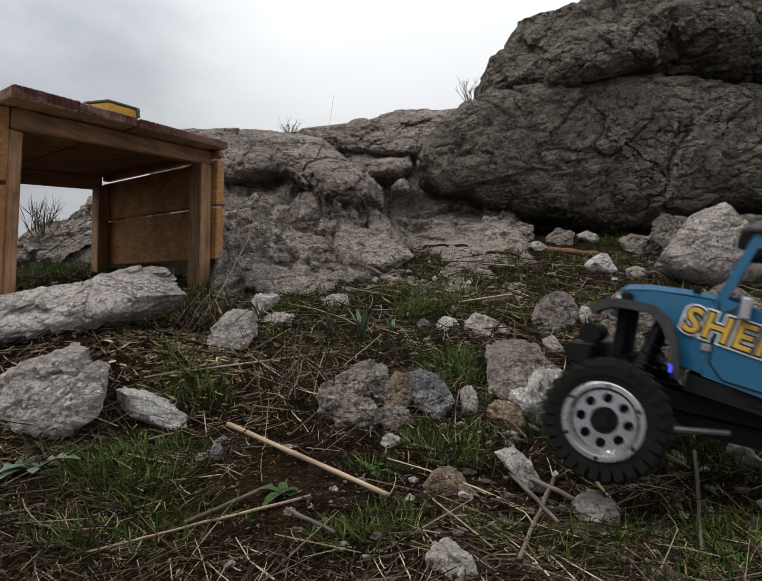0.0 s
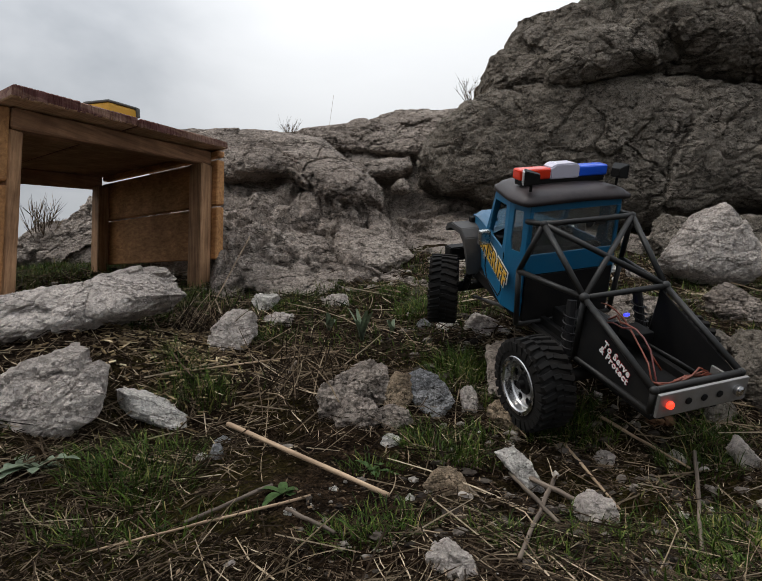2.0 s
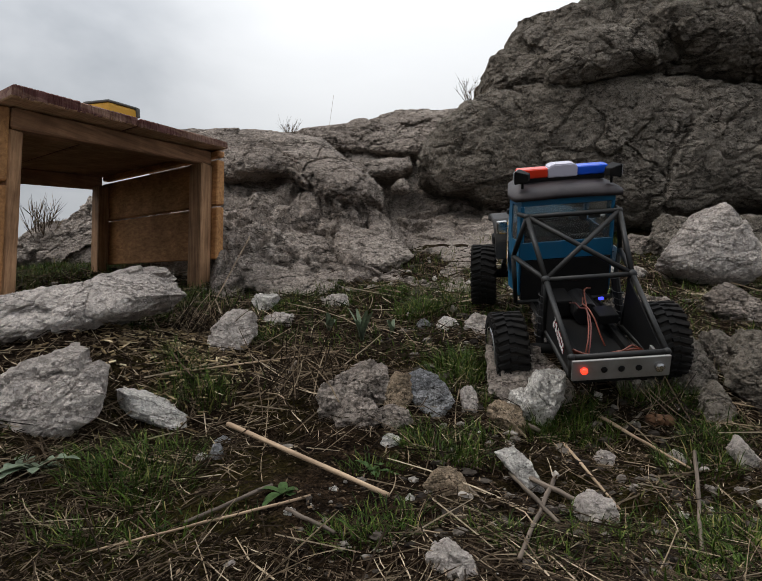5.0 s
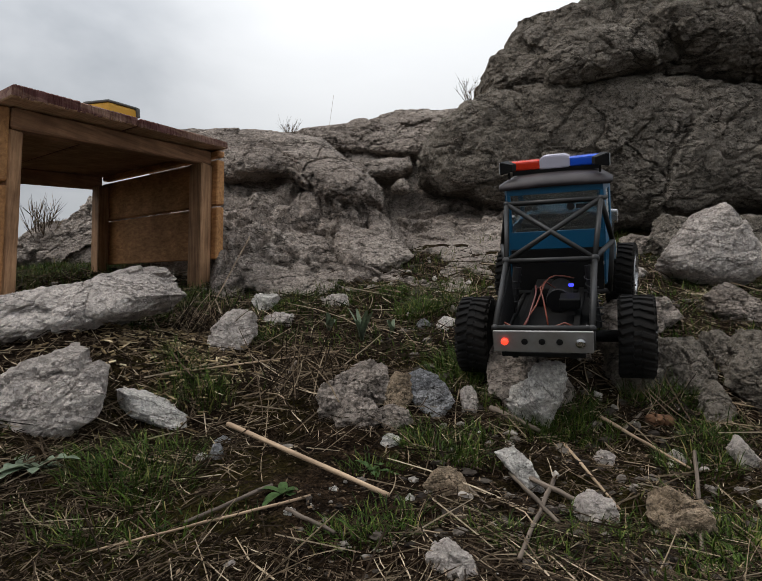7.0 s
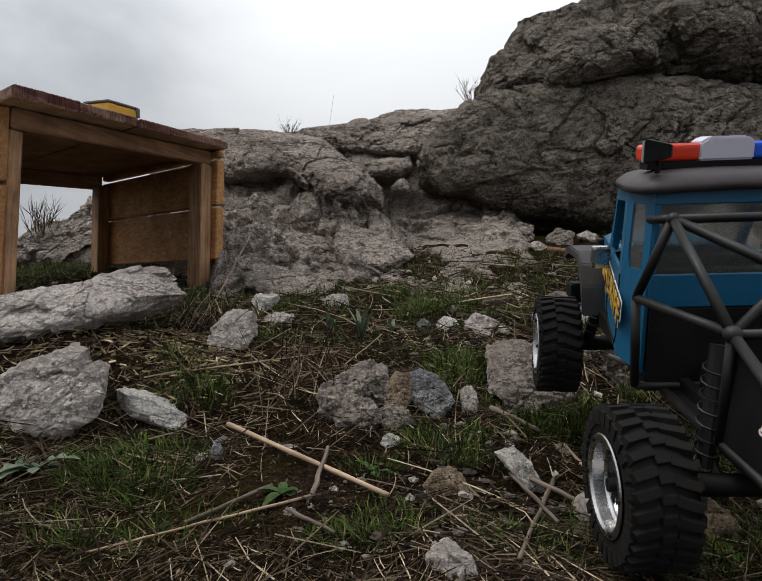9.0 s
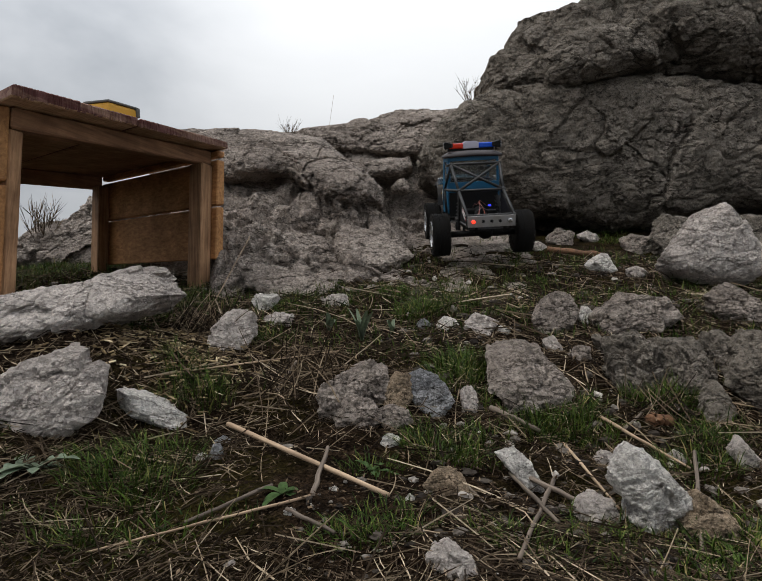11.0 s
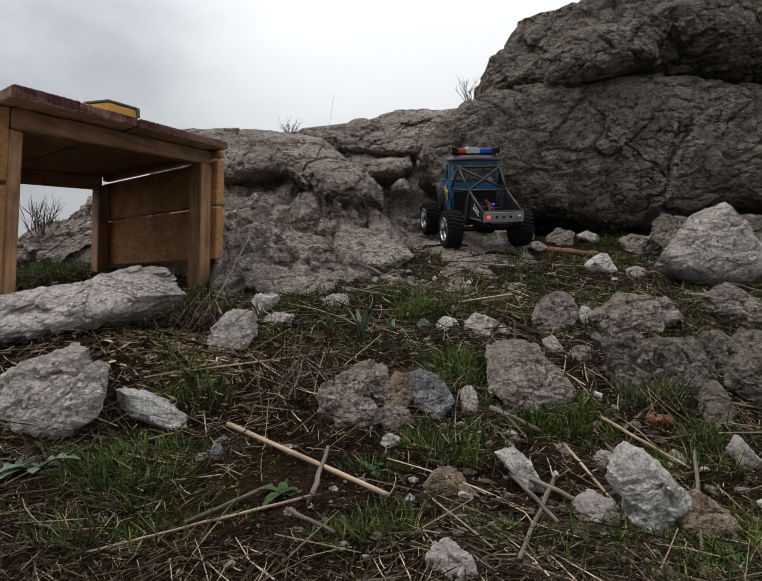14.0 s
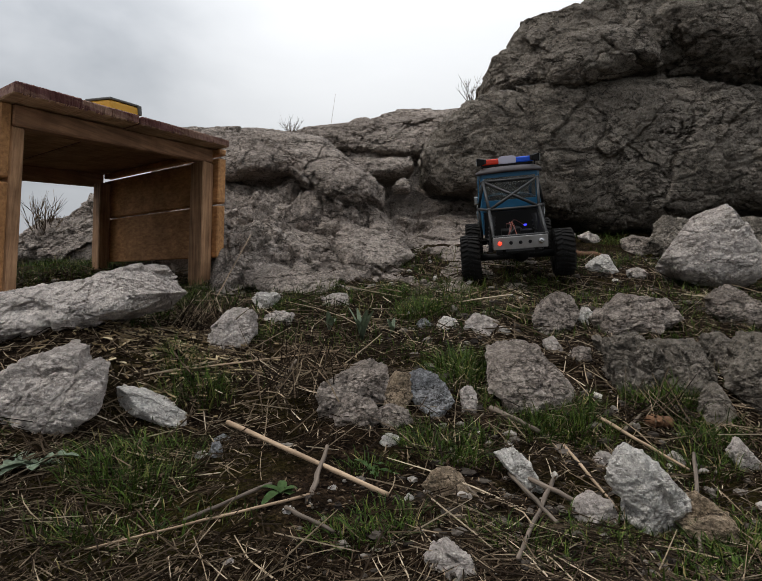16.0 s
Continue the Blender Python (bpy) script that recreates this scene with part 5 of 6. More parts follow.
rock("stone", (0.011, 0.686, 0.124), [(-0.015, -0.001), (-0.002, 0.010), (0.015, 0.001), (0.002, -0.014)], 0.009, 0.011, white_stone, "small white angular stone in the litter", level=5, seed=43, cell=0.006, block=0.3, rough=0.03, cuts=16, square=0.7, lean=0.45, group='stones on the slope')
rock("stone", (0.064, 0.591, 0.106), [(-0.026, 0.000), (-0.008, 0.016), (0.019, 0.008), (0.026, -0.011), (-0.005, -0.021)], 0.015, 0.018, brown_stone, "flat brownish stone half buried", level=5, seed=44, cell=0.011, block=0.3, rough=0.03, cuts=16, square=0.7, lean=0.45, group='stones on the slope')
rock("stone", (0.154, 0.651, 0.100), [(-0.027, 0.016), (-0.004, 0.025), (0.014, 0.008), (0.027, -0.019), (0.023, -0.032), (0.002, -0.013)], 0.016, 0.019, white_stone, "white and grey stone in the litter", level=5, seed=45, cell=0.011, block=0.3, rough=0.03, cuts=16, square=0.7, lean=0.45, group='stones on the slope')
rock("stone", (0.209, 0.566, 0.086), [(-0.027, 0.002), (-0.011, 0.018), (0.015, 0.013), (0.027, -0.014), (-0.006, -0.024)], 0.016, 0.019, pale_stone, "rounded pale grey stone", level=5, seed=46, cell=0.011, block=0.3, rough=0.03, cuts=16, square=0.7, lean=0.45, group='stones on the slope')
rock("stone", (0.052, 0.430, 0.102), [(-0.024, 0.002), (-0.003, 0.014), (0.020, 0.002), (0.024, -0.014), (-0.002, -0.018)], 0.014, 0.017, pale_stone, "flat pale stone close by", level=5, seed=47, cell=0.01, block=0.3, rough=0.03, cuts=16, square=0.7, lean=0.45, group='stones on the slope')
rock("stone", (-0.192, 0.680, 0.111), [(-0.012, -0.014), (-0.003, 0.011), (0.008, 0.008), (0.012, -0.012)], 0.007, 0.008, grey_stone, "grey pebble lying in the litter", level=5, seed=48, cell=0.005, block=0.3, rough=0.03, cuts=16, square=0.7, lean=0.45, group='stones on the slope')
rock("stone", (-0.208, 0.679, 0.106), [(-0.010, -0.001), (-0.001, 0.007), (0.010, 0.001), (0.002, -0.009)], 0.006, 0.007, white_stone, "white pebble lying in the litter", level=5, seed=49, cell=0.004, block=0.3, rough=0.03, cuts=16, square=0.7, lean=0.45, group='stones on the slope')
rock("stone", (-0.197, 0.722, 0.113), [(-0.016, -0.001), (0.000, 0.006), (0.016, 0.001), (0.006, -0.008)], 0.010, 0.011, grey_stone, "blue-grey pebble lying in the litter", level=5, seed=50, cell=0.007, block=0.3, rough=0.03, cuts=16, square=0.7, lean=0.45, group='stones on the slope')
rock("stone", (-0.047, 0.583, 0.101), [(-0.008, 0.000), (0.002, 0.005), (0.008, -0.001), (-0.001, -0.007)], 0.005, 0.006, white_stone, "white pebble lying in the litter", level=5, seed=51, cell=0.003, block=0.3, rough=0.03, cuts=16, square=0.7, lean=0.45, group='stones on the slope')
rock("stone", (-0.082, 0.523, 0.102), [(-0.007, -0.000), (0.002, 0.004), (0.007, -0.000), (0.000, -0.006)], 0.004, 0.005, white_stone, "white pebble lying in the litter", level=5, seed=52, cell=0.003, block=0.3, rough=0.03, cuts=16, square=0.7, lean=0.45, group='stones on the slope')
rock("stone", (0.028, 0.558, 0.101), [(-0.007, -0.001), (0.000, 0.004), (0.007, 0.000), (0.000, -0.005)], 0.004, 0.005, white_stone, "white pebble lying in the litter", level=5, seed=53, cell=0.003, block=0.3, rough=0.03, cuts=16, square=0.7, lean=0.45, group='stones on the slope')
rock("stone", (0.425, 0.689, 0.108), [(-0.022, 0.011), (-0.001, 0.022), (0.022, -0.010), (0.012, -0.029), (-0.010, -0.010)], 0.013, 0.016, pale_stone, "pale stone on the bank", level=5, seed=54, cell=0.009, block=0.3, rough=0.03, cuts=16, square=0.7, lean=0.45, group='stones on the slope')
rock("stone", (-0.117, 0.459, 0.083), [(-0.009, 0.001), (0.001, 0.005), (0.009, -0.001), (0.000, -0.006)], 0.005, 0.007, pale_stone, "pale pebble lying in the litter", level=5, seed=55, cell=0.004, block=0.3, rough=0.03, cuts=16, square=0.7, lean=0.45, group='stones on the slope')
rock("stone", (0.315, 0.934, 0.201), [(-0.021, -0.004), (-0.004, 0.013), (0.021, 0.009), (0.018, -0.013), (-0.008, -0.018)], 0.012, 0.015, ledge_stone, "small grey stone lying in the litter", level=5, seed=56, cell=0.009, block=0.3, rough=0.03, cuts=16, square=0.7, lean=0.45, group='stones on the slope')
rock("stone", (0.355, 0.706, 0.098), [(-0.015, -0.002), (0.001, 0.011), (0.015, 0.000), (0.006, -0.015)], 0.009, 0.010, pale_stone, "pale pebble lying in the litter", level=5, seed=57, cell=0.006, block=0.3, rough=0.03, cuts=16, square=0.7, lean=0.45, group='stones on the slope')
rock("stone", (0.269, 0.701, 0.098), [(-0.014, 0.000), (-0.001, 0.013), (0.014, 0.003), (0.010, -0.017), (-0.007, -0.014)], 0.008, 0.010, pale_stone, "pale stone by the stick", level=5, seed=58, cell=0.006, block=0.3, rough=0.03, cuts=16, square=0.7, lean=0.45, group='stones on the slope')
rock("stone", (0.157, 0.725, 0.108), [(-0.011, -0.003), (0.000, 0.007), (0.011, 0.001), (0.003, -0.010)], 0.007, 0.008, pale_stone, "grey pebble lying in the litter", level=5, seed=59, cell=0.005, block=0.3, rough=0.03, cuts=16, square=0.7, lean=0.45, group='stones on the slope')
rock("stone", (0.596, 1.583, 0.376), [(-0.045, -0.008), (0.012, 0.036), (0.045, -0.037), (-0.009, -0.048)], 0.027, 0.032, white_stone, "white flat stone beside the bank", level=5, seed=60, cell=0.018, block=0.3, rough=0.03, cuts=16, square=0.7, lean=0.45, group='stones on the slope')
rock("stone", (0.438, 0.758, 0.122), [(-0.007, 0.000), (0.001, 0.008), (0.007, -0.002), (0.001, -0.011)], 0.004, 0.005, pale_stone, "pale pebble lying in the litter", level=5, seed=61, cell=0.003, block=0.3, rough=0.03, cuts=16, square=0.7, lean=0.45, group='stones on the slope')
rock("stone", (0.739, 2.076, 0.489), [(-0.051, 0.007), (-0.005, 0.025), (0.051, -0.004), (0.005, -0.033)], 0.030, 0.036, pale_stone, "white stone under the cliff", level=5, seed=62, cell=0.021, block=0.3, rough=0.03, cuts=16, square=0.7, lean=0.45, group='stones on the slope')
rock("stone", (-1.937, 3.184, 0.432), [(-0.046, 0.000), (0.009, 0.023), (0.046, 0.000), (0.009, -0.030)], 0.027, 0.032, pale_stone, "pale stone beyond the shelter", level=5, seed=63, cell=0.019, block=0.3, rough=0.03, cuts=16, square=0.7, lean=0.45, group='stones on the slope')
rock("stone", (-0.372, 0.801, 0.177), [(-0.014, -0.002), (0.002, 0.009), (0.014, 0.000), (0.004, -0.012)], 0.009, 0.010, white_stone, "white pebble lying in the litter", level=5, seed=64, cell=0.006, block=0.3, rough=0.03, cuts=16, square=0.7, lean=0.45, group='stones on the slope')
rock("stone", (0.081, 1.128, 0.235), [(-0.020, -0.003), (0.000, 0.013), (0.020, -0.001), (0.002, -0.017)], 0.012, 0.014, grey_stone, "flat grey stone lying in the litter", level=5, seed=65, cell=0.008, block=0.3, rough=0.03, cuts=16, square=0.7, lean=0.45, group='stones on the slope')
rock("stone", (0.121, 0.801, 0.152), [(-0.014, 0.011), (0.000, 0.022), (0.014, 0.004), (0.007, -0.028), (-0.011, -0.019)], 0.009, 0.010, pale_stone, "pale stone beside the mound", level=5, seed=66, cell=0.006, block=0.3, rough=0.03, cuts=16, square=0.7, lean=0.45, group='stones on the slope')
slab = rock("stone", (-0.295, 0.757, 0.151), [(-0.056, 0.006), (-0.040, 0.016), (0.010, 0.015), (0.050, 0.010), (0.056, -0.006), (0.030, -0.014), (-0.040, -0.016)], 0.030, 0.030,
            white_stone, "thin white slab of rock lying in the grass", level=5, seed=91, cell=0.03, block=0.12, rough=0.02, cuts=10, square=0.6, group="stones on the slope")
slab.matrix_basis = pose(-0.295, 0.757, 0.146, 0, 25, 8)

TUFTS_LOW = [(0.81, 2.66), (0.86, 1.98), (-0.17, 1.40), (0.50, 1.51), (0.29, 1.05), (-0.50, 1.21)]
TUFTS_MIDDLE = [(0.42, 1.77), (0.09, 1.37), (0.17, 1.44), (0.25, 1.11), (0.15, 0.95), (0.27, 0.79), (0.39, 0.87), (0.06, 0.72), (-0.01, 0.62), (0.21, 0.56), (0.43, 0.72), (-0.03, 0.48), (0.00, 0.48), (-0.19, 1.00), (-0.23, 0.99), (-0.29, 0.84), (-0.44, 1.11), (-0.31, 0.63), (-0.28, 0.52), (-0.23, 1.45), (-0.35, 1.39), (-0.52, 1.47), (-1.01, 1.68), (-0.44, 1.00), (-0.49, 0.96), (-0.57, 0.92), (-0.29, 0.76), (-0.44, 1.49), (0.63, 1.62), (0.19, 0.77), (0.15, 0.81), (0.41, 0.73), (0.13, 0.73),
                (0.24, 0.77), (0.27, 0.75), (0.20, 0.75), (0.40, 0.72), (0.44, 0.75), (0.31, 0.50), (0.12, 0.47), (0.11, 0.49), (-0.01, 0.50), (0.02, 0.51), (-0.19, 0.51), (0.42, 0.82), (0.37, 0.82), (0.19, 0.50), (0.09, 0.72), (0.09, 1.17), (0.14, 1.17), (0.05, 1.17), (-0.43, 1.20), (-0.33, 1.17), (-0.56, 0.93), (-0.50, 0.96), (0.36, 1.59), (0.61, 1.99), (0.77, 1.99), (0.69, 1.65), (0.39, 1.43), (-0.26, 0.52), (0.27, 0.45), (0.15, 0.45), (-0.09, 1.24), (-0.18, 1.17), (-0.25, 0.82), (-0.29, 0.87), (0.11, 0.68), (0.85, 1.88), (0.42, 0.78)]
TUFTS_TALL = [(0.11, 0.92), (0.24, 0.79), (0.40, 0.80), (0.33, 0.53), (-0.25, 0.80), (-0.28, 0.62), (-0.25, 0.67), (0.12, 0.87), (0.07, 0.68), (0.14, 0.93), (-0.24, 0.60), (-0.28, 0.60), (0.39, 0.82), (0.37, 0.68), (0.30, 0.50), (0.08, 1.17), (0.25, 0.75)]
STICKS = [(-0.196, 0.750, 0.007, 0.540, 0.0030),
          (-0.306, 0.810, -0.070, 1.000, 0.0014),
          (-0.065, 0.540, -0.249, 0.495, 0.0013),
          (-0.145, 0.815, -0.136, 0.940, 0.0024),
          (0.078, 1.155, 0.226, 1.350, 0.0022),
          (0.287, 0.775, 0.357, 0.675, 0.0021),
          (0.228, 0.730, 0.241, 0.590, 0.0018),
          (0.145, 0.655, 0.155, 0.510, 0.0024),
          (0.192, 0.650, 0.103, 0.435, 0.0024),
          (0.741, 1.590, 0.658, 1.105, 0.0032),
          (0.740, 1.445, 0.604, 1.060, 0.0024),
          (0.381, 0.710, 0.272, 0.495, 0.0022),
          (0.086, 0.620, 0.101, 0.540, 0.0016),
          (-0.084, 0.520, -0.038, 0.480, 0.0020),
          (-0.106, 0.570, -0.175, 0.520, 0.0020),
          (0.276, 1.535, 0.430, 2.020, 0.0020),
          (0.149, 0.795, 0.202, 0.745, 0.0040),
          (0.309, 0.750, 0.388, 0.810, 0.0020),
          (0.153, 0.655, 0.215, 0.555, 0.0030)]


# ---- ground cover ----
def straw_material(name, stops, rough=0.8):
    m, t, b = nodes(name)
    g = t.nodes.new("ShaderNodeNewGeometry").outputs["Random Per Island"]
    co = t.nodes.new("ShaderNodeTexCoord").outputs["Object"]
    n = tex(t, "Noise", 220.0, co, Detail=3.0)
    c = ramp(t, g, stops)
    c = mix(t, c, ramp(t, n.outputs["Fac"], [(0.35, (0.65, 0.63, 0.6)), (0.65, (1.2, 1.2, 1.2))]), 0.7, "MULTIPLY")
    t.links.new(c, b.inputs["Base Color"])
    b.inputs["Roughness"].default_value = rough
    b.inputs["Specular IOR Level"].default_value = 0.08
    bump(t, b, n.outputs["Fac"], 0.3, 0.001)
    return m


straw_mat = straw_material("dry_straw_and_twigs", [(0.0, (0.011, 0.007, 0.004)), (0.38, (0.030, 0.020, 0.012)), (0.66, (0.110, 0.080, 0.052)), (0.88, (0.27, 0.205, 0.135)), (1.0, (0.48, 0.39, 0.28))])
grass_mat = straw_material("green_grass_blades", [(0.0, (0.014, 0.026, 0.005)), (0.4, (0.036, 0.064, 0.010)), (0.75, (0.068, 0.105, 0.017)), (0.9, (0.14, 0.145, 0.038)), (1.0, (0.26, 0.20, 0.09))], 0.55)
sage_mat = straw_material("silvery_green_leaves", [(0.0, (0.20, 0.25, 0.17)), (1.0, (0.32, 0.38, 0.28))], 0.6)
weed_mat = straw_material("fresh_green_weed_leaves", [(0.0, (0.06, 0.11, 0.035)), (1.0, (0.12, 0.19, 0.07))], 0.55)
pebble_mat = straw_material("mixed_gravel", [(0.0, (0.02, 0.016, 0.013)), (0.6, (0.070, 0.058, 0.047)), (0.9, (0.20, 0.175, 0.150)), (1.0, (0.50, 0.46, 0.41))], 0.9)
leaf_mat = straw_material("dead_leaf_flakes", [(0.0, (0.014, 0.008, 0.005)), (0.6, (0.05, 0.032, 0.02)), (1.0, (0.20, 0.145, 0.095))], 0.85)
bark_mat = timber("orange_rotten_wood", (0.09, 0.045, 0.022), (0.24, 0.125, 0.065), "X", 1.4)
stick_mat = timber("pale_dry_stick", (0.23, 0.163, 0.105), (0.43, 0.32, 0.215), "Y", 1.5)
grey_stick_mat = timber("grey_weathered_stick", (0.07, 0.056, 0.044), (0.21, 0.168, 0.13), "Y", 1.5)


def blade_arrays(base, length, width, heading, bend, rng):
    """Tapered, arching blades: base (n,3), length, width, heading and bend (n,)."""
    n = len(base)
    out = np.stack([np.cos(heading), np.sin(heading), np.zeros(n)], 1)
    face = heading + np.pi / 2 + rng.uniform(-0.9, 0.9, n)
    side = np.stack([np.cos(face), np.sin(face), np.zeros(n)], 1)
    up = np.array([0, 0, 1.0])
    rows = []
    for u, w in ((0.0, 0.75), (0.3, 1.0), (0.62, 0.75), (0.85, 0.42), (1.0, 0.0)):
        c = base + up * (length * (u - 0.55 * bend * u * u))[:, None] + out * (length * bend * u ** 1.7)[:, None]
        if w:
            rows += [c - side * (width * w / 2)[:, None], c + side * (width * w / 2)[:, None] + out * (width * 0.2)[:, None]]
        else:
            rows.append(c)
    v = np.stack(rows, 1).reshape(-1, 3)
    o = np.arange(n)[:, None] * 9
    quads = np.concatenate([o + np.array([[2 * k, 2 * k + 1, 2 * k + 3, 2 * k + 2]]) for k in range(3)], 0)
    tris = o + np.array([[6, 7, 8]])
    return v, quads.tolist() + tris.tolist()


def straw_arrays(mid, length, radius, heading, pitch, bow, rng):
    """Thin bowed stalks with three sides."""
    n = len(mid)
    d = np.stack([np.cos(heading) * np.cos(pitch), np.sin(heading) * np.cos(pitch), np.sin(pitch)], 1)
    s = np.stack([-np.sin(heading), np.cos(heading), np.zeros(n)], 1)
    t = np.cross(d, s)
    rows = []
    for u, k in ((-0.5, 1.0), (-0.15, 1.05), (0.2, 0.9), (0.5, 0.6)):
        c = mid + d * (length * u)[:, None] + s * (length * bow * (0.25 - u * u))[:, None] + t * (-length * bow * 0.3 * (0.25 - u * u))[:, None]
        for a in (0, 2.094, 4.189):
            rows.append(c + (s * math.cos(a) + t * math.sin(a)) * (radius * k)[:, None])
    v = np.stack(rows, 1).reshape(-1, 3)
    o = np.arange(n)[:, None] * 12
    f = []
    for k in range(3):
        for a in range(3):
            b = (a + 1) % 3
            f += (o + np.array([[3 * k + a, 3 * k + b, 3 * k + 3 + b, 3 * k + 3 + a]])).tolist()
    f += (o + np.array([[2, 1, 0]])).tolist() + (o + np.array([[9, 10, 11]])).tolist()
    return v, f


def bare(x, y):
    """Where moss and soil lie open."""
    return bulge(x, y, 0.13, 0.60, 0.13, 0.09) + bulge(x, y, -0.10, 0.70, 0.07, 0.05) + 0.7 * bulge(x, y, 0.42, 0.60, 0.12, 0.10) + 0.6 * bulge(x, y, 0.02, 0.46, 0.10, 0.05) + 0.7 * bulge(x, y, 0.55, 1.45, 0.20, 0.18)


def scatter(n, rng, near=0.38, far=1.75, power=1.6):
    """Places on the slope, denser towards the camera."""
    y = near + (far - near) * rng.uniform(0, 1, n) ** power
    x = rng.uniform(-1, 1, n) * (0.12 + 0.72 * y)
    return x, y


def build_straw():
    rng = np.random.RandomState(3)
    verts, faces = [], []
    for n, lmin, lmax, r0, r1, lift in ((40000, 0.006, 0.030, 0.0003, 0.0009, 0.003), (10000, 0.03, 0.08, 0.0004, 0.0011, 0.006), (800, 0.08, 0.18, 0.0007, 0.0014, 0.008)):
        x, y = scatter(n, rng)
        keep = fbm(np.stack([x * 3.3, y * 3.3, 0 * x + 2.0], 1), 3, 17) > -0.75 + rng.uniform(-0.2, 0.2, n)
        keep &= rng.uniform(0, 1, n) > 0.75 * bare(x, y)
        x, y = x[keep], y[keep]
        m = len(x)
        length = rng.uniform(lmin, lmax, m) * np.clip(0.55 + 0.5 * y, 0.6, 1.2)
        head = rng.normal(0.35, 0.9, m) + np.where(rng.uniform(0, 1, m) < 0.3, 1.4, 0)
        e = length * 0.4
        z0, z1 = ground_z(x - np.cos(head) * e, y - np.sin(head) * e), ground_z(x + np.cos(head) * e, y + np.sin(head) * e)
        pitch = np.arctan2(z1 - z0, 2 * e) + rng.normal(0, 0.16, m)
        mid = np.stack([x, y, np.maximum(ground_z(x, y), (z0 + z1) / 2) + rng.uniform(0.0, lift, m)], 1)
        v, f = straw_arrays(mid, length, rng.uniform(r0, r1, m) * np.clip(0.28 + 0.75 * y, 0.5, 1.15), head, pitch, rng.normal(0, 0.14, m), rng)
        base = sum(len(a) for a in verts)
        verts.append(v)
        faces += [[i + base for i in q] for q in f]
    ob = new("straw_litter", mesh_of("straw_litter", np.concatenate(verts).tolist(), faces, straw_mat, shade=False))
    tagged(ob, "dry grey-brown straw and twigs strewn over the soil", "straw", kind="stuff")


def build_flakes():
    """Dead leaves and chips: small bent shards."""
    rng = np.random.RandomState(8)
    n = 20000
    x, y = scatter(n, rng, power=1.5)
    s = rng.uniform(0.0012, 0.0045, n) * np.clip(0.6 + 0.5 * y, 0.6, 1.2)
    a = rng.uniform(0, 6.28, n)
    c = np.stack([x, y, ground_z(x, y) + rng.uniform(0.001, 0.005, n)], 1)
    u = np.stack([np.cos(a), np.sin(a), rng.normal(0, 0.4, n)], 1) * s[:, None]
    w = np.stack([-np.sin(a), np.cos(a), rng.normal(0, 0.4, n)], 1) * (s * rng.uniform(0.15, 0.45, n))[:, None]
    k = np.array([0, 0, 1.0]) * (s * 0.22)[:, None]
    rows = [c - u, c - w * 0.9 + k, c + u, c + w + k * 0.4, c + k * 1.6, c - k * 0.9]
    v = np.stack(rows, 1).reshape(-1, 3)
    o = np.arange(n)[:, None] * 6
    f = []
    for q in ((0, 1, 4), (1, 2, 4), (2, 3, 4), (3, 0, 4), (1, 0, 5), (2, 1, 5), (3, 2, 5), (0, 3, 5)):
        f += (o + np.array([q])).tolist()
    ob = new("leaf_litter", mesh_of("leaf_litter", v.tolist(), f, leaf_mat, shade=False))
    tagged(ob, "brown dead leaf flakes and chips on the soil", "leaf litter", kind="stuff")


def build_chips():
    """Yellow splinters of wood strewn by the boulder."""
    rng = np.random.RandomState(18)
    n = 700
    x, y = -0.33 + 0.075 * rng.normal(0, 1, n), 0.90 + 0.07 * rng.normal(0, 1, n)
    head = rng.uniform(0, 6.28, n)
    mid = np.stack([x, y, ground_z(x, y) + rng.uniform(0.001, 0.006, n)], 1)
    v, f = straw_arrays(mid, rng.uniform(0.005, 0.022, n), rng.uniform(0.0006, 0.0020, n), head, rng.normal(0, 0.25, n), rng.normal(0, 0.1, n), rng)
    chips_mat = straw_material("yellow_wood_splinters", [(0.0, (0.12, 0.085, 0.045)), (0.6, (0.30, 0.22, 0.12)), (1.0, (0.52, 0.42, 0.27))])
    ob = new("wood_chips", mesh_of("wood_chips", v.tolist(), f, chips_mat, shade=False))
    tagged(ob, "yellowish wood splinters strewn in the grass", "wood chips", kind="stuff")


def build_gravel():
    rng = np.random.RandomState(5)
    d, fc = ball(2)
    n = 9000
    x, y = scatter(n, rng, power=1.3)
    keep = fbm(np.stack([x * 4, y * 4, 0 * x], 1), 2, 31) + 0.5 * (x > 0.05) + 0.5 * bare(x, y) > 0.1
    x, y = x[keep], y[keep]
    n = len(x)
    s = 0.0012 + 0.0075 * rng.uniform(0, 1, n) ** 4.0
    s = s * np.clip(0.25 + 0.75 * y, 0.5, 1.1)
    sc = s[:, None] * rng.uniform(0.6, 1.4, (n, 3)) * (1, 1, 0.7)
    lump = 1 + 0.35 * rng.uniform(-1, 1, (n, len(d)))
    v = d[None] * lump[:, :, None] * sc[:, None, :] + np.stack([x, y, ground_z(x, y) + s * 0.25], 1)[:, None, :]
    f = (np.arange(n)[:, None, None] * len(d) + np.array(fc)[None]).reshape(-1, 3)
    ob = new("gravel", mesh_of("gravel", v.reshape(-1, 3).tolist(), f.tolist(), pebble_mat, shade=False))
    tagged(ob, "small pale and grey gravel scattered on the soil", "gravel", kind="stuff")


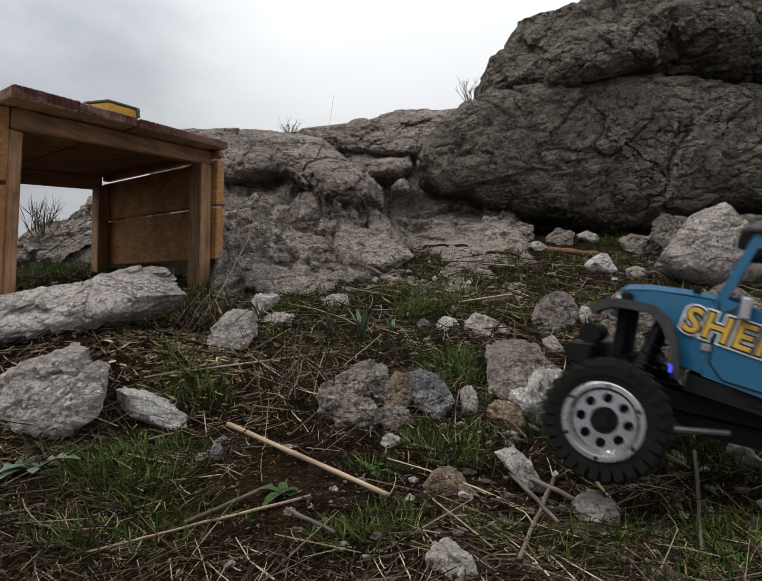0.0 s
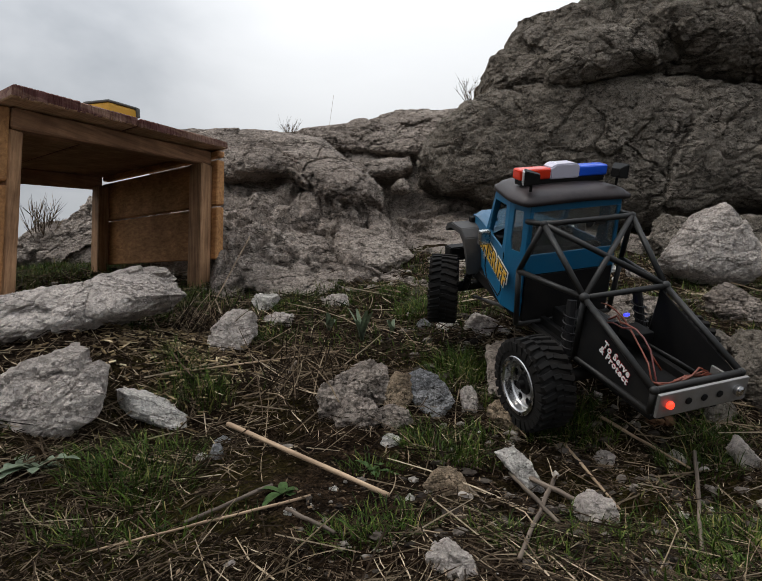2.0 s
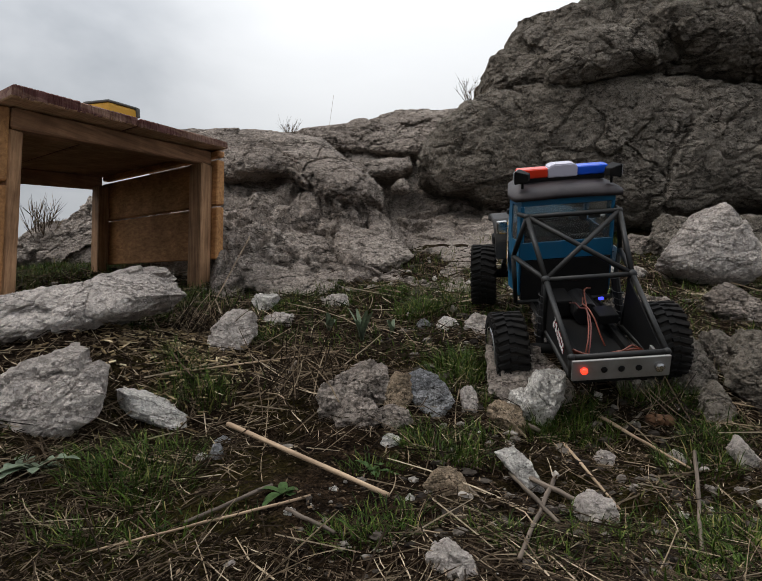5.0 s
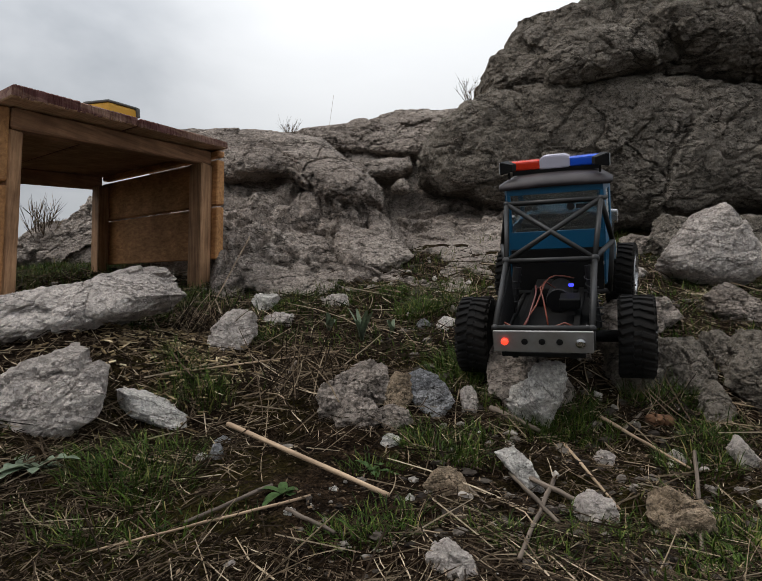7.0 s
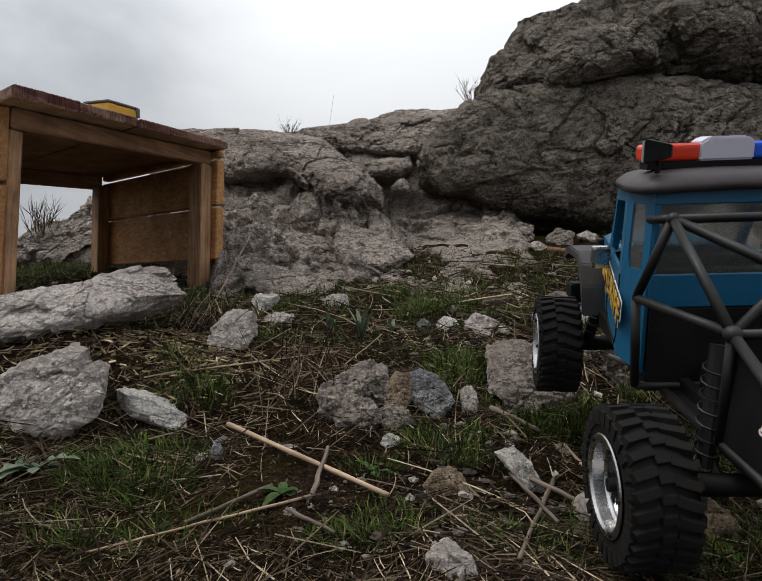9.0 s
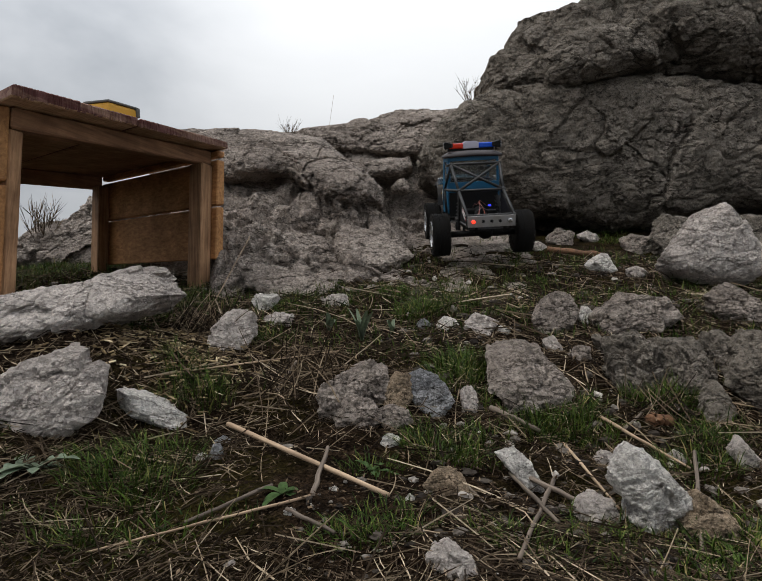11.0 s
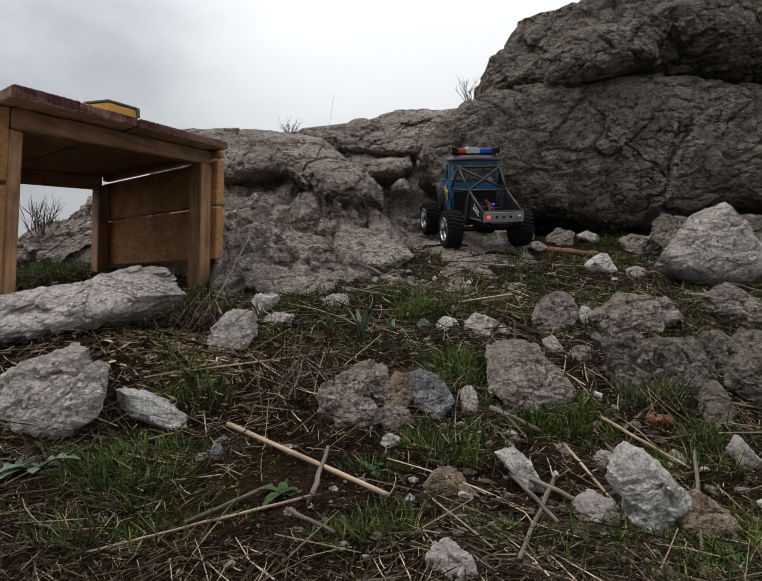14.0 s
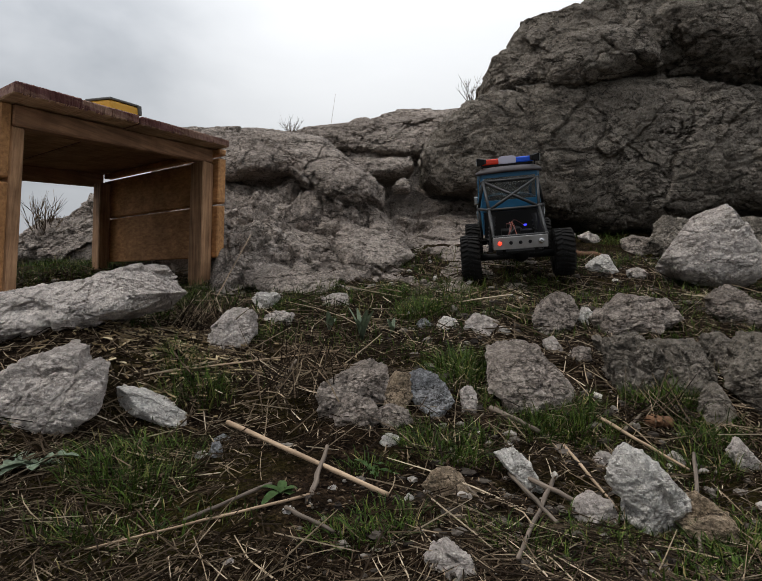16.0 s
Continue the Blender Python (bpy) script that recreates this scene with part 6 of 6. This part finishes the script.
def build_sparse_grass():
    rng = np.random.RandomState(12)
    n = 34000
    x, y = scatter(n, rng, 0.40, 2.6, 1.15)
    f = fbm(np.stack([x * 3.6, y * 3.6, 0 * x + 5], 1), 3, 41) + 0.55 * np.exp(-((y - 1.28) / 0.20) ** 2) + 0.25 * (x < -0.2) + 0.4 * ((x < -0.7) & (y > 1.35))
    keep = f > 0.16 + rng.uniform(-0.12, 0.12, n) + 0.5 * bare(x, y)
    x, y = x[keep], y[keep]
    n = len(x)
    base = np.stack([x, y, ground_z(x, y) - 0.002], 1)
    v, fc = blade_arrays(base, rng.uniform(0.010, 0.034, n) * np.clip(0.4 + 0.6 * y, 0.6, 1.2), rng.uniform(0.0009, 0.0020, n), rng.uniform(0, 6.28, n), rng.uniform(0.15, 0.8, n), rng)
    ob = new("grass", mesh_of("grass", v.tolist(), fc, grass_mat))
    tagged(ob, "short sparse green grass on the slope", "grass", kind="stuff")


def grass_tuft(x, y, blades, height, radius, seed):
    height *= min(1.0, max(0.62, 0.25 + y * 0.85))
    rng = np.random.RandomState(seed)
    r = radius * np.sqrt(rng.uniform(0, 1, blades))
    a = rng.uniform(0, 6.28, blades)
    gx, gy = x + r * np.cos(a), y + r * np.sin(a) * 0.7
    z0 = float(ground_z(np.array([x]), np.array([y]))[0])
    base = np.stack([gx - x, gy - y, ground_z(gx, gy) - z0 - 0.003], 1)
    v, f = blade_arrays(base, height * rng.uniform(0.3, 1.05, blades) * rng.uniform(0.7, 1, blades), rng.uniform(0.0007, 0.0016, blades), a + rng.normal(0, 1.0, blades), rng.uniform(0.2, 1.05, blades), rng)
    ob = new("grass_tuft", mesh_of("grass_tuft", v.tolist(), f, grass_mat))
    ob.matrix_basis = Matrix.Translation((x, y, z0))
    tagged(ob, "tuft of fresh green grass growing in the soil", "grass", "grass tufts")


def stick(points, r, material, label, name="stick", category="stick", group="", knots=True, seed=0):
    rng = random.Random(seed)
    a, b = Vector(points[0]), Vector(points[-1])
    n = 9
    mid = (a + b) / 2
    pts, tap = [], []
    for i in range(n):
        u = i / (n - 1)
        p = a.lerp(b, u) - mid
        if 0 < i < n - 1 and knots:
            p += Vector((rng.uniform(-1, 1), rng.uniform(-1, 1), rng.uniform(-0.4, 1))) * r * 0.35
        pts.append(p)
        tap.append((1.1 - 0.3 * u) * rng.uniform(0.88, 1.1))
    # the mesh lies along local y, so that the grain does too
    y = (b - a).normalized()
    x = y.cross(Vector((0, 0, 1))).normalized()
    m = Matrix((x, y, x.cross(y))).transposed()
    bm = tube_bm([m.transposed() @ p for p in pts], r, 9, taper=tap)
    me = bpy.data.meshes.new(name)
    bmesh.ops.recalc_face_normals(bm, faces=bm.faces)
    bm.to_mesh(me)
    bm.free()
    me.materials.append(material)
    smooth(me)
    ob = new(name, me)
    mm = m.to_4x4()
    mm.translation = mid
    ob.matrix_basis = mm
    tagged(ob, label, category, group)
    return ob


def leafy_plant(name, x, y, leaves, length, width, material, label, seed, bend=0.35, lobes=0):
    """A rosette of broad leaves with a folded midrib."""
    rng = random.Random(seed)
    z = float(ground_z(np.array([x]), np.array([y]))[0])
    root = new(name)
    root.matrix_basis = Matrix.Translation((x, y, z - 0.002))
    tagged(root, label, "plant")
    for k in range(leaves):
        a = 2 * math.pi * k / leaves + rng.uniform(-0.4, 0.4)
        l, w, bd = length * rng.uniform(0.6, 1.1), width * rng.uniform(0.8, 1.15), bend * rng.uniform(0.6, 1.4)
        bm = bmesh.new()
        rows = []
        n = 12
        for i in range(n + 1):
            u = i / n
            c = Vector((math.cos(a) * l * bd * u ** 1.3, math.sin(a) * l * bd * u ** 1.3, l * (u * (1 - bd * 0.6) - 0.5 * bd * u * u)))
            ww = w * max(0.04, math.sin(math.pi * min(1, 0.08 + 0.92 * u)) ** 0.6)
            if lobes:
                ww *= 0.45 + 0.75 * abs(math.sin(u * lobes * math.pi))
            s = Vector((-math.sin(a), math.cos(a), 0)) * ww / 2
            rows.append([bm.verts.new(c - s + Vector((0, 0, ww * 0.18))), bm.verts.new(c), bm.verts.new(c + s + Vector((0, 0, ww * 0.18)))])
        for p, q in zip(rows, rows[1:]):
            for i in (0, 1):
                bm.faces.new((p[i], p[i + 1], q[i + 1], q[i]))
        bmesh.ops.solidify(bm, geom=bm.faces[:], thickness=0.0004)
        part("leaf", bm, material, root, shade=True)


def bush(x, y, z, size, stems, seed, label, tilt=0.6, material=None):
    """A twiggy bush: forking bare stems."""
    rng = random.Random(seed)
    root = new("bush")
    root.matrix_basis = Matrix.Translation((x, y, z))
    tagged(root, label, "bush")
    for k in range(stems):
        bm = bmesh.new()
        a = rng.uniform(0, 6.28)
        d = Vector((math.cos(a) * rng.uniform(0.1, tilt), math.sin(a) * rng.uniform(0.1, tilt), 1)).normalized()
        l = size * rng.uniform(0.5, 1.0)
        pts = [Vector((0, 0, -0.01)) + Vector((math.cos(a), math.sin(a), 0)) * 0.01]
        for i in range(4):
            d = (d + Vector((rng.uniform(-0.2, 0.2), rng.uniform(-0.2, 0.2), 0.03))).normalized()
            pts.append(pts[-1] + d * l / 4)
        tube_bm(pts, size * 0.010, 5, bm, [1, 0.8, 0.6, 0.45, 0.2])
        for j in range(5):
            i = rng.randint(1, 3)
            e = (d + Vector((rng.uniform(-0.7, 0.7), rng.uniform(-0.7, 0.7), rng.uniform(-0.1, 0.4)))).normalized()
            tube_bm([pts[i], pts[i] + e * l * 0.18, pts[i] + e * l * 0.36 + Vector((0, 0, 0.02 * size))], size * 0.006, 4, bm, [1, 0.7, 0.25])
        part("stem", bm, material or straw_mat, root, shade=True)


def straw_clump(x, y, n, height, radius, seed, label):
    rng = np.random.RandomState(seed)
    z0 = float(ground_z(np.array([x]), np.array([y]))[0])
    head = rng.uniform(0, 6.28, n)
    pitch = rng.uniform(-0.1, 1.2, n)
    length = height * rng.uniform(0.4, 1.2, n)
    mid = np.stack([radius * rng.normal(0, 0.5, n), radius * rng.normal(0, 0.5, n), np.abs(np.sin(pitch)) * length * 0.4 + rng.uniform(0, 0.01, n)], 1)
    v, f = straw_arrays(mid, length, rng.uniform(0.0004, 0.0011, n), head, pitch, rng.normal(0, 0.2, n), rng)
    ob = new("straw_clump", mesh_of("straw_clump", v.tolist(), f, straw_mat, shade=False))
    ob.matrix_basis = Matrix.Translation((x, y, z0))
    tagged(ob, label, "dry grass")


def height(x, y):
    return float(ground_z(np.array([x]), np.array([y]))[0])


build_straw()
build_flakes()
build_chips()
build_gravel()
build_sparse_grass()
for k, (x, y) in enumerate(TUFTS_LOW):
    grass_tuft(x, y, 60, 0.035, 0.035, 100 + k)
for k, (x, y) in enumerate(TUFTS_MIDDLE):
    grass_tuft(x, y, 120, 0.043, 0.036, 200 + k)
for k, (x, y) in enumerate(TUFTS_TALL):
    grass_tuft(x, y, 260, 0.055, 0.050, 300 + k)
rng_t = random.Random(77)
for k in range(34):
    y = rng_t.uniform(1.2, 1.40)
    grass_tuft(rng_t.uniform(-0.36, 0.16) * y, y, 80, rng_t.uniform(0.03, 0.055), 0.035, 400 + k)
for k in range(14):
    y = rng_t.uniform(1.5, 2.1)
    grass_tuft(rng_t.uniform(-0.62, -0.46) * y, y, 90, rng_t.uniform(0.03, 0.05), 0.05, 500 + k)
for k, (x0, y0, x1, y1, r) in enumerate(STICKS):
    pale = k in (0, 1, 2, 4, 5, 6)
    label = "smooth pale wooden stick lying on the litter" if k == 0 else ("long dry straw stalk across the litter" if pale else "grey weathered twig lying on the soil")
    stick([(x0, y0, height(x0, y0) + r + 0.003), (x1, y1, height(x1, y1) + r + 0.003)], r, stick_mat if pale else grey_stick_mat, label, group="sticks on the slope", knots=k > 0, seed=k)
thrown_stick = stick([(0, -0.048, 0), (0, 0.048, 0)], 0.0026, grey_stick_mat, "short pale twig thrown onto the litter", seed=50)
kicked_stone = rock("stone", (0, 0, 0), [(-0.046, 0.028), (-0.021, 0.048), (-0.003, 0.046), (0.020, 0.012), (0.048, -0.011), (0.030, -0.034), (-0.002, -0.048), (-0.030, -0.034), (-0.022, -0.011)],
                    0.032, 0.034, white_stone, "white craggy stone kicked up by the wheels", level=5, seed=77, cell=0.024, block=0.3, rough=0.05, cuts=12)
thrown_stone = rock("stone", (0, 0, 0), [(-0.036, 0.004), (-0.010, 0.022), (0.030, 0.012), (0.036, -0.008), (0.010, -0.020), (-0.022, -0.018)],
                    0.028, 0.028, brown_stone, "flat ochre stone kicked up by the wheels", level=5, seed=78, cell=0.03, block=0.2, rough=0.05, cuts=14)
leafy_plant("silvery_plant", -0.035, 1.065, 9, 0.090, 0.011, sage_mat, "silvery green plant with upright sword-like leaves", 3, 0.25)
leafy_plant("silvery_plant", -0.095, 1.08, 6, 0.050, 0.011, sage_mat, "small silvery green plant with upright leaves", 4, 0.3)
leafy_plant("silvery_plant", 0.02, 1.10, 5, 0.045, 0.009, sage_mat, "small silvery green plant with upright leaves", 9, 0.3)
leafy_plant("broad_leaf_plant", -0.50, 1.34, 9, 0.085, 0.014, weed_mat, "green plant with long leaves by the shelter", 5, 0.4)
leafy_plant("lobed_weed", -0.355, 0.60, 8, 0.055, 0.018, sage_mat, "grey-green weed with lobed leaves", 6, 0.95, 4)
leafy_plant("low_weed", -0.094, 0.560, 6, 0.034, 0.011, weed_mat, "low green weed with oval leaves", 7, 1.0)
leafy_plant("low_weed", -0.010, 0.62, 7, 0.035, 0.009, weed_mat, "low green weed with oval leaves", 8, 0.9, 3)
straw_clump(-0.31, 1.03, 260, 0.085, 0.06, 4, "heap of dry tangled brown grass")
straw_clump(-0.11, 0.80, 90, 0.11, 0.06, 5, "loose dry brown stalks on the mound")
straw_clump(0.37, 0.79, 60, 0.06, 0.04, 6, "loose dry brown stalks on the bank")
stick([(0.50, 1.765, height(0.50, 1.765) + 0.012), (0.66, 1.70, height(0.66, 1.70) + 0.012)], 0.010, bark_mat, "broken orange rotten branch under the cliff", "branch", "branch", seed=61)
stick([(0.355, 0.765, height(0.355, 0.765) + 0.008), (0.385, 0.772, height(0.385, 0.772) + 0.008)], 0.008, bark_mat, "short chunk of reddish rotten wood", "wood_chunk", "wood", seed=62)
bush(-0.41, 2.62, 1.00, 0.095, 22, 5, "small dark leafless bush on the ridge", 1.1)
bush(0.375, 2.45, 0.300 + (598 - 215) / 1203 * 2.45, 0.13, 16, 6, "dry grass wisps on the cliff edge", 0.7)
bush(-1.60, 2.75, 0.52, 0.24, 26, 7, "leafless grey bush beyond the shelter", 0.8)
bush(-1.38, 2.9, 0.70, 0.12, 18, 8, "dry bush among the distant rocks", 0.8)
stick([(-0.27, 2.9, 1.02), (-0.235, 2.9, 1.27)], 0.0007, stick_mat, "tall thin dry grass stem on the ridge", "tall_dry_grass", "grass", seed=63)
stick([(-0.34, 1.18, 0.27), (-0.292, 1.30, 0.42)], 0.0011, stick_mat, "tall dry bent stalk beside the shelter", "dry_stalk", "grass", seed=64)



# ---- what moves ----
TRUCK_ROWS = [
    (0.0, pose(0.561, 0.483, 0.110, 8.8, 3.1, 60.7)),
    (0.5, pose(0.418, 0.496, 0.150, 13.6, -0.4, 52.1)),
    (1.0, pose(0.320, 0.600, 0.161, 18.0, -3.0, 25.0)),
    (1.5, pose(0.298, 0.716, 0.176, 20.8, -7.1, 17.8)),
    (2.0, pose(0.310, 0.725, 0.175, 21.9, -7.0, 17.3)),
    (2.5, pose(0.324, 0.722, 0.170, 22.3, -6.2, 17.9)),
    (3.0, pose(0.342, 0.659, 0.146, 25.2, -4.4, 20.6)),
    (3.5, pose(0.323, 0.739, 0.213, 15.7, -14.8, 15.3)),
    (4.0, pose(0.269, 0.810, 0.233, 13.4, -9.4, -11.4)),
    (4.2, pose(0.286, 0.852, 0.204, 23.8, -6.1, -10.0)),
    (5.0, pose(0.300, 0.830, 0.195, 23.5, -4.0, -2.0)),
    (5.8, pose(0.320, 0.740, 0.175, 23.0, -4.5, 10.0)),
    (6.5, pose(0.336, 0.680, 0.158, 22.7, -5.6, 17.0)),
    (7.0, pose(0.239, 0.822, 0.218, 18.5, -0.9, -21.6)),
    (7.5, pose(0.288, 0.840, 0.205, 22.3, 16.2, -22.3)),
    (8.0, pose(0.370, 0.792, 0.157, 34.8, 11.8, -0.5)),
    (8.5, pose(0.370, 0.754, 0.150, 34.8, 3.7, -5.9)),
    (9.0, pose(0.297, 0.379, 0.147, 14.1, -1.2, -3.1)),
    (9.2, pose(0.311, 0.385, 0.150, 14.0, -2.5, -2.5)),
    (9.6, pose(0.310, 0.480, 0.160, 15.0, 2.0, 2.0)),
    (10.1, pose(0.300, 0.780, 0.205, 20.0, 0.0, 1.5)),
    (10.6, pose(0.285, 1.180, 0.325, 17.0, -2.0, 1.0)),
    (11.0, pose(0.275, 1.560, 0.445, 14.0, -3.0, 0.8)),
    (11.3, pose(0.271, 1.744, 0.493, 10.3, -2.8, 0.8)),
    (11.5, pose(0.271, 1.670, 0.490, 7.7, -3.7, 3.8)),
    (12.0, pose(0.294, 1.722, 0.477, 13.9, -3.5, 8.3)),
    (12.5, pose(0.311, 1.741, 0.479, 12.5, -1.9, 8.4)),
    (13.0, pose(0.327, 1.774, 0.484, 13.5, -1.8, 10.8)),
    (13.5, pose(0.329, 1.760, 0.480, 13.4, -3.2, 10.2)),
    (14.0, pose(0.333, 1.772, 0.481, 13.5, -2.8, 9.8)),
    (14.5, pose(0.350, 1.609, 0.463, 10.1, 2.2, 13.2)),
    (15.0, pose(0.328, 1.396, 0.412, 5.8, -5.3, 7.9)),
    (15.5, pose(0.320, 1.352, 0.356, 14.6, -6.5, 3.0)),
    (16.0, pose(0.330, 1.416, 0.378, 11.9, -4.3, -8.9)),
]


def motions():
    walk(truck, TRUCK_ROWS)
    # stones and a stick that the wheels throw back
    walk(kicked_stone, [(0.0, pose(0.211, 0.790, 0.150, 40, 60, 20)), (6.6, pose(0.211, 0.790, 0.150, 40, 60, 20)), (7.0, pose(0.210, 0.780, 0.160, 30, 60, 20)),
                        (7.5, pose(0.225, 0.760, 0.141, 10, 50, 10)), (7.65, pose(0.240, 0.740, 0.152, 10, 30, 10)), (7.8, pose(0.258, 0.680, 0.143, 0, -30, 0)),
                        (8.0, pose(0.254, 0.580, 0.112, 0, -12, 0)), (8.2, pose(0.258, 0.560, 0.103, 0, 0, 0)), (16.0, pose(0.258, 0.560, 0.103, 0, 0, 0))])
    walk(thrown_stone, [(0.0, pose(0.166, 0.770, 0.128, 0, 60, 30)), (6.45, pose(0.166, 0.770, 0.128, 0, 60, 30)), (6.6, pose(0.200, 0.720, 0.150, 0, 20, 10)),
                        (6.8, pose(0.250, 0.640, 0.115, 0, -20, 0)), (7.0, pose(0.280, 0.545, 0.093, 0, 0, 0)), (7.75, pose(0.280, 0.545, 0.093, 0, 0, 0)),
                        (8.0, pose(0.300, 0.540, 0.090, 0, 12, 0)), (16.0, pose(0.300, 0.540, 0.090, 0, 12, 0))])
    gz = lambda x, y: float(ground_z(np.array([x]), np.array([y]))[0])
    rest = Matrix.Translation((-0.062, 0.600, gz(-0.062, 0.600) + 0.016)) @ pose(0, 0, 0, 0, 0, 0) @ pose(0, 0, 0, 13, 0, -4)
    walk(thrown_stick, [(0.0, pose(0.165, 0.830, gz(0.165, 0.83) + 0.004, 6, 0, 60)), (7.7, pose(0.165, 0.830, gz(0.165, 0.83) + 0.004, 6, 0, 60)), (7.85, pose(0.09, 0.76, 0.20, 40, 0, 40)),
                        (8.0, pose(0.020, 0.690, 0.172, 70, 0, 20)), (8.15, rest), (16.0, rest)])
    # each wheel rolls by the way that the truck has gone along its own heading
    rolled, spin = 0.0, [(0.0, 0.0)]
    for (t0, a), (t1, b) in zip(TRUCK_ROWS, TRUCK_ROWS[1:]):
        way = b.translation - a.translation
        ahead = a.lerp(b, 0.5).to_3x3() @ Vector((0, 1, 0))
        total = -way.dot(ahead) / 0.0575
        steps = max(1, math.ceil(abs(total) / 1.2))
        for k in range(1, steps + 1):
            spin.append((t0 + (t1 - t0) * k / steps, rolled + total * k / steps))
        rolled += total
    # the springs let each axle rise and fall
    front = ((0.0, 0.006), (0.5, 0.014), (1.0, 0.010), (1.5, 0.012), (2.5, 0.012), (3.0, 0.010), (3.5, 0.002), (6.3, 0.008), (7.0, 0.0), (7.6, -0.010), (8.0, -0.022), (8.6, -0.022), (9.0, 0.004), (10.0, 0.0), (16.0, 0.0))
    rear = ((0.0, 0.0), (0.5, -0.020), (1.0, 0.004), (1.5, 0.006), (3.0, 0.006), (3.5, 0.0), (6.5, 0.008), (7.0, 0.0), (16.0, 0.0))
    steer = ((0.0, 0), (0.3, -10), (0.5, -26), (2.6, -26), (2.95, 2), (3.1, 0), (3.5, -22), (4.0, -10), (5.0, -10), (6.3, -16), (6.8, -14), (7.2, 0), (7.8, 12), (8.5, 12), (8.8, -6), (9.3, -8), (10.2, 0), (16.0, 0))
    lift = [lambda t, r=r: float(np.interp(t, [a[0] for a in r], [a[1] for a in r])) for r in (rear, front)]
    for k, w in enumerate(truck_wheels):
        at = w.matrix_basis.translation.copy()
        rows = []
        for t, a in spin:
            turn = radians(np.interp(t, [r[0] for r in steer], [r[1] for r in steer])) if k > 1 else 0.0
            rows.append((t, Matrix.Translation(at + Vector((0, 0, lift[k // 2](t)))) @ Matrix.Rotation(turn, 4, "Z") @ Matrix.Rotation(a, 4, "X")))
        walk(w, rows)
    for k, axle in enumerate(truck_axles):
        walk(axle, [(t, Matrix.Translation((0, 0, lift[k](t)))) for t, _ in spin])


motions()
